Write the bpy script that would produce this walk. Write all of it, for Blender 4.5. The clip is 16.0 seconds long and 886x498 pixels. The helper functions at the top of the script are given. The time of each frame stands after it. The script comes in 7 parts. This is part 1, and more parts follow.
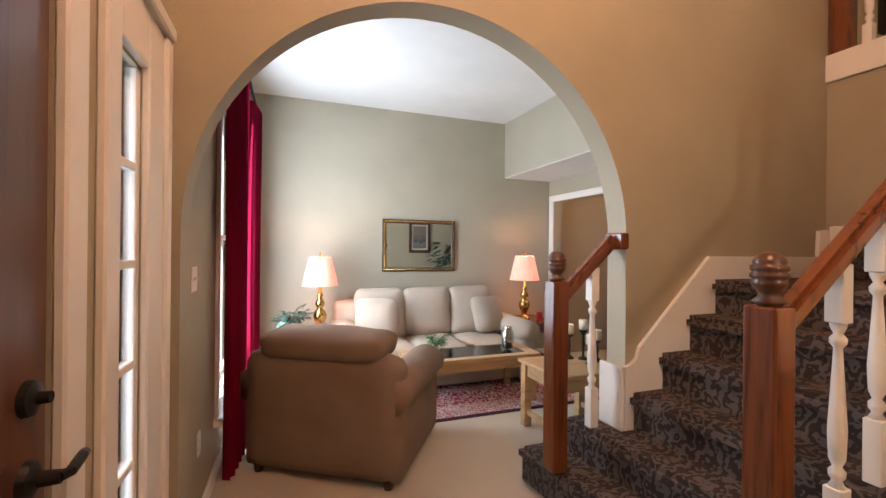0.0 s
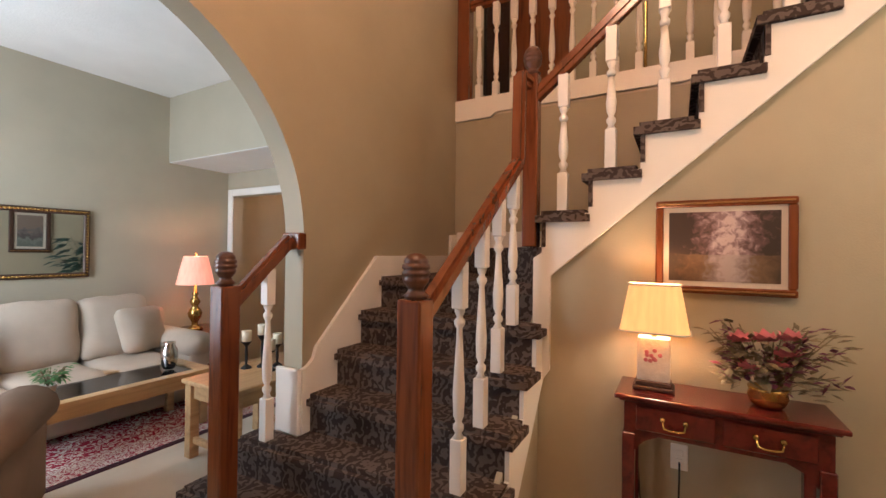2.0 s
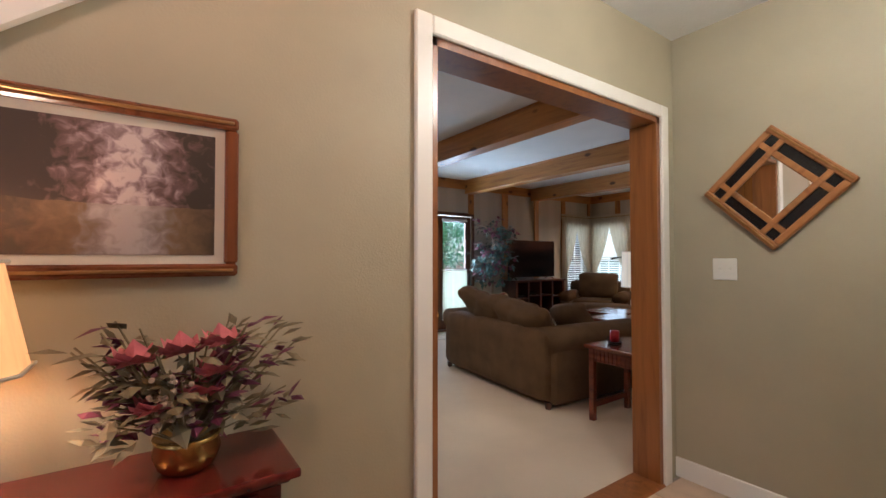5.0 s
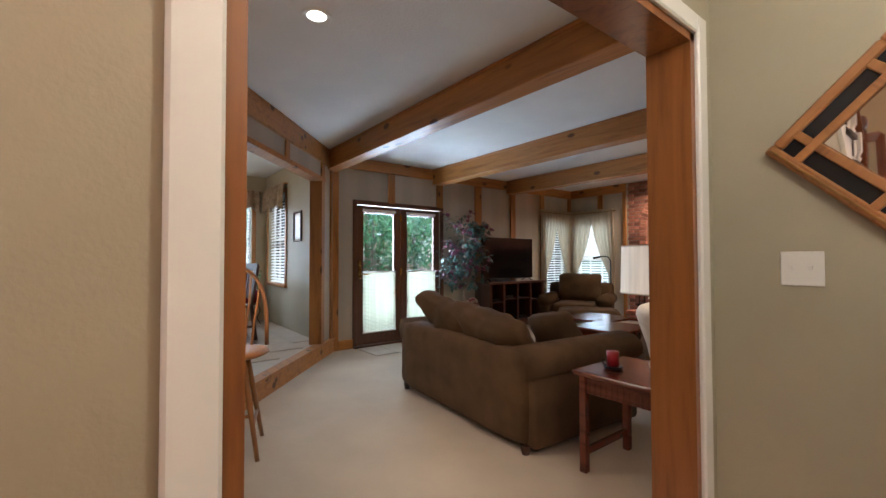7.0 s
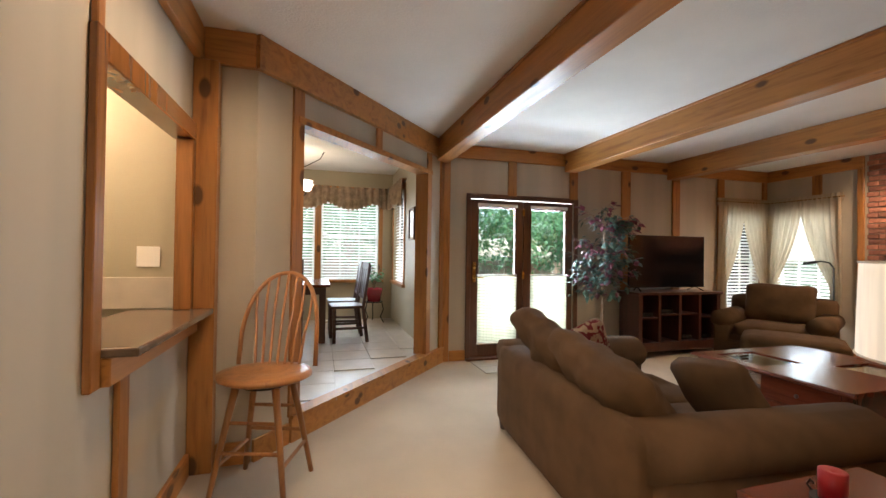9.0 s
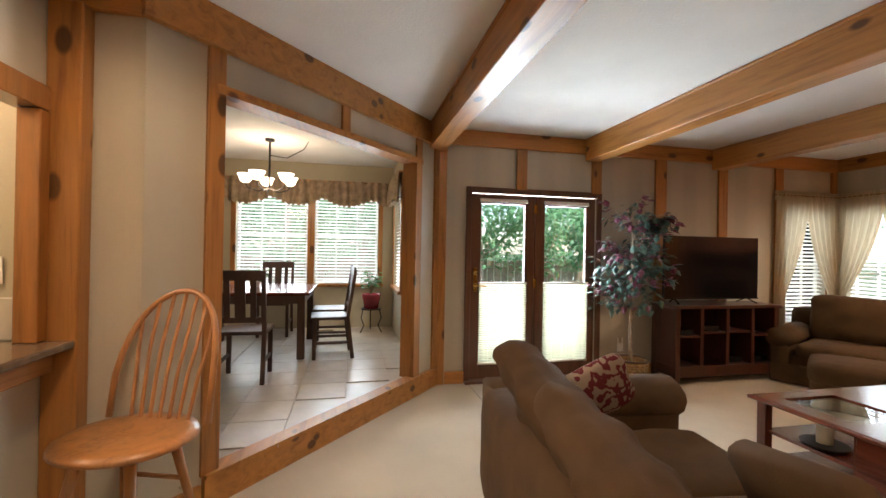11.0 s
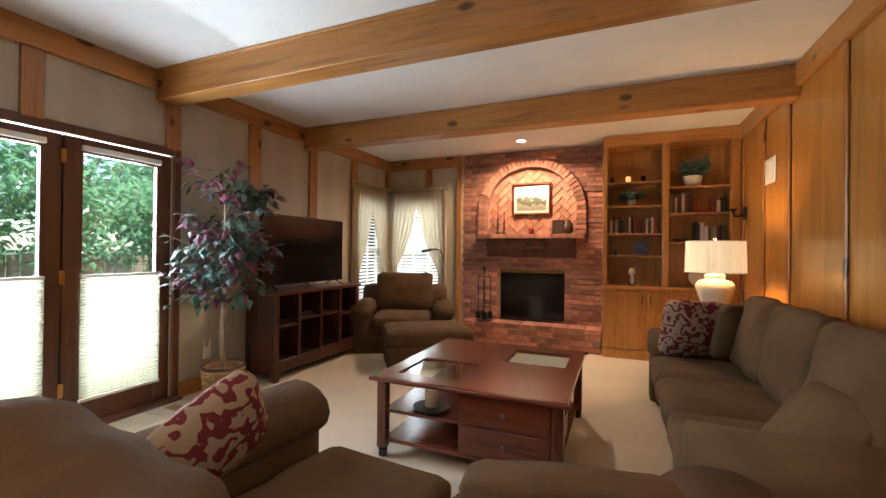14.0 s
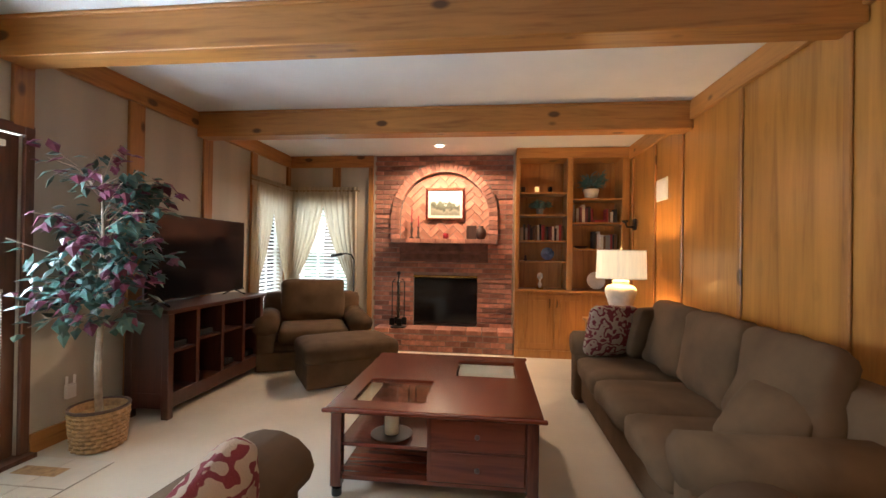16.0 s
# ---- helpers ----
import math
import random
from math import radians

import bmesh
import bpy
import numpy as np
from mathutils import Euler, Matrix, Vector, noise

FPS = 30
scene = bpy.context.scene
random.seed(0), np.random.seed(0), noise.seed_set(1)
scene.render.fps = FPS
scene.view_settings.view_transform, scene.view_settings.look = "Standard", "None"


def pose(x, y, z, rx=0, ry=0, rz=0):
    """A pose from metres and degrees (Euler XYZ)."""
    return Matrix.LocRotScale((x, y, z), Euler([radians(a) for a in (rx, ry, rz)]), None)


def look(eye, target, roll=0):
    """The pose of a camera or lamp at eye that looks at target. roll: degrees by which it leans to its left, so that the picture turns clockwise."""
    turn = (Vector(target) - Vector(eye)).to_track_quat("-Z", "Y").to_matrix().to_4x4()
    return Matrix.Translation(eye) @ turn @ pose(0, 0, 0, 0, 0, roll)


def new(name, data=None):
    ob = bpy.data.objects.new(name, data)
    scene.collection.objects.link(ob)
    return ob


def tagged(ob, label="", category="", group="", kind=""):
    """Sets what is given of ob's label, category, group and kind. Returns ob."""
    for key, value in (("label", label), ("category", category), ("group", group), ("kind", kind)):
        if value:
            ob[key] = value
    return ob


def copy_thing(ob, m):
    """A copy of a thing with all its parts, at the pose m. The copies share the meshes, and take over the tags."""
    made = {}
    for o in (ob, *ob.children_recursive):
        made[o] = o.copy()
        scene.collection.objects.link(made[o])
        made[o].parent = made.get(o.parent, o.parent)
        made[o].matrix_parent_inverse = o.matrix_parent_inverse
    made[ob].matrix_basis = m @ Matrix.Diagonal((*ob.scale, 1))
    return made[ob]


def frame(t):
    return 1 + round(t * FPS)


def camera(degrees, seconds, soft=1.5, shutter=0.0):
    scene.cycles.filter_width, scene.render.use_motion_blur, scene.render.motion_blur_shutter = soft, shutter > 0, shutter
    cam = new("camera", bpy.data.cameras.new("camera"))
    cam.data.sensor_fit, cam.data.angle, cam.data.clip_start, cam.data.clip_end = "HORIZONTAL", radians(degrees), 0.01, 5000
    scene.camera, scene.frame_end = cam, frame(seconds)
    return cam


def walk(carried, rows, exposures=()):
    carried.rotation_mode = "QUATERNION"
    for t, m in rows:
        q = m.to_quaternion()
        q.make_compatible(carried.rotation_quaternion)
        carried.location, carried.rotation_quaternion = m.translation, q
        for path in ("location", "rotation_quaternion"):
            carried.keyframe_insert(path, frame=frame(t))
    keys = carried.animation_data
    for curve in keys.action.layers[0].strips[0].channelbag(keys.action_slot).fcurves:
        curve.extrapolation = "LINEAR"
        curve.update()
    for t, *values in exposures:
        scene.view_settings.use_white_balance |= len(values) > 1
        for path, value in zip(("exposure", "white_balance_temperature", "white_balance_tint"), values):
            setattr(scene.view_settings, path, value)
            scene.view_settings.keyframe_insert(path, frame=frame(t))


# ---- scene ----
EXPOSURES = [(0.0, 1.25, 6000, 14), (2.0, 1.1, 5950, 13), (3.0, 0.9, 5400, 10), (3.5, 0.95, 5100, 8), (4.5, 0.9, 5100, 8), (7.0, 0.95, 5300, 9), (7.5, 1.05, 5400, 9), (8.5, 1.4, 5900, 10), (11.0, 1.5, 6350, 11), (11.5, 1.45, 6350, 11), (12.5, 1.25, 6050, 9), (14.0, 1.6, 6100, 10), (16.0, 1.7, 5700, 9)]
cam = camera(93.10, 16.0)
# seconds, eye x y z, yaw, pitch, roll
PATH = [
    (0, -0.135, 0.071, 1.402, -20.20, 0.01, 0.58),
    (0.5, -0.112, 0.088, 1.401, -29.62, 0.09, 0.64),
    (1, -0.091, 0.106, 1.411, -39.80, 0.14, 0.65),
    (1.5, -0.069, 0.129, 1.408, -50.52, 0.25, 0.63),
    (2, -0.006, 0.122, 1.408, -60.75, 0.38, 0.71),
    (2.5, 0.095, 0.108, 1.418, -72.13, 0.49, 0.67),
    (3, 0.214, 0.109, 1.389, -84.81, 0.76, 0.60),
    (3.5, 0.373, 0.131, 1.376, -97.51, 0.84, 0.41),
    (4, 0.532, 0.103, 1.348, -110.65, 0.73, 0.34),
    (4.5, 0.742, 0.011, 1.305, -122.05, 1.18, 0.09),
    (7, 1.549, -0.813, 1.260, -127.63, 1.39, -0.15),
    (7.5, 1.646, -1.016, 1.269, -121.88, 1.28, -0.15),
    (8, 1.734, -1.223, 1.291, -115.94, 1.13, 0.21),
    (8.5, 1.879, -1.445, 1.315, -110.16, 1.00, 0.52),
    (11, 2.702, -2.243, 1.421, -102.31, 0.19, 1.05),
    (11.5, 2.862, -2.268, 1.392, -109.60, 0.18, 0.95),
    (12, 3.058, -2.346, 1.362, -119.24, 0.24, 0.85),
    (12.5, 3.238, -2.387, 1.345, -129.83, 0.30, 0.71),
    (13, 3.381, -2.443, 1.328, -139.74, 0.30, 0.68),
    (13.5, 3.485, -2.549, 1.307, -148.67, 0.30, 0.61),
    (14, 3.588, -2.632, 1.277, -157.13, 0.32, 0.64),
    (14.5, 3.700, -2.653, 1.271, -163.28, 0.35, 0.69),
    (15, 3.830, -2.653, 1.298, -168.89, 0.25, 0.73),
    (15.5, 3.966, -2.653, 1.329, -172.60, 0.27, 0.81),
    (16, 4.121, -2.660, 1.355, -173.70, 0.35, 0.87),
]
walk(cam, [(t, pose(x, y, z, 90 + pitch, 0, yaw) @ pose(0, 0, 0, 0, 0, roll)) for t, x, y, z, yaw, pitch, roll in PATH], EXPOSURES)

# ---------------------------------------------------------------- light
world = bpy.data.worlds.new("sky")
scene.world = world
world.use_nodes = True
_wt = world.node_tree
_sky = _wt.nodes.new("ShaderNodeTexSky")
_sky.sky_type = 'NISHITA'
_sky.sun_disc = False
_sky.sun_elevation = radians(55)
_sky.sun_rotation = radians(200)
_wt.links.new(_sky.outputs[0], _wt.nodes["Background"].inputs[0])
_wt.nodes["Background"].inputs[1].default_value = 0.15
_sun = new("sun", bpy.data.lights.new("sun", 'SUN'))
_sun.data.energy, _sun.data.angle, _sun.data.color = 4.0, radians(0.6), (1, 0.96, 0.9)
_sun.matrix_world = look((0, 0, 0), (0.28, 0.5, -0.82))


LEVEL = 0.42


def area(name, eye, target, w, h, watts, color):
    ob = new(name, bpy.data.lights.new(name, 'AREA'))
    ob.data.shape, ob.data.size, ob.data.size_y = 'RECTANGLE', w, h
    ob.data.energy, ob.data.color = watts * LEVEL, color
    ob.matrix_world = look(eye, target)
    return ob


def bulb(name, at, watts, color, radius=0.04):
    ob = new(name, bpy.data.lights.new(name, 'POINT'))
    ob.data.energy, ob.data.color, ob.data.shadow_soft_size = watts * LEVEL, color, radius
    ob.location = at
    return ob


DAY, WARM, AMBER = (0.86, 0.95, 1.0), (1.0, 0.70, 0.44), (1.0, 0.58, 0.28)
area("window_light_living", (-0.50, 3.7, 1.5), (2, 3.7, 1.4), 1.0, 2.0, 95, DAY)
area("window_light_french_door", (7.40, -4.25, 1.25), (3, -4.25, 0.9), 1.4, 2.0, 225, DAY)
area("window_light_corner_east", (7.45, -8.0, 1.4), (4, -8.0, 0.9), 0.9, 1.6, 38, DAY)
area("window_light_corner_south", (6.5, -8.95, 1.4), (6.5, -5, 0.9), 0.9, 1.6, 38, DAY)
area("window_light_dining", (9.85, -1.6, 1.7), (6, -1.8, 1.2), 2.3, 1.7, 150, DAY)
area("window_light_entry", (-1.0, 1.43, 1.3), (2, 1.43, 1.2), 0.6, 1.9, 25, DAY)
bulb("table_lamp_bulb_hall", (2.04, 0.21, 1.19), 9, WARM)
bulb("table_lamp_bulb_bookcase", (2.80, -7.06, 1.25), 25, (1.0, 0.60, 0.26))
bulb("table_lamp_bulb_end_table", (2.74, -3.40, 1.17), 3, WARM)
bulb("lamp_bulb_living_west", (0.17, 4.5, 1.25), 7, WARM)
bulb("lamp_bulb_living_east", (2.55, 4.5, 1.25), 7, WARM)
for _x, _y, _w in ((4.78, -8.02, 72), (3.97, -1.73, 24)):
    _s = new("recessed_bulb", bpy.data.lights.new("recessed_bulb", 'SPOT'))
    _s.data.energy, _s.data.color, _s.data.spot_size, _s.data.spot_blend = _w * 3 * LEVEL, WARM, radians(160), 0.5
    _s.data.shadow_soft_size = 0.06
    _s.location = (_x, _y, 2.70)
bulb("dining_chandelier_bulb", (8.15, -1.25, 2.16), 28, WARM, 0.2)
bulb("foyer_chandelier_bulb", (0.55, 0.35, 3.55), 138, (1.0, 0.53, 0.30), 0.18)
# No fixture here: added to brighten the upper hall.
bulb("upper_hall_bulb", (4.2, 0.6, 4.6), 18, WARM, 0.1)
# Amber fill added in the china room, which has no lamp of its own.
bulb("china_room_bulb", (3.8, 3.4, 2.2), 22, AMBER, 0.1)
bulb("kitchen_bulb", (4.4, 0.0, 2.3), 55, WARM, 0.15)
# Added fill without a fixture; lifts the hall wall and white casing.
bulb("hall_ceiling_bulb", (1.15, -1.6, 2.3), 42, (1.0, 0.82, 0.62), 0.08)


# ---------------------------------------------------------------- materials
def nodes_of(name):
    m = bpy.data.materials.new(name)
    m.use_nodes = True
    return m, m.node_tree.nodes, m.node_tree.links, m.node_tree.nodes["Principled BSDF"]


def coords(n, l, scale, rot=(0, 0, 0)):
    tc, mp = n.new("ShaderNodeTexCoord"), n.new("ShaderNodeMapping")
    mp.inputs["Scale"].default_value = scale if isinstance(scale, tuple) else (scale,) * 3
    mp.inputs["Rotation"].default_value = rot
    l.new(tc.outputs["Object"], mp.inputs[0])
    return mp.outputs[0]


def ramp(n, l, fac, *stops):
    r = n.new("ShaderNodeValToRGB")
    while len(r.color_ramp.elements) < len(stops):
        r.color_ramp.elements.new(0.5)
    for e, (p, c) in zip(r.color_ramp.elements, stops):
        e.position, e.color = p, (*c, 1)
    l.new(fac, r.inputs[0])
    return r.outputs[0]


def noise_tex(n, l, vec, scale, detail=4, dist=0.0):
    t = n.new("ShaderNodeTexNoise")
    t.inputs["Scale"].default_value, t.inputs["Detail"].default_value = scale, detail
    t.inputs["Distortion"].default_value = dist
    l.new(vec, t.inputs["Vector"])
    return t.outputs[0]


def bump(n, l, b, height, strength, dist=0.01):
    k = n.new("ShaderNodeBump")
    k.inputs["Strength"].default_value, k.inputs["Distance"].default_value = strength, dist
    l.new(height, k.inputs["Height"])
    l.new(k.outputs[0], b.inputs["Normal"])


def dim(c, k):
    return tuple(min(1, v * k) for v in c)


def plain(name, c, rough=0.6, metal=0.0, var=0.12, scale=2.5, grain=0.15, gscale=90, coat=0.0, spec=0.5, each=0.0):
    """A surface with broad blotches and fine grain."""
    m, n, l, b = nodes_of(name)
    v = coords(n, l, 1.0)
    a = noise_tex(n, l, v, scale, 5)
    col = ramp(n, l, a, (0.3, dim(c, 1 - var)), (0.7, dim(c, 1 + var)))
    if each:
        oi, hsv, mr = n.new("ShaderNodeObjectInfo"), n.new("ShaderNodeHueSaturation"), n.new("ShaderNodeMapRange")
        mr.inputs[3].default_value, mr.inputs[4].default_value = 1 - each, 1 + each
        l.new(oi.outputs["Random"], mr.inputs[0])
        l.new(mr.outputs[0], hsv.inputs["Value"])
        l.new(col, hsv.inputs["Color"])
        col = hsv.outputs[0]
    l.new(col, b.inputs["Base Color"])
    b.inputs["Roughness"].default_value, b.inputs["Metallic"].default_value = rough, metal
    b.inputs["Coat Weight"].default_value = coat
    b.inputs["Specular IOR Level"].default_value = spec
    if grain:
        bump(n, l, b, noise_tex(n, l, v, gscale, 3), grain, 0.004)
    return m


def wood(name, c1, c2, axis=0, rough=0.35, knots=0.0, coat=0.3, gscale=1.0):
    """Long grain along an axis, with darker knots."""
    m, n, l, b = nodes_of(name)
    s = [9 * gscale] * 3
    s[axis] = 0.7 * gscale
    v = coords(n, l, tuple(s))
    g = noise_tex(n, l, v, 1.6, 6, 1.2)
    fine = noise_tex(n, l, v, 9, 4)
    mixn = n.new("ShaderNodeMath")
    mixn.operation = 'MULTIPLY_ADD'
    mixn.inputs[1].default_value = 0.3
    l.new(fine, mixn.inputs[0])
    l.new(g, mixn.inputs[2])
    col = ramp(n, l, mixn.outputs[0], (0.42, c2), (0.62, c1), (0.85, dim(c1, 1.2)))
    if knots:
        ks = [5.0] * 3
        ks[axis] = 2.6
        kv = coords(n, l, tuple(ks))
        vo = n.new("ShaderNodeTexVoronoi")
        vo.inputs["Scale"].default_value = 1.0
        l.new(kv, vo.inputs["Vector"])
        kf = ramp(n, l, vo.outputs["Distance"], (0.13, (1, 1, 1)), (0.19, (0, 0, 0)))
        mx = n.new("ShaderNodeMix")
        mx.data_type = 'RGBA'
        mx.inputs[7].default_value = (*dim(c2, 0.3), 1)
        mu = n.new("ShaderNodeMath")
        mu.operation = 'MULTIPLY'
        mu.inputs[1].default_value = knots
        l.new(kf, mu.inputs[0])
        l.new(mu.outputs[0], mx.inputs[0])
        l.new(col, mx.inputs[6])
        col = mx.outputs[2]
    l.new(col, b.inputs["Base Color"])
    b.inputs["Roughness"].default_value = rough
    b.inputs["Coat Weight"].default_value = coat
    b.inputs["Coat Roughness"].default_value = 0.22
    bump(n, l, b, mixn.outputs[0], 0.12, 0.004)
    return m


def stripes(name, c1, c2, width, axis=1):
    """Wallpaper with soft vertical stripes."""
    m, n, l, b = nodes_of(name)
    v = coords(n, l, 1.0, (0, 0, 0) if axis == 0 else (0, 0, radians(-90)))
    w = n.new("ShaderNodeTexWave")
    w.bands_direction = 'X'
    w.inputs["Scale"].default_value = 0.314 / width
    w.inputs["Distortion"].default_value = 0.3
    w.inputs["Detail"].default_value = 2
    l.new(v, w.inputs["Vector"])
    l.new(ramp(n, l, w.outputs["Fac"], (0.25, c1), (0.75, c2)), b.inputs["Base Color"])
    b.inputs["Roughness"].default_value = 0.75
    bump(n, l, b, noise_tex(n, l, v, 160, 3), 0.12, 0.002)
    return m


def scroll(name, dark, light, scale, cut=0.5, soft=0.04):
    """Leafy scroll figure woven into a pile."""
    m, n, l, b = nodes_of(name)
    v = coords(n, l, 1.0)
    w = n.new("ShaderNodeTexWave")
    w.wave_type = 'RINGS'
    w.inputs["Scale"].default_value = scale
    w.inputs["Distortion"].default_value = 14
    w.inputs["Detail"].default_value = 2.0
    w.inputs["Detail Scale"].default_value = 3.2
    l.new(v, w.inputs["Vector"])
    l.new(ramp(n, l, w.outputs["Fac"], (cut - soft, dark), (cut + soft, light)), b.inputs["Base Color"])
    b.inputs["Roughness"].default_value = 0.95
    b.inputs["Specular IOR Level"].default_value = 0.1
    bump(n, l, b, noise_tex(n, l, v, 220, 2), 0.6, 0.004)
    return m


def picture(name, sky, mid, low, scale=7, axis=2):
    """A blurred landscape: bands of sky, trees and water broken by noise."""
    m, n, l, b = nodes_of(name)
    tc = n.new("ShaderNodeTexCoord")
    sp = n.new("ShaderNodeSeparateXYZ")
    l.new(tc.outputs["Generated"], sp.inputs[0])
    v = coords(n, l, 1.0)
    no = noise_tex(n, l, v, scale, 6, 0.5)
    ad = n.new("ShaderNodeMath")
    ad.operation = 'MULTIPLY_ADD'
    ad.inputs[1].default_value = 0.9
    l.new(no, ad.inputs[0])
    l.new(sp.outputs[axis], ad.inputs[2])
    l.new(ramp(n, l, ad.outputs[0], (0.50, dim(low, 0.7)), (0.66, low), (0.80, dim(mid, 0.45)), (0.98, mid), (1.15, sky), (1.0, sky)), b.inputs["Base Color"])
    b.inputs["Roughness"].default_value = 0.5
    return m


def lake_picture(name):
    """Mauve sky opening over a pale lake, dark trees to both sides."""
    m, n, l, b = nodes_of(name)
    tc, sp = n.new("ShaderNodeTexCoord"), n.new("ShaderNodeSeparateXYZ")
    l.new(tc.outputs["Generated"], sp.inputs[0])

    def calc(op, a, c, d=None):
        k = n.new("ShaderNodeMath")
        k.operation = op
        for i, v in enumerate((a, c) if d is None else (a, c, d)):
            if isinstance(v, (int, float)):
                k.inputs[i].default_value = v
            else:
                l.new(v, k.inputs[i])
        return k.outputs[0]
    v = coords(n, l, 1.0)
    rough_leaf = noise_tex(n, l, v, 38, 6, 0.6)
    broad = noise_tex(n, l, v, 9, 3, 0.4)
    dx = calc('ABSOLUTE', calc('SUBTRACT', sp.outputs[0], 0.56), 0)
    side = calc('MULTIPLY', dx, 1.5)
    trees = calc('ADD', calc('MULTIPLY_ADD', calc('SUBTRACT', rough_leaf, 0.25), 1.1, side), calc('MULTIPLY', broad, 0.25))
    sky = ramp(n, l, trees, (0.42, (0.50, 0.40, 0.39)), (0.56, (0.27, 0.19, 0.20)), (0.72, (0.13, 0.075, 0.07)), (0.92, (0.04, 0.026, 0.02)))
    shore = calc('MULTIPLY_ADD', rough_leaf, 0.35, calc('MULTIPLY', dx, 1.1))
    low = ramp(n, l, shore, (0.22, (0.42, 0.35, 0.33)), (0.36, (0.22, 0.17, 0.15)), (0.44, (0.17, 0.105, 0.055)), (0.70, (0.05, 0.032, 0.02)))
    line = calc('GREATER_THAN', calc('MULTIPLY_ADD', broad, 0.10, sp.outputs[2]), 0.44)
    mx = n.new("ShaderNodeMix")
    mx.data_type = 'RGBA'
    l.new(line, mx.inputs[0])
    l.new(low, mx.inputs[6])
    l.new(sky, mx.inputs[7])
    l.new(mx.outputs[2], b.inputs["Base Color"])
    b.inputs["Roughness"].default_value = 0.45
    return m


def glow(name, c, strength, base=None):
    m, n, l, b = nodes_of(name)
    b.inputs["Base Color"].default_value = (*(base or c), 1)
    b.inputs["Emission Color"].default_value = (*c, 1)
    b.inputs["Emission Strength"].default_value = strength
    b.inputs["Roughness"].default_value = 0.8
    return m


def shade_cloth(name, c, strength, tint):
    """Pleated cloth; streaky emission stands for the bulb's light coming through."""
    m, n, l, b = nodes_of(name)
    v = coords(n, l, (40, 40, 3))
    a = noise_tex(n, l, v, 1.0, 3)
    l.new(ramp(n, l, a, (0.3, dim(c, 0.85)), (0.7, c)), b.inputs["Base Color"])
    l.new(ramp(n, l, a, (0.3, dim(tint, 0.8)), (0.7, tint)), b.inputs["Emission Color"])
    b.inputs["Emission Strength"].default_value = strength
    b.inputs["Roughness"].default_value = 0.9
    b.inputs["Transmission Weight"].default_value = 0.0
    return m


def clear_glass(name, rough=0.0, tint=(1, 1, 1)):
    m, n, l, b = nodes_of(name)
    out = n["Material Output"]
    tr, gl, mx = n.new("ShaderNodeBsdfTransparent"), n.new("ShaderNodeBsdfGlossy"), n.new("ShaderNodeMixShader")
    fr = n.new("ShaderNodeFresnel")
    tr.inputs[0].default_value = (*tint, 1)
    gl.inputs["Roughness"].default_value = rough
    l.new(fr.outputs[0], mx.inputs[0])
    l.new(tr.outputs[0], mx.inputs[1])
    l.new(gl.outputs[0], mx.inputs[2])
    l.new(mx.outputs[0], out.inputs[0])
    return m


def sheer(name, c, through_amount=0.5):
    m, n, l, b = nodes_of(name)
    out = n["Material Output"]
    tr, df, mx = n.new("ShaderNodeBsdfTranslucent"), n.new("ShaderNodeBsdfDiffuse"), n.new("ShaderNodeMixShader")
    v = coords(n, l, (30, 30, 1))
    col = ramp(n, l, noise_tex(n, l, v, 1, 3), (0.3, dim(c, 0.8)), (0.7, c))
    l.new(col, tr.inputs[0])
    l.new(col, df.inputs[0])
    mx.inputs[0].default_value = through_amount
    l.new(df.outputs[0], mx.inputs[1])
    l.new(tr.outputs[0], mx.inputs[2])
    l.new(mx.outputs[0], out.inputs[0])
    return m


WALL = plain("khaki_wall_paint", (0.39, 0.345, 0.24), 0.55, var=0.05, grain=0.2, gscale=140)
WALL_SAGE = plain("sage_wall_paint", (0.41, 0.37, 0.28), 0.55, var=0.05, grain=0.2, gscale=140)
CEIL = plain("white_textured_ceiling", (0.74, 0.74, 0.72), 0.9, var=0.04, grain=0.7, gscale=70)
TRIM = plain("white_trim_paint", (0.78, 0.76, 0.71), 0.35, var=0.04, grain=0.05)
PAPER_Y = stripes("striped_wallpaper_along_y", (0.46, 0.41, 0.325), (0.425, 0.38, 0.30), 0.38, 1)
PAPER_X = stripes("striped_wallpaper_along_x", (0.46, 0.41, 0.325), (0.425, 0.38, 0.30), 0.38, 0)
PINE_X = wood("knotty_pine_x", (0.40, 0.175, 0.038), (0.27, 0.10, 0.020), 0, 0.44, 0.95, 0.12)
PINE_Y = wood("knotty_pine_y", (0.40, 0.175, 0.038), (0.27, 0.10, 0.020), 1, 0.44, 0.95, 0.12)
PINE_Z = wood("knotty_pine_z", (0.34, 0.145, 0.034), (0.21, 0.08, 0.018), 2, 0.36, 0.9, 0.2)
PANEL = wood("varnished_pine_panel", (0.40, 0.18, 0.035), (0.29, 0.115, 0.02), 2, 0.30, 0.12, 0.3, 0.6)
SHELFWOOD = wood("honey_oak_cabinet", (0.37, 0.17, 0.042), (0.26, 0.105, 0.026), 2, 0.3, 0.1)
OAK = wood("golden_oak", (0.33, 0.145, 0.045), (0.20, 0.08, 0.024), 2, 0.35)
LIGHT_OAK = wood("pale_oak_table", (0.48, 0.31, 0.15), (0.36, 0.21, 0.09), 0, 0.4)
RAILWOOD = wood("mahogany_rail", (0.16, 0.045, 0.014), (0.08, 0.02, 0.007), 2, 0.25, 0, 0.5)
CHERRY = wood("cherry_table", (0.12, 0.028, 0.013), (0.065, 0.013, 0.007), 0, 0.2, 0, 0.3)
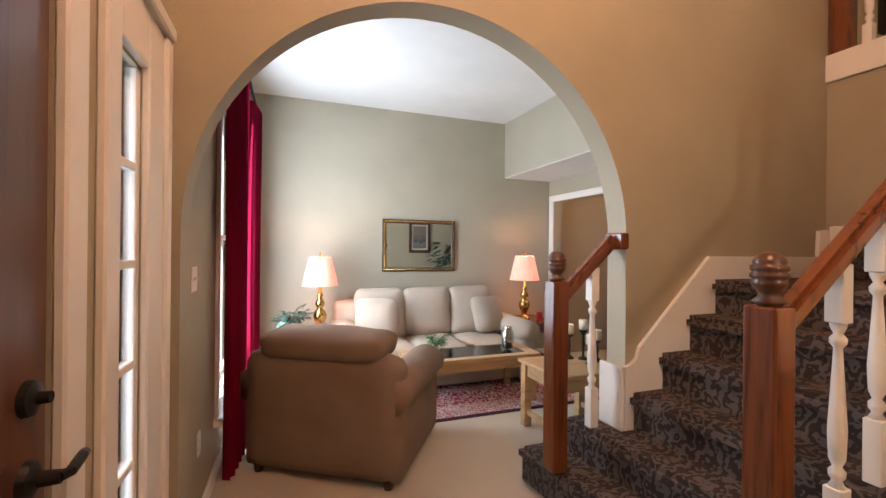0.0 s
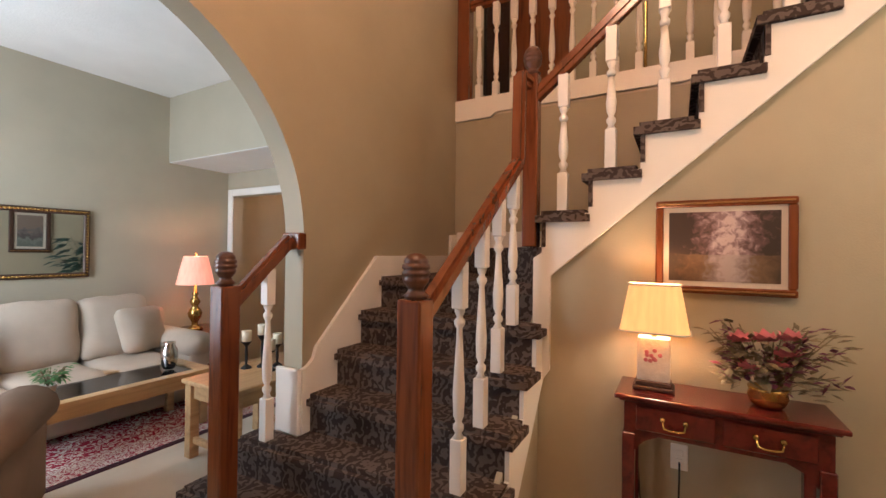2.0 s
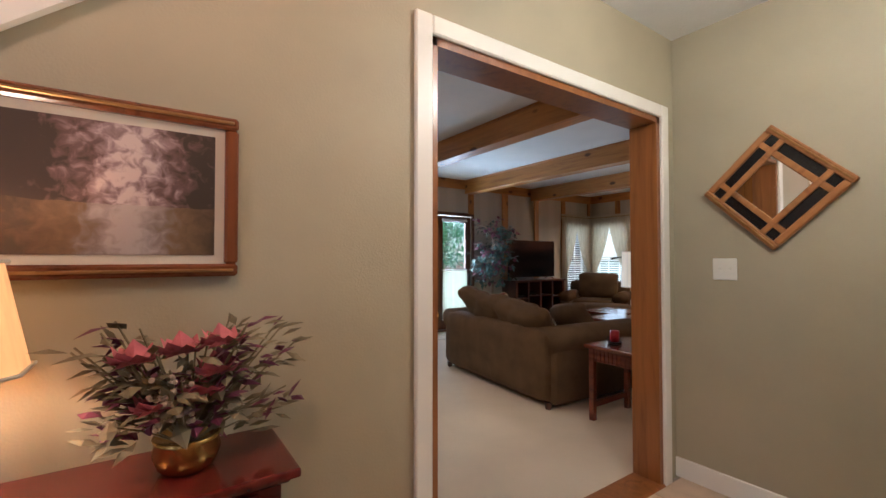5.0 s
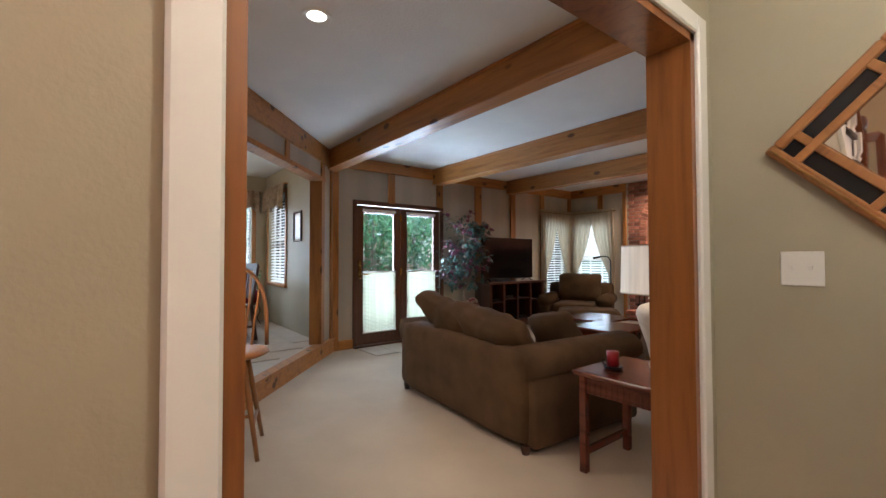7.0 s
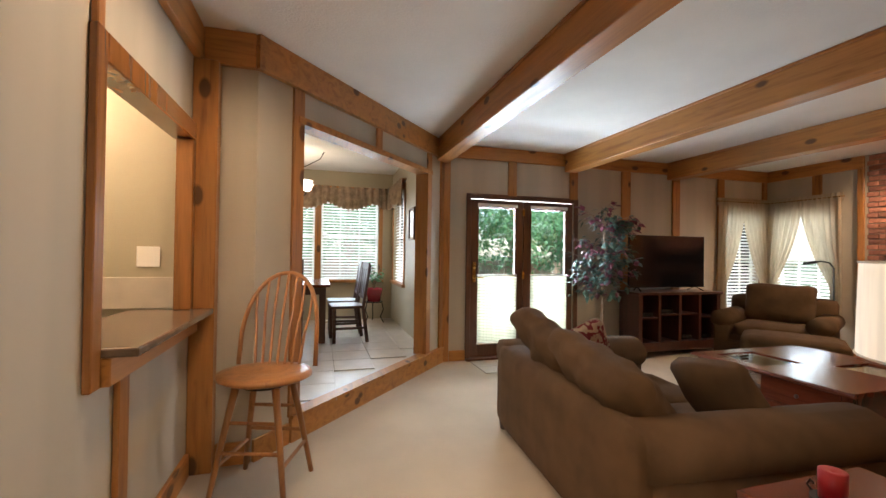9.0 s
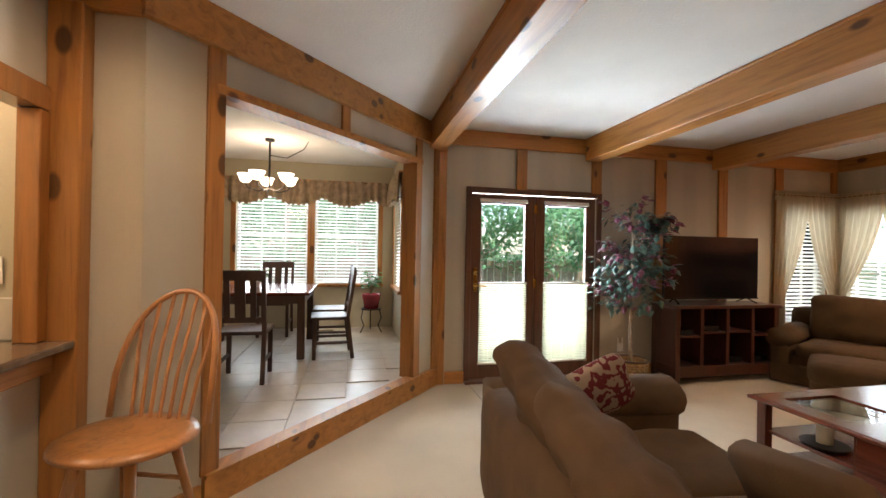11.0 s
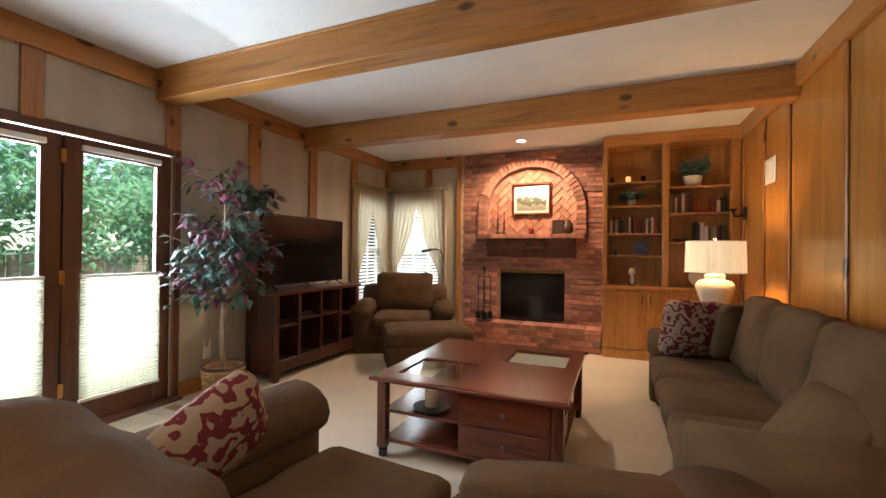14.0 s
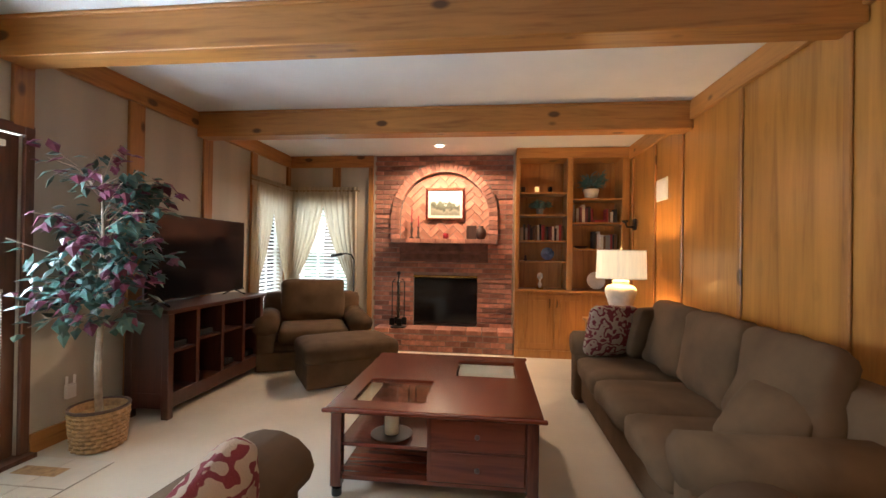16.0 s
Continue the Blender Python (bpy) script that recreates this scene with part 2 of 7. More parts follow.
CHERRY_Z = wood("cherry_upright", (0.10, 0.025, 0.012), (0.055, 0.012, 0.006), 2, 0.25, 0, 0.3)
MAHOG = wood("red_mahogany", (0.10, 0.012, 0.009), (0.05, 0.005, 0.004), 1, 0.15, 0, 0.3)
TVWOOD = wood("dark_cherry_stand", (0.055, 0.017, 0.009), (0.030, 0.009, 0.005), 2, 0.3, 0, 0.3)
JAMBWOOD = wood("amber_stained_jamb", (0.25, 0.092, 0.022), (0.17, 0.058, 0.014), 2, 0.3, 0, 0.3)
DARKWOOD = wood("dark_stained_wood", (0.055, 0.023, 0.013), (0.032, 0.013, 0.008), 2, 0.5, 0, 0.08)
DOORWOOD = wood("dark_door_wood", (0.10, 0.038, 0.018), (0.06, 0.021, 0.011), 2, 0.3)
SIXPANEL = wood("brown_panel_door", (0.25, 0.10, 0.024), (0.16, 0.06, 0.015), 2, 0.2, 0, 0.5)
CARPET = plain("cream_carpet", (0.56, 0.49, 0.39), 1.0, var=0.08, scale=1.6, grain=0.8, gscale=240, spec=0.05)
STAIRCARPET = scroll("stair_carpet_scroll", (0.050, 0.036, 0.031), (0.125, 0.10, 0.086), 4.6, 0.56, 0.10)
TILE = plain("beige_floor_tile", (0.50, 0.44, 0.36), 0.3, var=0.10, scale=6, grain=0.05, each=0.06)
GROUT = plain("grey_grout", (0.30, 0.27, 0.23), 0.9)
HALLTILE = plain("terracotta_beige_tile", (0.50, 0.38, 0.27), 0.35, var=0.12, scale=9, grain=0.06, each=0.08)
BROWNCLOTH = plain("brown_chenille", (0.105, 0.064, 0.034), 0.95, var=0.2, scale=5, grain=0.5, gscale=260, spec=0.15)
TANCLOTH = plain("tan_microfibre", (0.23, 0.158, 0.112), 0.9, var=0.10, scale=4, grain=0.35, gscale=240, spec=0.15)
CREAMCLOTH = plain("oatmeal_cloth", (0.46, 0.38, 0.30), 0.9, var=0.08, scale=4, grain=0.4, gscale=240, spec=0.15)
LEAFPILLOW = scroll("leaf_print_cushion", (0.15, 0.028, 0.035), (0.33, 0.25, 0.19), 3.2, 0.40, 0.05)
RUGMAT = scroll("red_persian_field", (0.34, 0.03, 0.06), (0.66, 0.58, 0.52), 5.5, 0.6, 0.05)
RUGEDGE = scroll("cream_persian_border", (0.36, 0.06, 0.09), (0.68, 0.62, 0.56), 9, 0.38, 0.05)
RUGDARK = plain("dark_rug_edge", (0.05, 0.012, 0.022), 0.95)
BRICK = plain("fired_brick", (0.35, 0.15, 0.098), 0.85, var=0.28, scale=14, grain=0.6, gscale=120, each=0.5)
NICHEBRICK = plain("pale_fired_brick", (0.46, 0.20, 0.125), 0.85, var=0.2, scale=9, grain=0.5, gscale=120, each=0.3)
SOOTYBRICK = plain("smoke_stained_brick", (0.13, 0.06, 0.045), 0.9, var=0.35, scale=10, grain=0.6, gscale=120)
MORTAR = plain("mortar", (0.27, 0.19, 0.15), 0.95, var=0.15, scale=12, grain=0.6)
BRASS = plain("aged_brass", (0.52, 0.33, 0.10), 0.22, 1.0, var=0.1, grain=0)
GOLDFRAME = plain("gilt_frame", (0.36, 0.20, 0.07), 0.35, 0.7, var=0.2, scale=20, grain=0.2)
BLACKIRON = plain("black_iron", (0.02, 0.018, 0.016), 0.45, 0.6, var=0.1, grain=0.1)
CHROME = plain("silver_metal", (0.62, 0.60, 0.56), 0.2, 1.0, var=0.1, scale=30, grain=0.3, gscale=60)
# Also colours the slab that paints the dark of the upper doorway.
BLACK = plain("black_plastic_and_doorway_dark", (0.012, 0.012, 0.013), 0.25, var=0.05, grain=0)
SCREEN = plain("screen_glass", (0.006, 0.006, 0.007), 0.12, var=0, grain=0)
SOOT = plain("sooty_firebox", (0.012, 0.011, 0.010), 0.9)
WHITEPL = plain("white_plastic", (0.75, 0.73, 0.68), 0.35, var=0.02, grain=0)
WAX = plain("ivory_wax", (0.72, 0.64, 0.48), 0.5, var=0.05, grain=0.05)
REDWAX = plain("red_wax", (0.30, 0.012, 0.02), 0.35, var=0.08, grain=0.05)
CERAMIC = plain("white_textured_ceramic", (0.62, 0.57, 0.48), 0.5, var=0.1, scale=20, grain=0.8, gscale=50)
REDPOT = plain("red_glazed_pot", (0.23, 0.02, 0.03), 0.15, var=0.2, grain=0.02)
WICKER = plain("wicker", (0.34, 0.20, 0.085), 0.7, var=0.3, scale=30, grain=0.6, gscale=80)
BARK = plain("pale_bark", (0.34, 0.27, 0.20), 0.8, var=0.3, scale=15, grain=0.6)
LEAF_G = plain("dark_green_leaf", (0.035, 0.07, 0.05), 0.35, var=0.4, scale=8, grain=0.1)
LEAF_GB = plain("blue_green_leaf", (0.08, 0.17, 0.15), 0.35, var=0.35, scale=8, grain=0.1)
LEAF_P = plain("plum_leaf", (0.15, 0.03, 0.065), 0.45, var=0.35, scale=8, grain=0.1)
LEAF_L = plain("fresh_green_leaf", (0.07, 0.19, 0.055), 0.45, var=0.35, scale=8, grain=0.1)
LEAF_D = plain("dried_olive_leaf", (0.19, 0.155, 0.085), 0.7, var=0.4, scale=8, grain=0.1)
PETAL = plain("dusty_rose_petal", (0.46, 0.13, 0.15), 0.7, var=0.3, scale=20, grain=0.1)
BERRY = plain("cream_dried_berry", (0.42, 0.33, 0.24), 0.7, var=0.3)
CRIMSON = sheer("crimson_curtain", (0.22, 0.008, 0.03), 0.35)
SHEER = sheer("ivory_sheer", (0.58, 0.50, 0.36), 0.48)
CELLSHADE = sheer("cellular_shade_cloth", (0.45, 0.44, 0.33), 0.36)
VALANCE = plain("taupe_valance", (0.30, 0.225, 0.15), 0.9, var=0.28, scale=11, grain=0.3, gscale=200, spec=0.1)
BLIND = plain("white_blind", (0.78, 0.78, 0.75), 0.5, var=0.02, grain=0)
SHADE_W = shade_cloth("cream_pleated_shade", (0.78, 0.50, 0.24), 0.5, (1.0, 0.42, 0.12))
SHADE_P = shade_cloth("peach_pleated_shade", (0.80, 0.45, 0.32), 0.46, (1.0, 0.30, 0.20))
SHADE_D = shade_cloth("linen_drum_shade", (0.72, 0.62, 0.44), 0.26, (1.0, 0.70, 0.38))
SHADE_OFF = shade_cloth("linen_drum_shade_dim", (0.82, 0.76, 0.64), 0.18, (1.0, 0.85, 0.65))
OPAL = glow("opal_glass_lit", (1.0, 0.86, 0.66), 2.2)
LED = glow("recessed_lens_lit", (1.0, 0.88, 0.70), 4.0)
GLASS = clear_glass("window_glass")
TABLEGLASS = clear_glass("table_glass", 0.0, (0.82, 0.88, 0.85))
MIRROR = plain("mirror_silver", (0.88, 0.88, 0.86), 0.02, 1.0, var=0, grain=0)
STONE = plain("brown_laminate_counter", (0.14, 0.095, 0.06), 0.2, var=0.25, scale=25, grain=0.05)
BRACKEN = plain("lawn_grass", (0.045, 0.085, 0.022), 0.95, var=0.3, scale=3, grain=0.5)
FENCE = plain("weathered_fence", (0.33, 0.25, 0.18), 0.85, var=0.2, scale=4)
TREELEAF = sheer("tree_leaf", (0.20, 0.40, 0.20), 0.45)
ORANGEWALL = plain("terracotta_wall_paint", (0.42, 0.23, 0.15), 0.6, var=0.05)
PAINT_A = lake_picture("lake_landscape_paint")
PAINT_B = picture("duck_landscape_paint", (0.42, 0.44, 0.42), (0.15, 0.16, 0.10), (0.26, 0.24, 0.17), 9)
PAINT_C = picture("seascape_paint", (0.20, 0.15, 0.12), (0.16, 0.14, 0.13), (0.20, 0.22, 0.19), 9)
LINER = plain("linen_mat", (0.60, 0.54, 0.44), 0.8)
CHINA = plain("white_china", (0.70, 0.68, 0.64), 0.15, var=0.08, scale=18)
BLUECHINA = plain("blue_glaze", (0.10, 0.16, 0.28), 0.2, var=0.5, scale=18)
BOOKS = [plain("book_cover_" + k, c, 0.6, var=0.08, grain=0.05) for k, c in (("black", (0.03, 0.03, 0.035)), ("red", (0.28, 0.03, 0.03)), ("cream", (0.55, 0.48, 0.36)), ("brown", (0.16, 0.09, 0.05)), ("grey", (0.25, 0.25, 0.25)), ("maroon", (0.13, 0.025, 0.03)), ("white", (0.65, 0.63, 0.58)))]


# ---------------------------------------------------------------- mesh helpers
def bm_new():
    return bmesh.new()


def box(bm, x0, x1, y0, y1, z0, z1, bev=0.0, seg=1):
    vs = [bm.verts.new((x, y, z)) for x in (x0, x1) for y in (y0, y1) for z in (z0, z1)]
    fs = [bm.faces.new([vs[i] for i in f]) for f in ((0, 1, 3, 2), (4, 6, 7, 5), (0, 4, 5, 1), (2, 3, 7, 6), (0, 2, 6, 4), (1, 5, 7, 3))]
    if bev:
        es = list({e for f in fs for e in f.edges})
        bmesh.ops.bevel(bm, geom=es, offset=bev, segments=seg, affect='EDGES', profile=0.5)
    return bm


def prism(bm, pts, a, b, axis='z'):
    """A polygon in a plane, pulled from a to b along an axis."""
    def at(p, q, h):
        return {'z': (p, q, h), 'y': (p, h, q), 'x': (h, p, q)}[axis]
    lo = [bm.verts.new(at(p, q, a)) for p, q in pts]
    hi = [bm.verts.new(at(p, q, b)) for p, q in pts]
    k = len(pts)
    bm.faces.new(lo)
    bm.faces.new(hi[::-1])
    for i in range(k):
        bm.faces.new((lo[i], hi[i], hi[(i + 1) % k], lo[(i + 1) % k]))
    bmesh.ops.recalc_face_normals(bm, faces=bm.faces[:])
    return bm


def lathe(bm, prof, seg=20, at=(0, 0, 0), sx=1.0, sy=1.0):
    """Turned shape from (radius, height) pairs."""
    rings = []
    for r, z in prof:
        rings.append([bm.verts.new((at[0] + sx * r * math.cos(2 * math.pi * i / seg), at[1] + sy * r * math.sin(2 * math.pi * i / seg), at[2] + z)) for i in range(seg)])
    for a, b in zip(rings, rings[1:]):
        for i in range(seg):
            bm.faces.new((a[i], a[(i + 1) % seg], b[(i + 1) % seg], b[i]))
    if prof[0][0] > 1e-4:
        bm.faces.new(rings[0][::-1])
    if prof[-1][0] > 1e-4:
        bm.faces.new(rings[-1])
    return bm


def tube(bm, pts, r, seg=8, r2=None):
    pts = [Vector(p) for p in pts]
    rings = []
    u = None
    for i, p in enumerate(pts):
        d = (pts[min(i + 1, len(pts) - 1)] - pts[max(i - 1, 0)]).normalized()
        if u is None:
            u = d.cross(Vector((0, 0, 1)) if abs(d.z) < 0.9 else Vector((1, 0, 0)))
        u = (u - d * u.dot(d)).normalized()
        w = d.cross(u)
        rr = r if r2 is None else r + (r2 - r) * i / (len(pts) - 1)
        rings.append([bm.verts.new(p + rr * (math.cos(2 * math.pi * k / seg) * u + math.sin(2 * math.pi * k / seg) * w)) for k in range(seg)])
    for a, b in zip(rings, rings[1:]):
        for k in range(seg):
            bm.faces.new((a[k], a[(k + 1) % seg], b[(k + 1) % seg], b[k]))
    bm.faces.new(rings[0][::-1])
    bm.faces.new(rings[-1])
    bmesh.ops.recalc_face_normals(bm, faces=bm.faces[:])
    return bm


def bar(bm, a, b, w, h, bev=0.0):
    """A square bar between two points; w across, h upright."""
    a, b = Vector(a), Vector(b)
    d = (b - a).normalized()
    side = d.cross(Vector((0, 0, 1)))
    side = side.normalized() if side.length > 1e-4 else Vector((1, 0, 0))
    up = side.cross(d)
    vs = []
    for p in (a, b):
        vs.append([bm.verts.new(p + side * (sx * w / 2) + up * (sy * h / 2)) for sx, sy in ((-1, -1), (1, -1), (1, 1), (-1, 1))])
    fs = [bm.faces.new(vs[0][::-1]), bm.faces.new(vs[1])] + [bm.faces.new((vs[0][i], vs[0][(i + 1) % 4], vs[1][(i + 1) % 4], vs[1][i])) for i in range(4)]
    if bev:
        bmesh.ops.bevel(bm, geom=list({e for f in fs for e in f.edges}), offset=bev, segments=2, affect='EDGES')
    bmesh.ops.recalc_face_normals(bm, faces=bm.faces[:])
    return bm


def pad(bm, x0, x1, y0, y1, z0, z1, puff=0.3, n=7, wob=0.006, seed=0):
    """A stuffed cushion: a rounded block that swells in the middle."""
    c = Vector(((x0 + x1) / 2, (y0 + y1) / 2, (z0 + z1) / 2))
    h = Vector(((x1 - x0) / 2, (y1 - y0) / 2, (z1 - z0) / 2))
    t = bmesh.new()
    bmesh.ops.create_cube(t, size=2)
    bmesh.ops.subdivide_edges(t, edges=t.edges[:], cuts=n, use_grid_fill=True)
    rad = min(h) * 0.75
    for v in t.verts:
        p = Vector((v.co.x * h.x, v.co.y * h.y, v.co.z * h.z))
        inner = Vector([max(-(k - rad), min(k - rad, q)) if k > rad else 0 for k, q in zip(h, p)])
        d = p - inner
        if d.length > 1e-6:
            p = inner + d.normalized() * min(d.length, rad)
        i = min(range(3), key=lambda j: h[j])
        o = [j for j in range(3) if j != i]
        f = (1 - (v.co[o[0]]) ** 2) * (1 - (v.co[o[1]]) ** 2)
        p[i] *= 1 - puff * 0.55 * (1 - f) + puff * 0.25 * f
        p += Vector((1, 1, 1)) * wob * noise.noise((p + c) * 7 + Vector((seed, 0, 0)))
        v.co = p + c
    me = bpy.data.meshes.new("tmp")
    t.to_mesh(me)
    t.free()
    bm.from_mesh(me)
    bpy.data.meshes.remove(me)
    return bm


def ball(bm, c, r, u=10, v=7, s=(1, 1, 1)):
    m = Matrix.Translation(c) @ Matrix.Diagonal((r * s[0], r * s[1], r * s[2], 1))
    bmesh.ops.create_uvsphere(bm, u_segments=u, v_segments=v, radius=1, matrix=m)
    return bm


def leaf(bm, at, d, size, width=0.4, droop=0.3):
    d = Vector(d).normalized()
    s = d.cross(Vector((0.1, 0.2, 1))).normalized()
    up = s.cross(d)
    a = Vector(at)
    m1 = a + d * size * 0.45 + s * size * width / 2 - up * size * 0.05
    m2 = a + d * size * 0.45 - s * size * width / 2 - up * size * 0.05
    mid = a + d * size * 0.5 + up * size * 0.06
    tip = a + d * size - up * size * droop * 0.5
    p = [bm.verts.new(q) for q in (a, m1, tip, m2, mid)]
    for f in ((0, 1, 4), (1, 2, 4), (2, 3, 4), (3, 0, 4)):
        bm.faces.new([p[i] for i in f])


def finish(bm, name, mat, smooth=False):
    me = bpy.data.meshes.new(name)
    if smooth:
        for f in bm.faces:
            f.smooth = True
    bm.to_mesh(me)
    bm.free()
    me.materials.append(mat)
    return me


def part(name, bm, mat, parent, label="", smooth=False):
    ob = new(name, finish(bm, name, mat, smooth))
    ob.parent = parent
    return tagged(ob, label)


def thing(name, label, category, at=(0, 0, 0), rz=0, group=""):
    ob = new(name)
    ob.matrix_world = pose(*at, 0, 0, rz)
    ob.empty_display_size = 0.1
    return tagged(ob, label, category, group)


def solo(name, bm, mat, label, category, smooth=False, at=(0, 0, 0), rz=0, group=""):
    ob = new(name, finish(bm, name, mat, smooth))
    ob.matrix_world = pose(*at, 0, 0, rz)
    return tagged(ob, label, category, group)


def setting(name, bm, mat, label, category="structure"):
    return tagged(new(name, finish(bm, name, mat)), label, category, kind="structure")


def wall_run(name, mat, label, along, at, thick, a, b, z0, z1, holes=()):
    """A wall along x or y; holes are (from, to, low, high)."""
    bm = bm_new()
    cuts = sorted({a, b, *[h[0] for h in holes], *[h[1] for h in holes]})
    for p, q in zip(cuts, cuts[1:]):
        spans = sorted((h[2], h[3]) for h in holes if h[0] <= p + 1e-6 and h[1] >= q - 1e-6)
        z = z0
        for lo, hi in spans + [(z1, z1)]:
            if lo > z + 1e-6:
                if along == 'x':
                    box(bm, p, q, at, at + thick, z, lo)
                else:
                    box(bm, at, at + thick, p, q, z, lo)
            z = hi
    bmesh.ops.remove_doubles(bm, verts=bm.verts[:], dist=1e-5)
    return setting(name, bm, mat, label, "wall")


# ---------------------------------------------------------------- structure
HF = 0.03      # hall floor
KF = 0.18      # dining floor
RISE = 0.2
setting("floor_family", prism(bm_new(), [(2.2, -8.75), (7.2, -8.75), (7.2, -3.15), (5.0, -1.2), (5.3, -0.8), (2.2, -0.8)], -0.2, 0.0), CARPET, "cream cut-pile carpet wall to wall", "floor")
setting("floor_living", box(bm_new(), -0.75, 4.8, 2.0, 5.1, -0.2, 0.0), CARPET, "cream cut-pile carpet in the living room", "floor")
hall_floor = setting("floor_hall", box(bm_new(), -0.75, 2.195, -5.0, 2.0, -0.2, 0.02), GROUT, "beige square tiles with grey grout in the hall", "floor")
kitchen_floor = setting("floor_dining", prism(bm_new(), [(5.0, -1.2), (7.07, -3.02), (9.7, -3.02), (9.7, 1.9), (3.43, 1.9), (3.43, -0.80), (5.25, -0.80)], -0.2, KF - 0.008), TILE, "beige ceramic tile floor in the dining nook", "floor")

wall_run("wall_front", WALL, "khaki painted front wall with entry door, sidelight and window", 'y', -0.75, 0.2, -5.0, 5.1, -0.2, 5.4,
         [(0.08, 1.06, HF, 2.11), (1.33, 1.55, 0.12, 1.92), (3.0, 4.45, 0.35, 2.62)])
# arch wall
bm = bm_new()
AX, AZ, AR = 0.535, 1.46, 1.045
arc = [(AX - AR * math.cos(math.pi * i / 40), AZ + AR * math.sin(math.pi * i / 40)) for i in range(41)]
prism(bm, [(-0.55, -0.1), (AX - AR, -0.1)] + arc + [(AX + AR, -0.1), (3.31, -0.1), (3.31, 5.4), (-0.55, 5.4)], 1.86, 2.0, 'y')
setting("wall_arch", bm, WALL, "khaki painted wall with a wide round arch", "wall")
wall_run("wall_living_back", WALL_SAGE, "sage painted living room back wall", 'x', 4.88, 0.15, -0.55, 4.8, -0.2, 3.3)
wall_run("wall_living_east", WALL_SAGE, "sage painted wall with a white cased opening", 'y', 3.15, 0.12, 2.0, 4.88, -0.2, 3.3, [(3.72, 4.77, 0.0, 2.04)])
setting("soffit_living", box(bm_new(), 2.47, 3.15, 2.0, 4.88, 2.33, 3.03), WALL_SAGE, "dropped sage soffit over the side of the living room", "ceiling")
setting("ceiling_living", box(bm_new(), -0.55, 3.3, 2.0, 4.9, 3.02, 3.2), CEIL, "white living room ceiling", "ceiling")
setting("soffit_underside", box(bm_new(), 2.475, 3.15, 2.0, 4.88, 2.322, 2.33), CEIL, "white underside of the soffit", "ceiling")
setting("wall_china_room", box(bm_new(), 4.6, 4.75, 2.0, 5.0, -0.1, 3.0), ORANGEWALL, "terracotta painted wall beyond the opening", "wall")
setting("wall_china_room_south", box(bm_new(), 3.27, 4.6, 1.95, 2.1, -0.1, 3.0), ORANGEWALL, "terracotta painted side wall", "wall")
setting("ceiling_china_room", box(bm_new(), 3.27, 4.7, 2.0, 5.0, 2.44, 2.55), CEIL, "white ceiling beyond the opening", "ceiling")
# hall east wall with the doorway, low part under the flight
DY0, DY1, DZ = -2.47, -0.925, 2.08
wall_run("wall_hall_east", WALL, "khaki painted hall wall under the stairs", 'y', 2.195, 0.135, -2.63, -0.70, -0.1, 2.60, [(DY0, DY1, 0.0, DZ)])
setting("wall_under_flight", prism(bm_new(), [(-0.70, -0.1), (0.82, -0.1), (0.82, 1.0), (0.72, 1.36), (0.66, 1.40), (-0.62, 2.48), (-0.70, 2.56)], 2.195, 2.33, 'x'), WALL, "khaki painted wall under the upper flight", "wall")
wall_run("wall_stair_south", WALL, "khaki painted wall at the side of the stairs", 'x', 0.78, 0.06, 1.75, 2.33, -0.1, 0.62)
wall_run("wall_hall_south", WALL, "khaki painted wall with a light switch", 'x', -2.78, 0.15, 0.5, 2.33, -0.1, 2.75)
bm = bm_new()
box(bm, -0.55, 0.94, -2.8, -0.61, -0.1, 2.57, 0.008)
setting("wall_closet", bm, WALL, "khaki painted closet block with a rounded corner", "wall")
setting("ceiling_hall", box(bm_new(), -0.55, 2.2, -2.8, -0.68, 2.57, 2.70), CEIL, "white hall ceiling under the upper floor", "ceiling")
setting("wall_upper_south", box(bm_new(), -0.55, 3.4, -0.80, -0.68, 2.70, 5.4), WALL, "khaki painted upper wall", "wall")
wall_run("wall_stair_east", WALL, "khaki painted stairwell wall below the upper landing", 'y', 3.31, 0.12, -0.7, 2.0, 0.0, 2.58)
setting("floor_upper", box(bm_new(), 3.31, 5.2, -0.79, 2.3, 2.58, 2.66), CARPET, "cream carpet of the upper hall", "floor")
setting("wall_upper_hall", box(bm_new(), 5.0, 5.1, -0.79, 2.3, 2.66, 5.4), WALL, "khaki painted upper hall wall", "wall")
setting("wall_upper_north", box(bm_new(), 3.31, 5.0, 2.0, 2.1, 2.66, 5.4), WALL, "khaki painted upper hall end wall", "wall")
setting("wall_upper_end", box(bm_new(), 3.405, 5.0, -0.79, -0.69, 2.66, 5.4), WALL, "khaki painted upper hall far end", "wall")
setting("ceiling_foyer", box(bm_new(), -0.75, 5.2, -1.5, 2.3, 5.2, 5.4), CEIL, "white two-storey foyer ceiling", "ceiling")
# family room
wall_run("wall_family_west", PANEL, "varnished knotty pine panelling", 'y', 2.335, 0.012, -8.57, DY0 - 0.08, 0.0, 2.74)
wall_run("wall_family_west_core", WALL, "wall behind the panelling", 'y', 2.2, 0.13, -8.75, -2.78, -0.1, 2.9)
wall_run("wall_family_west_top", PANEL, "pine panel above the doorway", 'y', 2.335, 0.012, DY0 - 0.08, -0.92, DZ + 0.02, 2.74)
wall_run("wall_family_east", PAPER_Y, "striped tan wallpaper between pine posts", 'y', 7.07, 0.15, -8.75, -3.10, -0.1, 2.9, [(-5.0, -3.5, 0.0, 2.06), (-8.40, -7.62, 0.55, 2.10)])
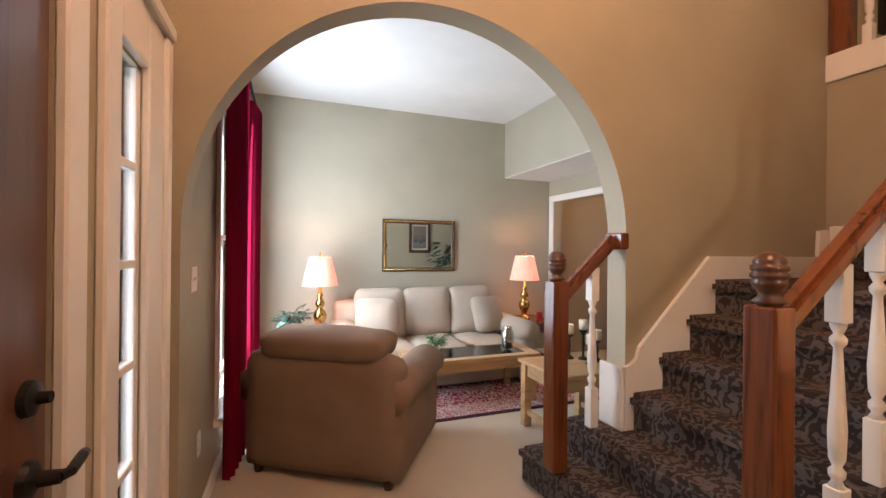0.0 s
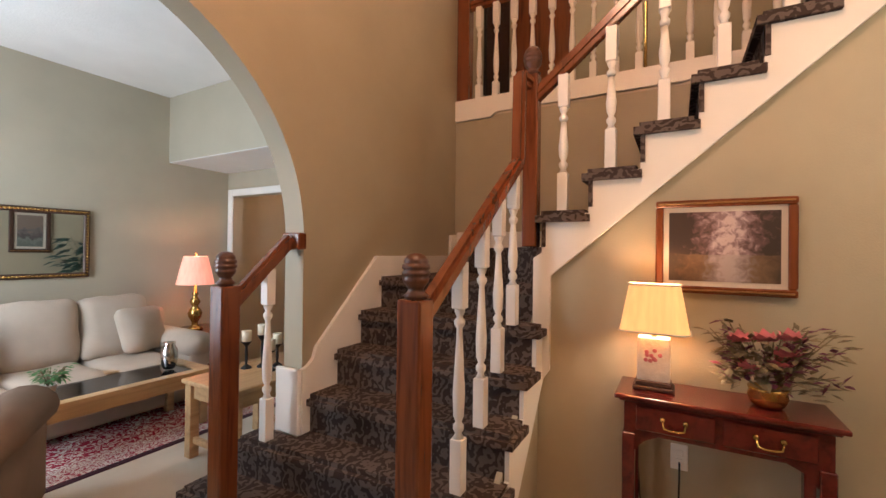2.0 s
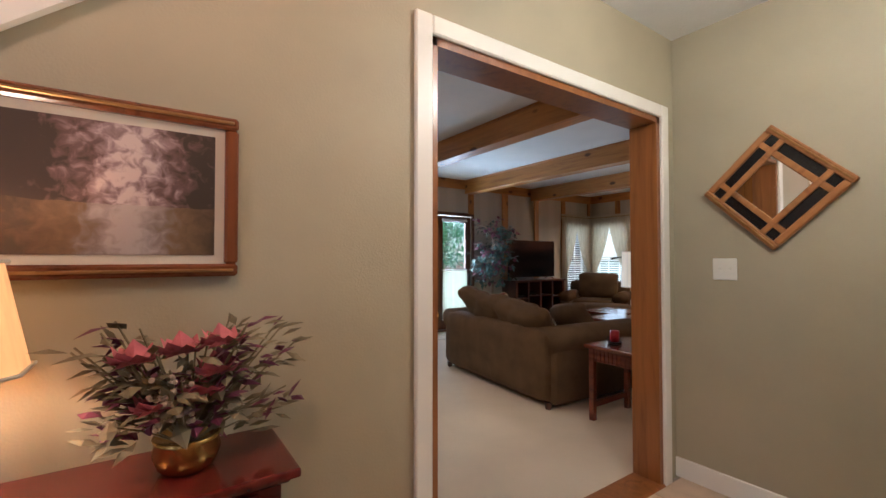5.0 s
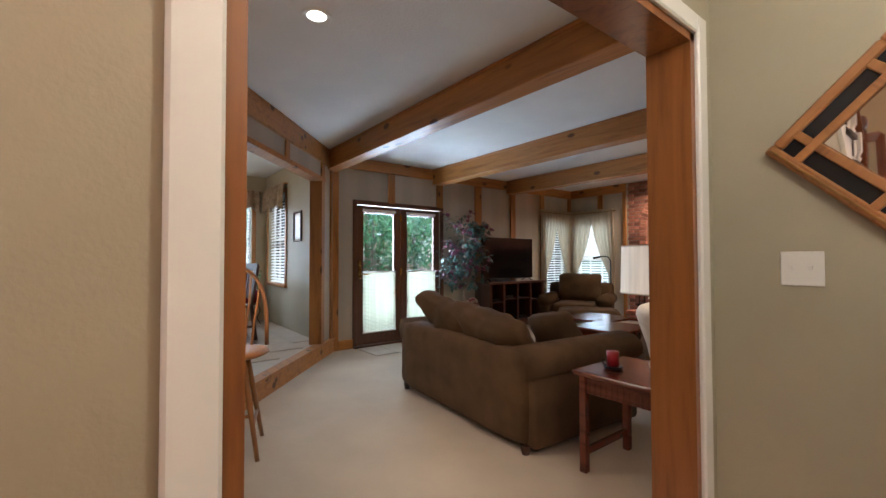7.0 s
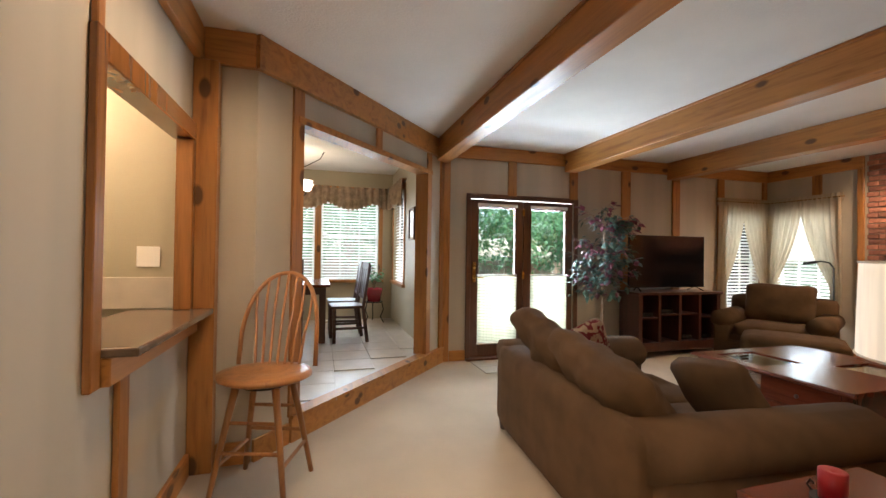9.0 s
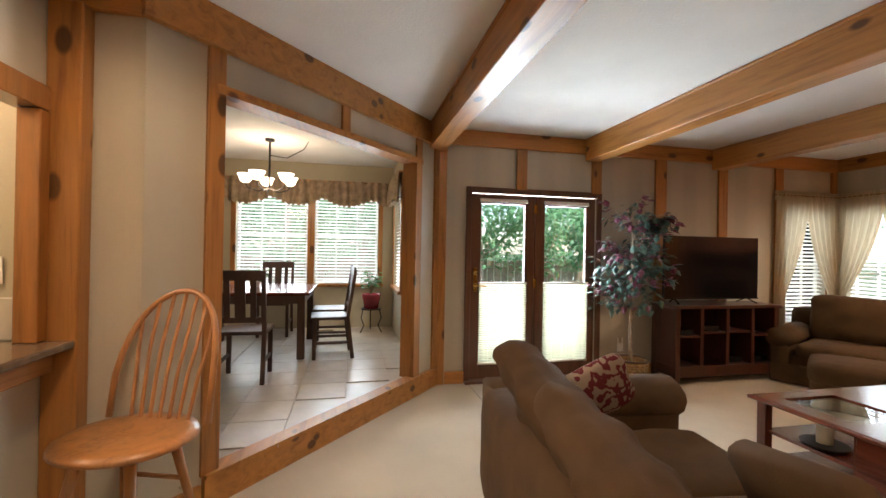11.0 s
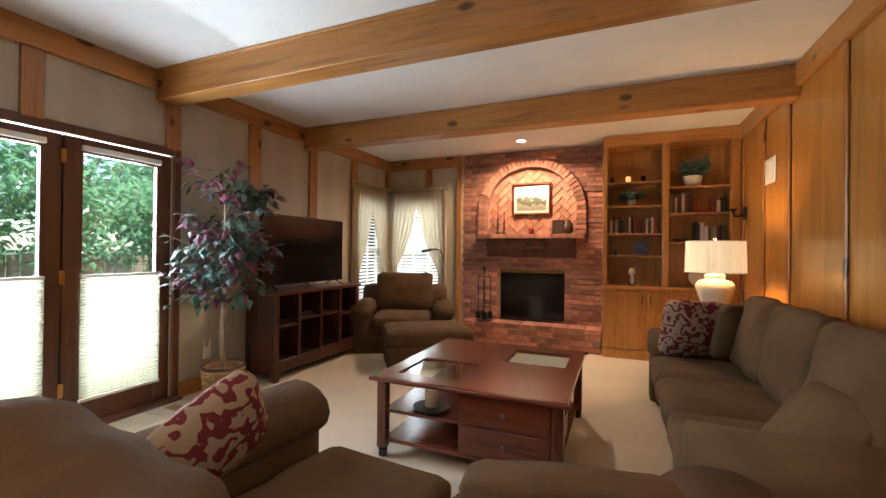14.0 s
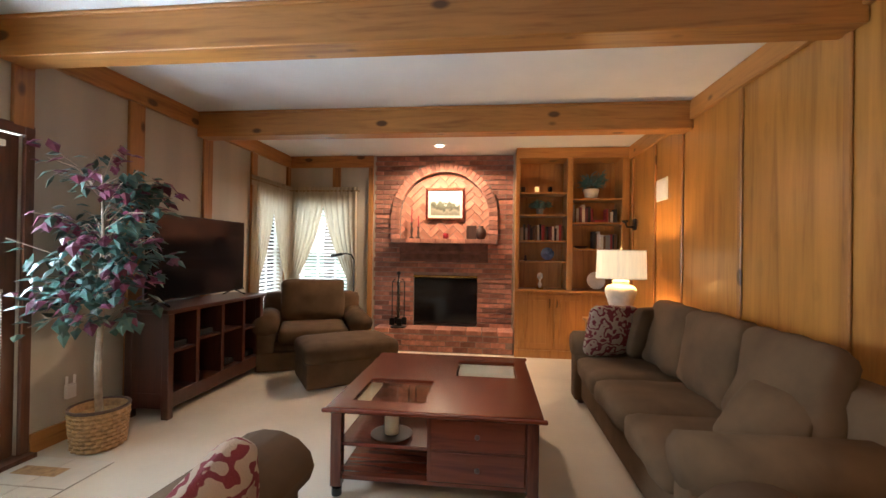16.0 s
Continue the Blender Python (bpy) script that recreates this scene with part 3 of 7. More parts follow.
wall_run("wall_family_south", PAPER_X, "striped tan wallpaper on the fireplace wall", 'x', -8.72, 0.15, 2.2, 7.2, -0.1, 2.9, [(3.81, 5.76, 0.0, 2.73), (6.12, 6.93, 0.55, 2.10)])
wall_run("wall_pass_through", PAPER_X, "striped tan wallpaper with a kitchen pass-through", 'x', -0.92, 0.12, 2.33, 5.3, -0.1, 2.9, [(2.42, 3.12, 0.0, 2.05), (3.77, 4.912, 0.96, 2.105)])
# diagonal wall
def diag(bm, p, q, z0, z1, t=0.12, front=0.0):
    a, b = Vector((*p, 0)), Vector((*q, 0))
    n = (b - a).normalized().cross(Vector((0, 0, 1)))
    n = n if n.x < 0 or n.y < 0 else -n
    a, b = a + n * front, b + n * front
    prism(bm, [(a.x, a.y), (b.x, b.y), (b.x - n.x * t, b.y - n.y * t), (a.x - n.x * t, a.y - n.y * t)], z0, z1)
    return bm
def on_diag(s):
    return (4.96 + (7.07 - 4.96) * s, -1.27 + (-3.14 + 1.27) * s)
bm = bm_new()
diag(bm, on_diag(0), on_diag(0.125), -0.1, 2.9)
wall_run("wall_return", PAPER_Y, "striped tan wallpaper on the short return beside the pass-through", 'y', 4.96, 0.12, -1.268, -0.80, -0.1, 2.9)
diag(bm, on_diag(0.86), on_diag(1.0), -0.1, 2.9)
diag(bm, on_diag(0.125), on_diag(0.86), 2.30, 2.9)
setting("wall_diagonal", bm, PAPER_Y, "striped tan wallpaper on the angled wall to the dining nook", "wall")
setting("ceiling_family", prism(bm_new(), [(2.3, -8.75), (7.2, -8.75), (7.2, -3.2), (4.9, -1.15), (5.3, -0.85), (2.3, -0.85)], 2.72, 2.9), CEIL, "white textured ceiling between pine beams", "ceiling")
# dining nook and kitchen
wall_run("wall_dining_east", WALL, "tan painted wall with two wide windows", 'y', 9.5, 0.15, -3.05, 3.0, 0.0, 3.0, [(-2.66, -1.68, 0.86, 2.35), (-1.58, -0.55, 0.86, 2.35)])
wall_run("wall_dining_south", WALL, "tan painted wall with a window", 'x', -3.05, 0.15, 7.2, 9.5, 0.0, 3.0, [(8.35, 9.30, 0.86, 2.35)])
setting("wall_kitchen_north", box(bm_new(), 3.43, 9.6, 1.85, 1.94, 0, 3.0), WALL, "tan painted kitchen wall", "wall")
setting("wall_kitchen_west", box(bm_new(), 3.44, 3.5, -0.8, 1.85, 0, 2.56), WALL, "tan painted kitchen side wall", "wall")
setting("wall_kitchen_mid", box(bm_new(), 4.905, 4.955, -0.87, 0.55, 0.18, 2.49), WALL, "tan painted kitchen end wall beside the counter", "wall")
setting("ceiling_dining", prism(bm_new(), [(5.09, -1.2), (7.15, -3.03), (9.6, -3.03), (9.6, 1.9), (5.2, 1.9), (5.2, -0.80), (5.3, -0.80)], 2.74, 2.88), CEIL, "white dining nook ceiling", "ceiling")

# ---------------------------------------------------------------- pine trim
def beam(name, bm, mat, label="knotty pine beam with a varnished face"):
    return tagged(new(name, finish(bm, name, mat)), label, "beam", kind="structure")
for y in (-3.10, -4.93, -6.65):
    beam("ceiling_beam", box(bm_new(), 2.35, 7.05, y - 0.09, y + 0.09, 2.472, 2.719, 0.006), PINE_X)
    beam("beam_moulding", box(bm_new(), 2.35, 7.05, y - 0.105, y + 0.105, 2.695, 2.717, 0.004), PINE_X, "thin pine moulding along the beam")
beam("wall_plate_east", box(bm_new(), 7.03, 7.068, -8.55, -3.2, 2.55, 2.718, 0.004), PINE_Y, "pine plate along the wall top")
beam("wall_plate_south", box(bm_new(), 5.79, 7.03, -8.568, -8.53, 2.55, 2.718, 0.004), PINE_X, "pine plate along the wall top")
beam("wall_plate_west", box(bm_new(), 2.348, 2.385, -8.2, -0.93, 2.55, 2.718, 0.004), PINE_Y, "pine plate along the wall top")
beam("wall_plate_return", box(bm_new(), 4.915, 4.958, -1.262, -0.967, 2.50, 2.718, 0.004), PINE_Y, "pine plate along the wall top")
beam("wall_plate_north", box(bm_new(), 2.39, 4.955, -0.965, -0.922, 2.50, 2.718, 0.004), PINE_X, "pine plate along the wall top")
beam("wall_plate_diagonal", diag(bm_new(), on_diag(-0.01), on_diag(0.985), 2.50, 2.718, 0.04, 0.045), PINE_X, "pine plate along the angled wall top")
POSTY = ((-3.22, -3.13, 0.0, 2.55), (-4.13, -4.01, 2.10, 2.55), (-5.05, -4.93, 2.10, 2.55), (-5.92, -5.77, 0.0, 2.55), (-6.80, -6.67, 0.0, 2.55), (-7.66, -7.54, 0.0, 2.55), (-8.55, -8.46, 2.1, 2.55))
for a, b, z0, z1 in POSTY:
    beam("wall_post", box(bm_new(), 7.038, 7.069, a, b, z0, z1, 0.004), PINE_Z, "knotty pine wall post")
beam("wall_post", box(bm_new(), 6.28, 6.40, -8.569, -8.54, 2.2, 2.55, 0.004), PINE_Z, "knotty pine wall post")
beam("wall_post", box(bm_new(), 5.79, 5.86, -8.569, -8.535, 0.0, 2.55, 0.004), PINE_Z, "knotty pine wall post")
for s0, s1, z0, z1 in ((0.105, 0.14, 0.18, 2.5), (0.835, 0.87, 0.18, 2.5), (0.96, 1.0, 0.0, 2.5), (0.47, 0.50, 2.30, 2.5)):
    beam("opening_post", diag(bm_new(), on_diag(s0), on_diag(s1), z0, z1, 0.16, 0.02), PINE_Z, "stained pine post at the opening")
beam("opening_header", diag(bm_new(), on_diag(0.12), on_diag(0.87), 2.26, 2.31, 0.16, 0.03), PINE_X, "pine header over the dining opening")
beam("corner_post", box(bm_new(), 4.865, 4.958, -1.06, -0.922, 0.0, 2.5, 0.006), PINE_Z, "knotty pine corner post")
beam("step_riser", diag(bm_new(), on_diag(0.11), on_diag(1.0), 0.0, 0.165, 0.05, 0.03), PINE_X, "pine board facing the step up")
beam("step_nosing", diag(bm_new(), on_diag(0.11), on_diag(0.99), 0.166, 0.19, 0.12, 0.045), PINE_X, "pine nosing along the step edge")
for args in ((7.045, 7.068, -3.44, -3.23, 0, .13), (7.045, 7.068, -5.76, -5.07, 0, .13), (7.045, 7.068, -6.66, -5.93, 0, .13), (7.045, 7.068, -7.53, -6.81, 0, .13), (7.045, 7.068, -8.5, -7.67, 0, .13)):
    beam("baseboard", box(bm_new(), *args, 0.003), PINE_Y, "pine baseboard")
beam("baseboard", box(bm_new(), 3.27, 4.86, -0.945, -0.921, 0, .14, 0.003), PINE_X, "pine baseboard")
beam("baseboard", diag(bm_new(), on_diag(0.0), on_diag(0.105), 0, .14, 0.02, 0.022), PINE_X, "pine baseboard")
beam("baseboard", box(bm_new(), 5.88, 6.9, -8.566, -8.545, 0, .13, 0.003), PINE_X, "pine baseboard")
# panel battens on the west wall
for y in (-8.1, -7.4, -6.76, -5.85, -4.95, -4.05, -3.15):
    beam("panel_batten", box(bm_new(), 2.348, 2.366, y - 0.025, y + 0.025, 0.0, 2.55, 0.006), PINE_Z, "pine batten between wall panels")
# doorway jambs and casings
beam("doorway_jamb", box(bm_new(), 2.19, 2.352, DY0 - 0.005, DY0 + 0.03, 0, DZ), JAMBWOOD, "stained wood doorway jamb")
beam("doorway_jamb", box(bm_new(), 2.19, 2.352, DY1 - 0.03, DY1 + 0.005, 0, DZ), JAMBWOOD, "stained wood doorway jamb")
beam("doorway_head", box(bm_new(), 2.19, 2.352, DY0, DY1, DZ - 0.03, DZ + 0.005), JAMBWOOD, "stained wood doorway head")
beam("doorway_sill", box(bm_new(), 2.17, 2.36, DY0, DY1, 0.0, 0.035, 0.01), JAMBWOOD, "wooden doorway threshold")
for nm, a in (("casing_left", (2.172, 2.194, DY1, DY1 + 0.07, 0.0, DZ + 0.07)), ("casing_right", (2.172, 2.194, DY0 - 0.07, DY0, 0.0, DZ + 0.07)), ("casing_head", (2.172, 2.194, DY0, DY1, DZ, DZ + 0.07))):
    beam("trim_" + nm, box(bm_new(), *a, 0.006), TRIM, "white painted door casing")
beam("trim_baseboard_hall", box(bm_new(), 0.94, 2.195, -2.63, -2.615, HF, HF + 0.11, 0.004), TRIM, "white baseboard")
beam("trim_baseboard_hall", box(bm_new(), 2.178, 2.194, -0.84, 0.62, HF, HF + 0.09, 0.004), TRIM, "white baseboard")
beam("trim_baseboard_living", box(bm_new(), -0.549, -0.532, 2.0, 4.88, 0, 0.09, 0.004), TRIM, "white baseboard")
beam("trim_baseboard_living", box(bm_new(), -0.53, 3.15, 4.862, 4.879, 0, 0.09, 0.004), TRIM, "white baseboard")
for a in ((3.132, 3.149, 4.77, 4.86, 0, 2.12), (3.132, 3.149, 3.64, 3.72, 0, 2.12), (3.132, 3.149, 3.72, 4.77, 2.04, 2.12)):
    beam("trim_opening_living", box(bm_new(), *a, 0.005), TRIM, "white painted opening casing")

# ---------------------------------------------------------------- stairs
def nose_l(k):
    return 0.98 + 0.203 * k
def nose_r(k):
    return 1.10 + 0.185 * k
def tread_z(k):
    return HF + 0.01 + RISE * k
stairs = thing("staircase", "carpeted stairs with dark scroll carpet and white skirting", "stairs")
YR, YW = 0.76, 1.858
def carpet_step(pts, z, zlow):
    bm = bm_new()
    prism(bm, pts, zlow, z)
    es = [e for e in bm.edges if all(abs(v.co.z - z) < 1e-5 for v in e.verts)]
    bmesh.ops.bevel(bm, geom=es, offset=0.024, segments=4, affect='EDGES')
    return bm
def step_outline(k, back, side):
    """Plan of a step; back sets the riser in, side is the open end."""
    xe = nose_r(k + 1) + 0.036
    if k <= 2:
        # the lowest steps reach through the arch
        yw = 2.26 if k == 1 else 2.12
        return [(nose_l(k) - 0.02 + back, yw), (1.553, yw), (1.553, YW), (1.75, YW), (xe, side), (nose_r(k) + back, side)]
    if k < 6:
        return [(nose_l(k) + back, YW), (nose_l(k + 2) + 0.05, YW), (min(xe, 2.16), side), (nose_r(k) + back, side)]
    return [(nose_l(k) + back, YW), (3.305, YW), (3.305, YR + 0.02), (2.19 + back, YR + 0.02)]
for k in range(1, 7):
    part("tread", carpet_step(step_outline(k, 0, 0.712 if k < 6 else YR), tread_z(k), tread_z(k) - 0.058), STAIRCARPET, stairs)
    part("riser", prism(bm_new(), step_outline(k, 0.028, YR), tread_z(k) - RISE - 0.008 if k > 1 else HF, tread_z(k) - 0.05), STAIRCARPET, stairs)
# winder and upper flight
part("tread", carpet_step([(2.20, 0.80), (3.305, 1.80), (3.305, 0.72), (2.20, 0.72)], tread_z(7), tread_z(6)), STAIRCARPET, stairs)
for k in range(8, 14):
    y0 = 0.775 - 0.233 * (k - 8)
    part("tread", carpet_step([(2.138, y0), (3.305, y0), (3.305, y0 - 0.27), (2.138, y0 - 0.27)], tread_z(k) - 0.012, tread_z(k) - 0.072), STAIRCARPET, stairs)
    part("riser", box(bm_new(), 2.156, 3.305, y0 - 0.05, y0 - 0.03, tread_z(k) - 0.2, tread_z(k) - 0.03), STAIRCARPET, stairs)
# white stringers
pts = []
for k in range(8, 14):
    y0 = 0.745 - 0.233 * (k - 8)
    pts += [(y0, tread_z(k - 1) - 0.03), (y0, tread_z(k) - 0.03)]
pts += [(-0.70, tread_z(13) - 0.03), (-0.70, 2.50), (-0.60, 2.40), (0.70, 1.29), (0.70, 0.80), (0.74, 0.74), (0.79, 0.74), (0.79, 1.38)]
part("stringer", prism(bm_new(), pts, 2.165, 2.192, 'x'), TRIM, stairs, "white painted open stringer")
pts = [(1.30, HF)]
for k in range(1, 5):
    pts += [(nose_r(k) + 0.03, tread_z(k) - 0.2 if k > 1 else HF + 0.01), (nose_r(k) + 0.03, tread_z(k) - 0.035)]
pts += [(nose_r(5) + 0.03, tread_z(4) - 0.035), (nose_r(5) + 0.03, tread_z(5) - 0.04), (2.185, tread_z(5) - 0.04), (2.185, 0.74), (1.55, HF)]
part("stringer", prism(bm_new(), pts[1:], 0.736, 0.757, 'y'), TRIM, stairs, "white painted open stringer")
bm = bm_new()
prism(bm, [(1.563, 0.46), (1.563, 0.78), (1.60, 0.79), (1.64, 0.82), (1.66, 0.88), (2.18, 1.375), (3.19, 1.375), (3.20, 1.55), (3.305, 1.56), (3.305, 1.1), (2.2, 0.9), (1.75, 0.4), (1.563, 0.4)], 1.835, 1.8585, 'y')
part("skirting", bm, TRIM, stairs, "white skirting board with a shaped end")
part("skirting", box(bm_new(), 1.535, 1.5595, 1.84, 2.01, 0.44, 0.78, 0.004), TRIM, stairs, "white plinth on the arch end")
part("skirting", box(bm_new(), 3.288, 3.309, 0.75, 1.83, tread_z(7), 1.58, 0.004), TRIM, stairs)
# under-stair wall face below the first flight
setting("wall_stair_under", prism(bm_new(), [(1.40, HF), (2.19, HF), (2.19, 0.95), (2.0, 0.78), (1.45, 0.25)], 0.764, 0.79, 'y'), WALL, "khaki wall under the lower steps", "wall")

def baluster(at, h, base, top):
    """Square foot and head with a turned vase between."""
    t = thing("baluster", "white turned wooden baluster on the stairs", "baluster", at, 0, "stair balusters")
    a = 0.026
    m = h - top - base
    prof = [(0.023, 0), (0.013, 0.02), (0.022, 0.035), (0.023, 0.05), (0.012, 0.065), (0.022, 0.09), (0.0255, 0.05 + 0.25 * m), (0.021, 0.5 * m), (0.0135, 0.78 * m), (0.012, m - 0.08), (0.022, m - 0.065), (0.023, m - 0.05), (0.012, m - 0.035), (0.021, m - 0.015), (0.023, m)]
    part("foot", box(bm_new(), -a, a, -a, a, 0, base, 0.003), TRIM, t)
    part("turned_shaft", lathe(bm_new(), prof, 14, (0, 0, base)), TRIM, t, "", True)
    part("head", box(bm_new(), -a, a, -a, a, h - top, h, 0.003), TRIM, t)
    return t
def newel(name, at, h, parent, s=0.047, ballr=0.045):
    n = thing(name, "square mahogany newel post with a turned ball cap", "newel post", at)
    part("shaft", box(bm_new(), -s, s, -s, s, 0, h, 0.008, 2), RAILWOOD, n)
    part("cap", lathe(bm_new(), [(0.03, 0), (0.044, 0.012), (0.03, 0.025), (0.026, 0.035), (0.034, 0.045), (0.044, 0.06), (0.047, 0.072), (0.041, 0.077), (0.049, 0.083), (0.0495, 0.094), (0.042, 0.099), (0.049, 0.105), (0.0475, 0.118), (0.041, 0.121), (0.043, 0.128), (0.039, 0.138), (0.028, 0.152), (0.01, 0.158), (0.0, 0.158)], 24, (0, 0, h)), DOORWOOD, n, "dark turned ball cap", True)
    return n
newel("newel_post", (1.205, 0.905, HF), 1.215, None)
newel("newel_post", (1.20, 1.95, tread_z(1)), 1.0, None)
newel("newel_post", (2.215, 0.82, tread_z(7)), 0.93, None, 0.04)
def rail(pts, nm="handrail"):
    t = thing(nm, "moulded mahogany stair handrail", "handrail", pts[0])
    o = Vector(pts[0])
    for a, b in zip(pts, pts[1:]):
        a, b = Vector(a) - o, Vector(b) - o
        bm = bm_new()
        d = (b - a).normalized() * 0.012
        bar(bm, a - d, b + d, 0.068, 0.058, 0.016)
        bar(bm, a - Vector((0, 0, 0.03)) - d, b - Vector((0, 0, 0.03)) + d, 0.046, 0.034, 0.004)
        part("rail", bm, RAILWOOD, t)
    return t
R1a, R1b = (1.25, 0.90, 1.20), (2.085, 0.85, 1.885)
r = rail([R1a, R1b, (2.10, 0.85, 2.34), (2.19, 0.83, 2.33)])
rail([(1.245, 1.955, 1.17), (1.55, 1.93, 1.47)])
solo("rail_rosette", box(bm_new(), 1.545, 1.60, 1.855, 1.99, 1.41, 1.50, 0.008), RAILWOOD, "square mahogany rail end block on the wall", "rail block")
rail([(2.215, 0.79, 2.27), (2.215, -0.62, 3.44)])
def rail_z(x):
    return R1a[2] + (R1b[2] - R1a[2]) * (x - R1a[0]) / (R1b[0] - R1a[0]) - 0.045
def put_baluster(x, y, z, top):
    h = top - z
    baluster((x, y, z), h, 0.20 + 0.08 * min(1, max(0, h - 0.7)), 0.17 + 0.1 * max(0, h - 0.75))
for x, k in ((1.51, 2), (1.70, 3), (1.87, 4), (2.04, 5)):
    put_baluster(x, 0.905 - 0.05 * (x - 1.25) / 0.84, tread_z(k), rail_z(x))
put_baluster(1.43, 1.945, tread_z(2), 1.31)
for k in range(8, 14):
    y = 0.79 - 0.233 * (k - 8) - 0.14
    put_baluster(2.215, y, tread_z(k) - 0.014, 2.27 + (0.79 - y) * 1.17 / 1.41 - 0.045)
# upper landing balustrade
beam("trim_upper_edge", prism(bm_new(), [(1.858, 2.56), (1.52, 2.56), (1.47, 2.60), (-0.6, 2.60), (-0.6, 2.74), (1.858, 2.74)], 3.285, 3.309, 'x'), TRIM, "white fascia at the upper landing edge")
beam("upper_post", box(bm_new(), 3.30, 3.40, 1.74, 1.855, 2.74, 3.75, 0.006), RAILWOOD, "mahogany half post against the wall")
rail([(3.35, 1.74, 3.60), (3.35, -0.6, 3.60)], "landing_handrail")
for i in range(14):
    put_baluster(3.35, 1.66 - 0.16 * i, 2.66, 3.56)
solo("interior_door", box(bm_new(), 4.96, 4.998, 1.2, 1.95, 2.66, 4.7, 0.004), RAILWOOD, "dark open doorway panel in the upper hall", "door")
# Solid slab, no opening: its black stands for the doorway's unlit depth.
solo("dark_doorway", box(bm_new(), 4.2, 4.9, 1.96, 1.998, 2.66, 4.7, 0.004), BLACK, "flat black slab standing for the darkness in an upper doorway", "door")
solo("brass_floor_ornament", lathe(bm_new(), [(0.06, 0), (0.07, 0.02), (0.02, 0.06), (0.05, 0.2), (0.06, 0.3), (0.015, 0.4), (0.015, 1.1), (0.0, 1.1)], 12), BRASS, "tall brass floor lamp base in the upper hall", "lamp", True, (4.3, 0.4, 2.66))
setting("ceiling_kitchen", box(bm_new(), 3.5, 5.2, -0.8, 1.85, 2.5, 2.56), CEIL, "white kitchen ceiling", "ceiling")

# ---------------------------------------------------------------- seating
def sofa(name, label, cat, at, rz, w, d, seats, cloth, arm_w=0.24, arm_h=0.62, back_h=0.86, seat_h=0.45, roll=True, loose=True, group="", skirt=False, inset=0.04, arm_back=0.03):
    """Local: front towards -y, back at y=0, x across."""
    s = thing(name, label, cat, at, rz, group)
    hw = w / 2
    bm = bm_new()
    box(bm, -hw + arm_w * 0.55, hw - arm_w * 0.55, -d + 0.06, -0.06, 0.05, 0.30, 0.03, 2)
    part("base", bm, cloth, s)
    bm = bm_new()
    pad(bm, -hw + inset, hw - inset, -0.24, 0.0, 0.04, back_h - 0.03, 0.05, 8, 0.008)
    part("back_frame", bm, cloth, s, "", True)
    for sx in (-1, 1):
        bm = bm_new()
        x0, x1 = sorted((sx * hw, sx * (hw - arm_w)))
        box(bm, x0 + 0.035, x1 - 0.035, -d, -arm_back - 0.02, 0.04, arm_h - 0.10, 0.03, 2)
        prof = []
        n = 14
        for i in range(n):
            a = 2 * math.pi * i / n
            prof.append((sx * (hw - arm_w * 0.5) + (arm_w * 0.56) * math.cos(a), arm_h - 0.115 + 0.115 * math.sin(a)))
        prism(bm, prof, -d - 0.012, -arm_back, 'y')
        es = [e for e in bm.edges if all(abs(v.co.y + d + 0.012) < 1e-4 for v in e.verts)]
        bmesh.ops.bevel(bm, geom=es, offset=0.02, segments=2, affect='EDGES')
        part("arm", bm, cloth, s, "", True)
    iw = (w - 2 * arm_w) / seats
    for i in range(seats):
        x0 = -hw + arm_w + i * iw
        part("seat_cushion", pad(bm_new(), x0 + 0.004, x0 + iw - 0.004, -d - 0.01, -0.20, 0.28, seat_h + 0.01, 0.12, 7, 0.01, i), cloth, s, "", True)
        if loose:
            bm = pad(bm_new(), x0 + 0.0, x0 + iw - 0.0, -0.10, 0.11, -0.27, 0.27, 0.35, 8, 0.02, i * 3 + 1)
            bmesh.ops.transform(bm, matrix=pose(0, -0.27, seat_h + 0.25, -14 + 3 * (i % 2), 0, 0), verts=bm.verts[:])
            part("back_cushion", bm, cloth, s, "", True)
    if skirt:
        bm = bm_new()
        box(bm, -hw + 0.04, hw - 0.04, -d - 0.005, -0.01, 0.012, 0.22, 0.01)
        part("skirt", bm, cloth, s)
    for sx in (-1, 1):
        for y in (-d + 0.08, -0.08):
            part("foot", lathe(bm_new(), [(0.025, 0), (0.035, 0.06)], 10, (sx * (hw - 0.12), y, 0)), DARKWOOD, s)
    return s
def throw(name, label, at, rx, rz, size, mat, ry=0):
    bm = pad(bm_new(), -size / 2, size / 2, -0.085, 0.085, -size / 2, size / 2, 0.75, 8, 0.014, at[0])
    ob = solo(name, bm, mat, label, "cushion", True)
    ob.matrix_world = pose(*at, rx, ry, rz)
    return ob
# family room: love seat faces the hearth, its back to the path
love = sofa("loveseat", "brown chenille love seat with overstuffed back cushions", "sofa", (4.22, -2.90, 0), -5, 1.88, 1.18, 2, BROWNCLOTH, 0.30, 0.69, 0.70, 0.46, inset=0.09, arm_back=0.06, loose=False)
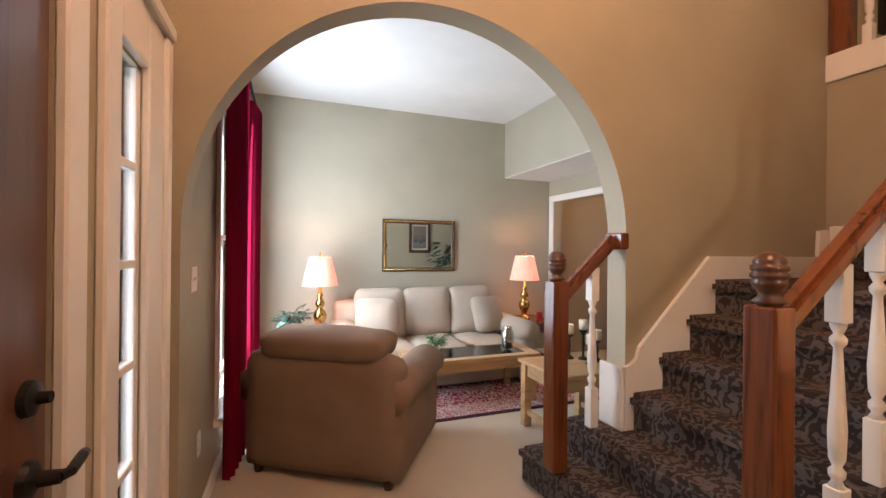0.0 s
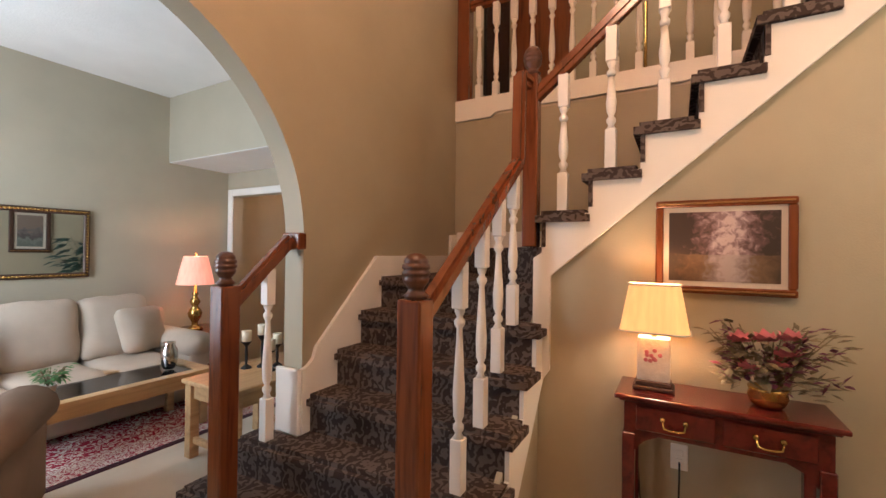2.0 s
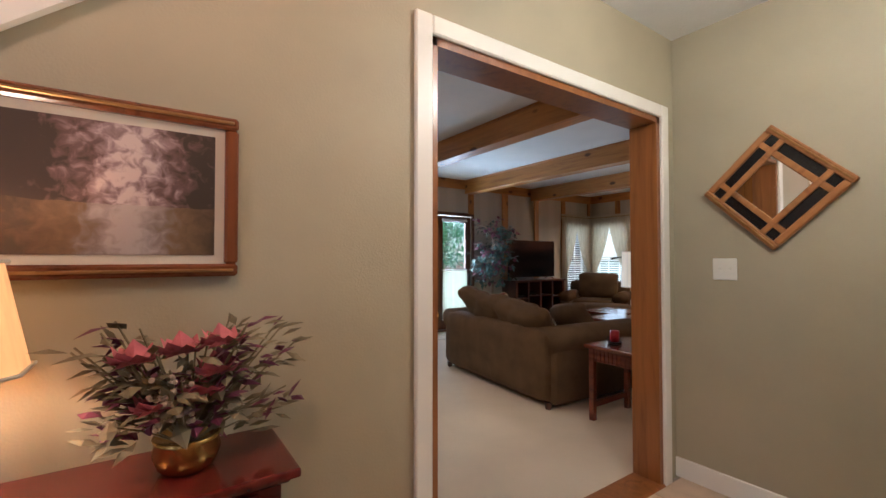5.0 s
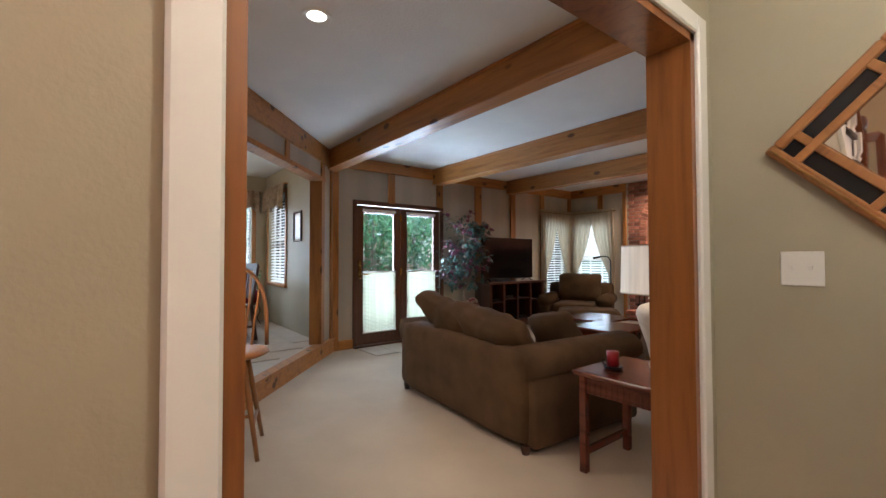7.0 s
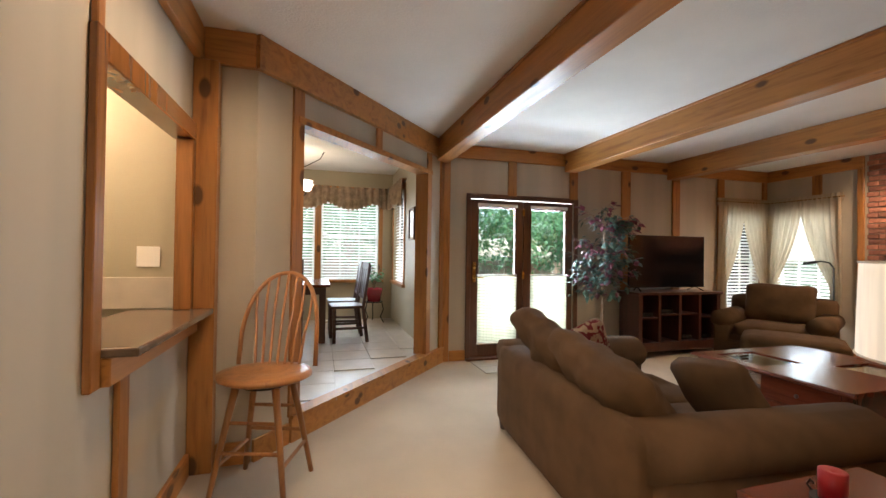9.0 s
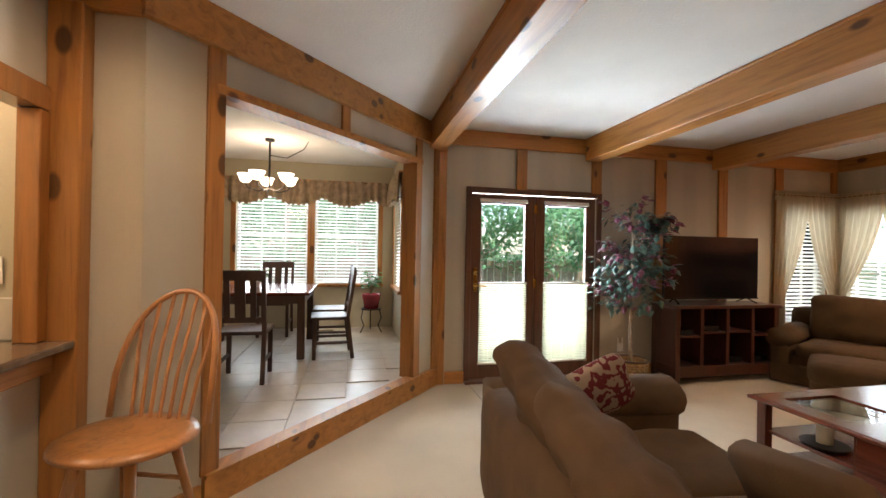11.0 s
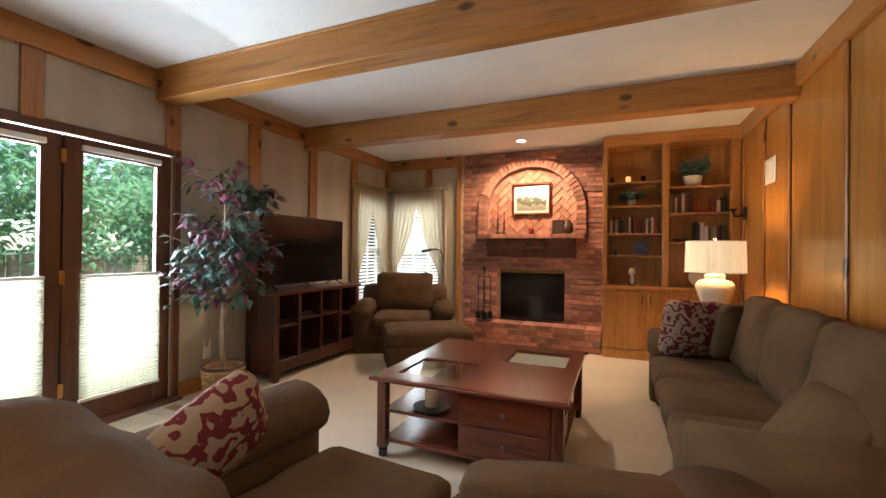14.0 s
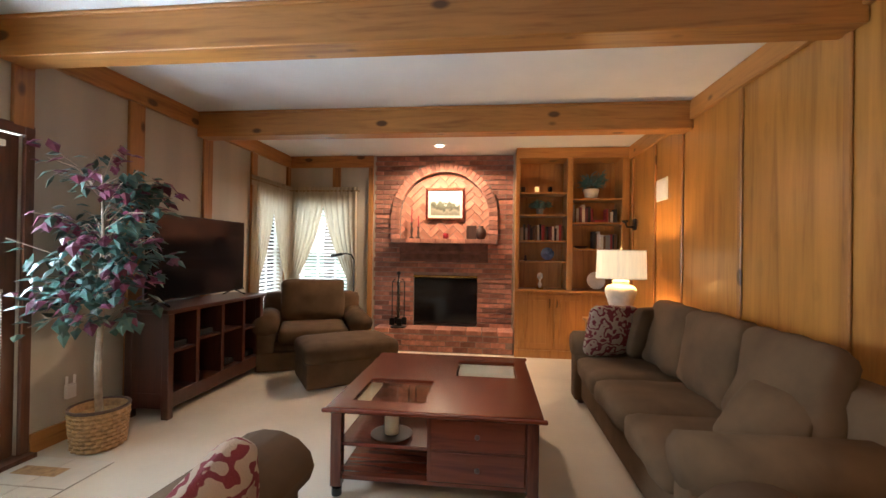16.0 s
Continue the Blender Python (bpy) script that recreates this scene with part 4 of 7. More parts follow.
for _x, _z, _w, _h, _ry, _rx, _seed in ((0.25, 0.70, 0.72, 0.56, -11, -40, 2), (-0.34, 0.67, 0.80, 0.54, -7, -42, 5)):
    bm = pad(bm_new(), -_w / 2, _w / 2, -0.12, 0.12, -_h / 2, _h / 2, 0.62, 12, 0.026, _seed)
    for _v in bm.verts:
        # sagging middle and pinched corners
        _v.co.z -= 0.035 * (1 - (2 * _v.co.x / _w) ** 2) * max(0, _v.co.z / _h)
        _v.co.y += 0.008 * math.sin(_v.co.x * 31 + _v.co.z * 17)
    bmesh.ops.transform(bm, matrix=pose(_x, -0.24, _z, _rx, _ry, 0), verts=bm.verts[:])
    part("back_cushion", bm, BROWNCLOTH, love, "overstuffed slumped back cushion", True)
throw("throw_pillow", "leaf print cushion in red and tan on the love seat", (4.82, -3.62, 0.66), -26, 75, 0.36, LEAFPILLOW, 28)
throw("throw_pillow", "plain brown cushion slumped on the love seat", (3.66, -3.62, 0.63), -32, -8, 0.46, BROWNCLOTH, 10)
sofa("long_sofa", "long brown chenille three-seat sofa against the pine wall", "sofa", (2.42, -5.52, 0), 90, 2.42, 0.93, 3, BROWNCLOTH, 0.25, 0.65, 0.86, 0.46)
throw("throw_pillow", "leaf print cushion in red and cream on the long sofa", (3.06, -6.44, 0.69), -16, 18, 0.46, LEAFPILLOW)
throw("throw_pillow", "plain brown cushion in the sofa corner", (2.74, -6.47, 0.69), -14, 35, 0.44, BROWNCLOTH)
throw("throw_pillow", "plain taupe cushion leaning on the long sofa", (2.84, -4.74, 0.60), -42, 110, 0.36, BROWNCLOTH)
arm = sofa("armchair", "wide brown chenille armchair in the window corner", "armchair", (6.48, -8.10, 0), 205, 1.28, 0.98, 1, BROWNCLOTH, 0.25, 0.62, 0.84, 0.46, skirt=True)
ott = thing("ottoman", "brown chenille ottoman with a pleated skirt before the armchair", "ottoman", (5.62, -7.0, 0), 35)
part("skirt", box(bm_new(), -0.47, 0.47, -0.32, 0.32, 0.012, 0.26, 0.02, 2), BROWNCLOTH, ott)
part("cushion", pad(bm_new(), -0.49, 0.49, -0.34, 0.34, 0.22, 0.44, 0.15, 8, 0.008), BROWNCLOTH, ott, "", True)
# living room
sofa("living_sofa", "oatmeal three-seat sofa with loose cushions below the mirror", "sofa", (1.32, 4.80, 0), 0, 2.08, 0.92, 3, CREAMCLOTH, 0.25, 0.66, 0.88, 0.46)
throw("throw_pillow", "oatmeal square cushion on the sofa", (0.72, 4.34, 0.68), -20, -15, 0.42, CREAMCLOTH)
throw("throw_pillow", "oatmeal square cushion on the sofa", (1.98, 4.34, 0.68), -20, 15, 0.40, CREAMCLOTH)
sofa("living_armchair", "tan microfibre armchair seen from behind, near the arch", "armchair", (0.02, 2.64, 0), 147, 1.10, 0.94, 1, TANCLOTH, 0.25, 0.66, 0.80, 0.48, loose=False)
_c = thing("chair_cushion", "plump tan back cushion flopping over the armchair back", "cushion", (0.02, 2.64, 0), 147)
part("cover", pad(bm_new(), -0.40, 0.40, -0.36, 0.01, 0.71, 0.90, 0.25, 9, 0.016), TANCLOTH, _c, "", True)

# ---------------------------------------------------------------- tables
def drawer(parent, x0, x1, y, z0, z1, mat, pull):
    d = part("drawer", box(bm_new(), x0, x1, y - 0.012, y, z0, z1, 0.004), mat, parent)
    bm = bm_new()
    cx, cz = (x0 + x1) / 2, (z0 + z1) / 2
    if pull == "bail":
        for s in (-1, 1):
            ball(bm, (cx + s * 0.04, y - 0.018, cz + 0.01), 0.011)
        tube(bm, [(cx - 0.04, y - 0.026, cz + 0.008), (cx - 0.035, y - 0.034, cz - 0.018), (cx - 0.015, y - 0.036, cz - 0.022), (cx + 0.015, y - 0.036, cz - 0.022), (cx + 0.035, y - 0.034, cz - 0.018), (cx + 0.04, y - 0.026, cz + 0.008)], 0.004)
        part("bail_pull", bm, BRASS, d, "brass bail pull", True)
    else:
        ball(bm, (cx, y - 0.022, cz), 0.013)
        part("knob", bm, DARKWOOD, d, "", True)
    return d
con = thing("console_table", "glossy red mahogany console table with two drawers", "console table", (1.99, -0.02, HF), 90 + 180)
part("top", box(bm_new(), -0.372, 0.372, -0.105, 0.19, 0.775, 0.795, 0.007, 2), MAHOG, con)
part("top_bead", box(bm_new(), -0.352, 0.352, -0.09, 0.18, 0.764, 0.7745, 0.004), MAHOG, con)
part("apron", box(bm_new(), -0.335, 0.335, -0.075, 0.17, 0.635, 0.764), MAHOG, con)
drawer(con, -0.29, -0.012, -0.0755, 0.655, 0.755, MAHOG, "bail")
drawer(con, 0.012, 0.29, -0.0755, 0.655, 0.755, MAHOG, "bail")
for sx in (-1, 1):
    for y in (-0.06, 0.15):
        part("leg", box(bm_new(), sx * 0.317 - 0.024, sx * 0.317 + 0.024, y - 0.024, y + 0.024, 0, 0.635, 0.004), MAHOG, con)
    part("bracket", prism(bm_new(), [(sx * 0.293, 0.635), (sx * 0.293, 0.565), (sx * 0.265, 0.60), (sx * 0.245, 0.615), (sx * 0.20, 0.635)], -0.07, -0.05, 'y'), MAHOG, con)
# coffee table in the family room
ct = thing("coffee_table", "square cherry coffee table with glass insets, shelf and drawers", "coffee table", (4.41, -5.48, 0), 0)
bm = bm_new()
G1, G2 = (0.06, 0.47, 0.08, 0.50), (-0.49, -0.07, -0.46, -0.06)
def top_with_holes(bm, x0, x1, y0, y1, z0, z1, holes):
    xs = sorted({x0, x1, *[h[0] for h in holes], *[h[1] for h in holes]})
    ys = sorted({y0, y1, *[h[2] for h in holes], *[h[3] for h in holes]})
    for a, b in zip(xs, xs[1:]):
        for c, d in zip(ys, ys[1:]):
            if not any(h[0] <= a and b <= h[1] and h[2] <= c and d <= h[3] for h in holes):
                box(bm, a, b, c, d, z0, z1)
top_with_holes(bm, -0.58, 0.58, -0.62, 0.62, 0.475, 0.505, [G1, G2])
bmesh.ops.remove_doubles(bm, verts=bm.verts[:], dist=1e-5)
part("top", bm, CHERRY, ct)
for g in (G1, G2):
    bm = bm_new()
    bm.faces.new([bm.verts.new((x, y, 0.496)) for x, y in ((g[0], g[2]), (g[1], g[2]), (g[1], g[3]), (g[0], g[3]))])
    part("glass_inset", bm, TABLEGLASS, ct, "clear glass inset").visible_shadow = False
for sy in (-1, 1):
    part("edge_moulding", box(bm_new(), -0.60, 0.60, sy * 0.63 - 0.01, sy * 0.63 + 0.01, 0.478, 0.502, 0.006), CHERRY, ct)
for sx in (-1, 1):
    for sy in (-1, 1):
        lg = part("leg", box(bm_new(), sx * 0.53 - 0.03, sx * 0.53 + 0.03, sy * 0.57 - 0.03, sy * 0.57 + 0.03, 0.06, 0.475, 0.004), CHERRY_Z, ct)
        part("caster", lathe(bm_new(), [(0.012, 0.0), (0.028, 0.008), (0.028, 0.05), (0.012, 0.06)], 12, (sx * 0.53, sy * 0.57, 0)), BLACK, lg, "black caster")
part("shelf", box(bm_new(), -0.53, 0.53, -0.57, 0.57, 0.09, 0.115, 0.003), CHERRY, ct)
part("shelf", box(bm_new(), 0.02, 0.53, -0.57, 0.57, 0.275, 0.295, 0.003), CHERRY, ct)
part("shelf", box(bm_new(), -0.53, 0.02, -0.1, 0.57, 0.275, 0.295, 0.003), CHERRY, ct)
part("tray_ledge", box(bm_new(), -0.52, 0.02, -0.52, 0.03, 0.43, 0.449), CHERRY, ct)
part("drawer_case", box(bm_new(), -0.52, 0.03, 0.04, 0.575, 0.115, 0.475, 0.003), CHERRY_Z, ct)
for z0, z1 in ((0.125, 0.285), (0.295, 0.465)):
    d = part("drawer", box(bm_new(), -0.49, 0.01, 0.575, 0.59, z0, z1, 0.004), CHERRY, ct)
    part("knob", ball(bm_new(), (-0.24, 0.603, (z0 + z1) / 2), 0.014), DARKWOOD, d, "", True)
# things on its shelf
solo("pillar_candle", lathe(bm_new(), [(0.04, 0), (0.042, 0.1), (0.038, 0.105), (0.0, 0.098)], 18), WAX, "ivory pillar candle on a tray", "candle", True, (4.66, -5.02, 0.316))
solo("candle_tray", lathe(bm_new(), [(0.06, 0), (0.10, 0.006), (0.12, 0.02), (0.115, 0.02), (0.0, 0.012)], 20), BLACKIRON, "dark metal candle tray on the table shelf", "tray", True, (4.66, -5.02, 0.2955))
solo("paper_tray", box(bm_new(), 3.93, 4.33, -5.93, -5.55, 0.45, 0.482, 0.003), LINER, "pale display tray under the glass of the table", "tray")

def end_table(name, label, at, rz, w, d, h, mat, leg, slats=False):
    t = thing(name, label, "end table", at, rz)
    part("top", box(bm_new(), -w / 2, w / 2, -d / 2, d / 2, h - 0.03, h, 0.008, 2), mat, t)
    for sx in (-1, 1):
        for sy in (-1, 1):
            part("leg", box(bm_new(), sx * (w / 2 - 0.05) - leg, sx * (w / 2 - 0.05) + leg, sy * (d / 2 - 0.05) - leg, sy * (d / 2 - 0.05) + leg, 0, h - 0.03, 0.004), mat, t)
    for sy in (-1, 1):
        part("apron", box(bm_new(), -w / 2 + 0.06, w / 2 - 0.06, sy * (d / 2 - 0.05) - 0.01, sy * (d / 2 - 0.05) + 0.01, h - 0.13, h - 0.03), mat, t)
    for sx in (-1, 1):
        part("apron", box(bm_new(), sx * (w / 2 - 0.05) - 0.01, sx * (w / 2 - 0.05) + 0.01, -d / 2 + 0.06, d / 2 - 0.06, h - 0.13, h - 0.03), mat, t)
        part("stretcher", box(bm_new(), sx * (w / 2 - 0.05) - 0.012, sx * (w / 2 - 0.05) + 0.012, -d / 2 + 0.06, d / 2 - 0.06, 0.10, 0.14), mat, t)
    if slats:
        n = 12
        for i in range(n):
            x = -w / 2 + 0.09 + (w - 0.18) * i / (n - 1)
            part("slat", box(bm_new(), x - 0.008, x + 0.008, d / 2 - 0.05 + 0.011, d / 2 - 0.05 + 0.016, h - 0.125, h - 0.04), mat, t)
    return t
end_table("end_table", "cherry mission end table beside the love seat", (2.80, -3.25, 0), 0, 0.56, 0.58, 0.60, CHERRY, 0.022, True)
end_table("end_table", "small cherry end table at the sofa end near the bookcase", (2.78, -7.15, 0), 0, 0.62, 0.60, 0.66, SHELFWOOD, 0.022)
end_table("end_table", "pale oak end table with a dark glass top near the stairs", (1.92, 2.76, 0), 0, 0.62, 0.56, 0.53, LIGHT_OAK, 0.032)
end_table("end_table", "pale oak lamp table beside the sofa", (0.12, 4.50, 0), 0, 0.5, 0.55, 0.55, LIGHT_OAK, 0.025)
end_table("end_table", "dark wood lamp table beside the sofa", (2.62, 4.50, 0), 0, 0.44, 0.55, 0.57, CHERRY, 0.022)
lct = thing("living_coffee_table", "long oak coffee table with a smoked glass top", "coffee table", (1.45, 3.70, 0))
bm = bm_new()
top_with_holes(bm, -0.62, 0.62, -0.30, 0.30, 0.41, 0.45, [(-0.52, 0.52, -0.22, 0.22)])
part("top_frame", bm, LIGHT_OAK, lct)
part("glass", box(bm_new(), -0.52, 0.52, -0.22, 0.22, 0.43, 0.44), SCREEN, lct, "smoked glass top")
for sx in (-1, 1):
    for sy in (-1, 1):
        part("leg", box(bm_new(), sx * 0.56 - 0.03, sx * 0.56 + 0.03, sy * 0.24 - 0.03, sy * 0.24 + 0.03, 0.012, 0.41, 0.004), LIGHT_OAK, lct)
for sy in (-1, 1):
    part("apron", box(bm_new(), -0.53, 0.53, sy * 0.25 - 0.012, sy * 0.25 + 0.012, 0.33, 0.41), LIGHT_OAK, lct)
rug = thing("persian_rug", "red and cream persian rug with a floral border", "rug", (1.72, 3.98, 0.0))
part("border", box(bm_new(), -1.22, 1.22, -0.72, 0.72, 0.001, 0.008, 0.002), RUGDARK, rug)
part("inner_border", box(bm_new(), -1.17, 1.17, -0.67, 0.67, 0.008, 0.0095), RUGEDGE, rug)
part("field", box(bm_new(), -0.92, 0.92, -0.44, 0.44, 0.0095, 0.011), RUGMAT, rug)

# tv and its stand
tvs = thing("tv_stand", "cherry television stand with open shelves and glass ends", "tv stand", (6.78, -6.38, 0), -90)
part("top", box(bm_new(), -0.72, 0.72, -0.20, 0.22, 0.83, 0.865, 0.006), TVWOOD, tvs)
part("bottom", box(bm_new(), -0.68, 0.68, -0.17, 0.2, 0.08, 0.20, 0.004), TVWOOD, tvs)
part("back", box(bm_new(), -0.66, 0.66, 0.18, 0.2, 0.2, 0.83), DARKWOOD, tvs)
for x in (-0.66, -0.34, 0.0, 0.34, 0.66):
    part("upright", box(bm_new(), x - 0.022, x + 0.022, -0.17, 0.18, 0.2, 0.83, 0.003), TVWOOD, tvs)
for x in (-0.66, 0.66):
    for y in (-0.15, 0.17):
        part("leg", box(bm_new(), x - 0.03, x + 0.03, y - 0.03, y + 0.03, 0, 0.83, 0.004), TVWOOD, tvs)
for a, b, z in ((-0.64, -0.36, 0.52), (-0.32, -0.02, 0.56), (0.02, 0.32, 0.56), (0.36, 0.64, 0.52)):
    part("shelf", box(bm_new(), a, b, -0.16, 0.18, z - 0.01, z + 0.01), TVWOOD, tvs)
for x, z in ((-0.5, 0.21), (-0.15, 0.21), (0.17, 0.57), (0.5, 0.53)):
    solo("media_box", box(bm_new(), 6.76 - 0.1, 6.9, -6.38 + x - 0.10, -6.38 + x + 0.10, z, z + 0.06, 0.005), BLACK, "small black media box on the stand shelf", "media box")
tv = thing("television", "large flat black television, switched off", "television", (6.80, -6.33, 0.865), -90)
part("screen", box(bm_new(), -0.645, 0.645, -0.02, 0.02, 0.05, 0.77, 0.006), SCREEN, tv)
part("bezel", box(bm_new(), -0.645, 0.645, -0.024, -0.0205, 0.05, 0.066), BLACK, tv)
for sx in (-1, 1):
    bm = bm_new()
    bar(bm, (sx * 0.5, 0, 0.06), (sx * 0.53, -0.11, 0.008), 0.015, 0.012)
    bar(bm, (sx * 0.5, 0, 0.06), (sx * 0.47, 0.10, 0.008), 0.015, 0.012)
    part("foot", bm, BLACK, tv)

# ---------------------------------------------------------------- fireplace
fp = thing("fireplace", "red brick fireplace with arched herringbone niche", "fireplace", (0, 0, 0))
FX0, FX1, FY = 3.80, 5.77, -8.57
core = bm_new()
ARX, ARZ, ARR = 4.765, 1.85, 0.63
bx0, bx1, bz0, bz1 = 4.28, 5.19, 0.33, 1.02
prism(core, [(FX0 + 0.012, 0), (FX1 - 0.012, 0), (FX1 - 0.012, 2.717), (FX0 + 0.012, 2.717)], -8.72, FY - 0.09, 'y')
part("backing", core, MORTAR, fp, "grey mortar")
fr = bm_new()
arcn = [(ARX - ARR * math.cos(math.pi * i / 24), ARZ + ARR * math.sin(math.pi * i / 24)) for i in range(25)]
box(fr, FX0, bx0, FY - 0.08, FY - 0.008, 0.2, 1.5)
box(fr, bx1, FX1, FY - 0.08, FY - 0.008, 0.2, 1.5)
box(fr, bx0, bx1, FY - 0.08, FY - 0.008, bz1, 1.5)
prism(fr, [(FX0, 1.5), (ARX - ARR, 1.5)] + arcn + [(ARX + ARR, 1.5), (FX1, 1.5), (FX1, 2.717), (FX0, 2.717)], FY - 0.08, FY - 0.008, 'y')
part("mortar_face", fr, MORTAR, fp)
part("firebox", box(bm_new(), bx0, bx1, FY - 0.10, FY - 0.079, bz0, bz1), SOOT, fp, "sooty black firebox")
part("fire_screen", box(bm_new(), bx0 + 0.01, bx1 - 0.01, FY - 0.03, FY - 0.02, bz0, bz1 - 0.05), SCREEN, fp, "dark glass fire screen")
part("screen_rail", box(bm_new(), bx0, bx1, FY - 0.03, FY + 0.004, bz1 - 0.035, bz1 - 0.005, 0.003), BRASS, fp, "brass top rail")
part("hearth_core", box(bm_new(), 3.79, 5.66, FY - 0.01, -8.26, 0.0, 0.245), MORTAR, fp)
brick_mesh = {}
def brick_at(x, y, z, w, h, d, rot=0.0, mat=BRICK):
    key = (round(w, 3), round(h, 3), round(d, 3), mat.name)
    if key not in brick_mesh:
        brick_mesh[key] = finish(box(bm_new(), -w / 2, w / 2, -d / 2, d / 2, -h / 2, h / 2, 0.004), "brick", mat)
    ob = new("brick", brick_mesh[key])
    ob.parent = fp
    ob.matrix_world = pose(x + random.uniform(-.002, .002), y + random.uniform(-.004, .004), z, 0, rot + random.uniform(-.6, .6), 0)
    return ob
BH, BW = 0.066, 0.205
row, z = 0, 0.33
while z < 2.68:
    x = FX0 + (0.0 if row % 2 else -BW / 2)
    while x < FX1 - 0.03:
        a, b = max(x, FX0) + 0.004, min(x + BW, FX1) - 0.004
        zc = z
        if b - a > 0.04:
            spans = [(a, b)]
            if zc < bz1 + 0.02:
                spans = [(p, q) for p, q in ((a, min(b, bx0)), (max(a, bx1), b)) if q - p > 0.03]
            else:
                rr = ARR + 0.135
                dz = zc - ARZ
                half = rr if 1.5 < zc <= ARZ else (math.sqrt(rr * rr - dz * dz) if ARZ < zc < ARZ + rr else 0)
                if half:
                    spans = [(p, q) for p, q in ((a, min(b, ARX - half)), (max(a, ARX + half), b)) if q - p > 0.03]
            for p, q in spans:
                brick_at((p + q) / 2, FY - 0.015, zc, round(q - p, 2), BH - 0.012, 0.05)
        x += BW
    z += BH + 0.003
    row += 1
n = 34
for i in range(n):
    a = math.pi * (i + 0.5) / n
    brick_at(ARX - (ARR + 0.065) * math.cos(a), FY + 0.005, ARZ + (ARR + 0.065) * math.sin(a), 0.058, 0.125, 0.08, math.degrees(a) - 90)
for zz in (1.56, 1.63, 1.70, 1.765, 1.83):
    for s in (-1, 1):
        brick_at(ARX + s * (ARR + 0.065), FY + 0.005, zz, 0.125, 0.058, 0.08)
# herringbone niche
U = 0.088
for i in range(-14, 15):
    for j in range(-14, 15):
        turn = (i - j) % 4
        if turn not in (0, 3):
            continue
        u, v = (i + 1.0, j + 0.5) if turn == 0 else (i + 0.5, j + 1.0)
        c = math.sqrt(0.5) * U
        px, pz = ARX + c * (u - v), 1.86 + c * (u + v)
        if 1.50 < pz and math.hypot(px - ARX, max(0, pz - ARZ)) < ARR + 0.05:
            brick_at(px, FY - 0.078, pz, 2 * U - 0.009, U - 0.009, 0.03, -45 if turn == 0 else 45, NICHEBRICK)
# mantel and corbel
part("mantel_shelf", box(bm_new(), 4.03, 5.50, FY - 0.07, FY + 0.16, 1.475, 1.53, 0.006), BRICK, fp, "brick mantel shelf")
for i in range(7):
    brick_at(4.13 + 0.21 * i, FY + 0.085, 1.50, 0.2, 0.06, 0.155)
part("mantel_corbel", prism(bm_new(), [(FY, 1.20), (FY + 0.05, 1.24), (FY + 0.05, 1.32), (FY + 0.10, 1.36), (FY + 0.10, 1.474), (FY, 1.474)], 4.14, 5.38, 'x'), SOOTYBRICK, fp, "dark sooty brick corbel")
for i in range(9):
    brick_at(3.895 + 0.209 * i, -8.41, 0.275, 0.20, 0.058, 0.32)
for r_ in range(3):
    for i in range(10):
        xx = 3.79 + 0.2 * i + (0.1 if r_ % 2 else 0)
        if xx + 0.2 < 5.70:
            brick_at(xx + 0.1, -8.27, 0.045 + 0.075 * r_, 0.192, 0.064, 0.05)

# ---------------------------------------------------------------- bookcase
bc = thing("bookcase", "honey oak built-in bookcase over cupboards", "bookcase", (0, 0, 0))
BX0, BX1, BYF, BYB = 2.36, 3.785, -8.20, -8.56
part("back", box(bm_new(), BX0, BX1, BYB, BYB + 0.02, 0.88, 2.6), SHELFWOOD, bc)
for x0, x1 in ((BX0, BX0 + 0.09), (3.06, 3.13), (BX1 - 0.05, BX1)):
    part("upright", box(bm_new(), x0, x1, BYB + 0.02, BYF, 0.88, 2.6, 0.003), SHELFWOOD, bc)
part("cornice", box(bm_new(), BX0, BX1, BYB + 0.02, BYF + 0.03, 2.58, 2.717, 0.008), PINE_X, bc)
part("counter", box(bm_new(), BX0 - 0.02, BX1, BYB, BYF + 0.03, 0.845, 0.88, 0.006), SHELFWOOD, bc)
part("cupboard_body", box(bm_new(), BX0, BX1, BYB, BYF, 0.0, 0.845), SHELFWOOD, bc)
part("kickboard", box(bm_new(), BX0, BX1, BYF, BYF + 0.012, 0.0, 0.10), SHELFWOOD, bc)
for x0, x1, side in ((3.31, 3.74, -1), (2.85, 3.28, 1), (2.39, 2.82, -1)):
    d = part("cupboard_door", box(bm_new(), x0, x1, BYF + 0.001, BYF + 0.02, 0.12, 0.82, 0.004), SHELFWOOD, bc)
    part("raised_panel", box(bm_new(), x0 + 0.07, x1 - 0.07, BYF + 0.02, BYF + 0.028, 0.19, 0.75, 0.007), SHELFWOOD, d)
    hx = x0 + 0.03 if side < 0 else x1 - 0.03
    part("handle", tube(bm_new(), [(hx, BYF + 0.02, 0.66), (hx, BYF + 0.045, 0.68), (hx, BYF + 0.045, 0.74), (hx, BYF + 0.02, 0.76)], 0.005), BLACKIRON, d, "dark iron pull")
SHL, SHR = (1.25, 1.52, 1.86, 2.15), (1.42, 1.76, 2.07)
for z in SHL:
    part("shelf", box(bm_new(), 3.13, BX1 - 0.05, BYB + 0.02, BYF - 0.02, z - 0.02, z, 0.002), SHELFWOOD, bc)
for z in SHR:
    part("shelf", box(bm_new(), BX0 + 0.09, 3.06, BYB + 0.02, BYF - 0.02, z - 0.02, z, 0.002), SHELFWOOD, bc)
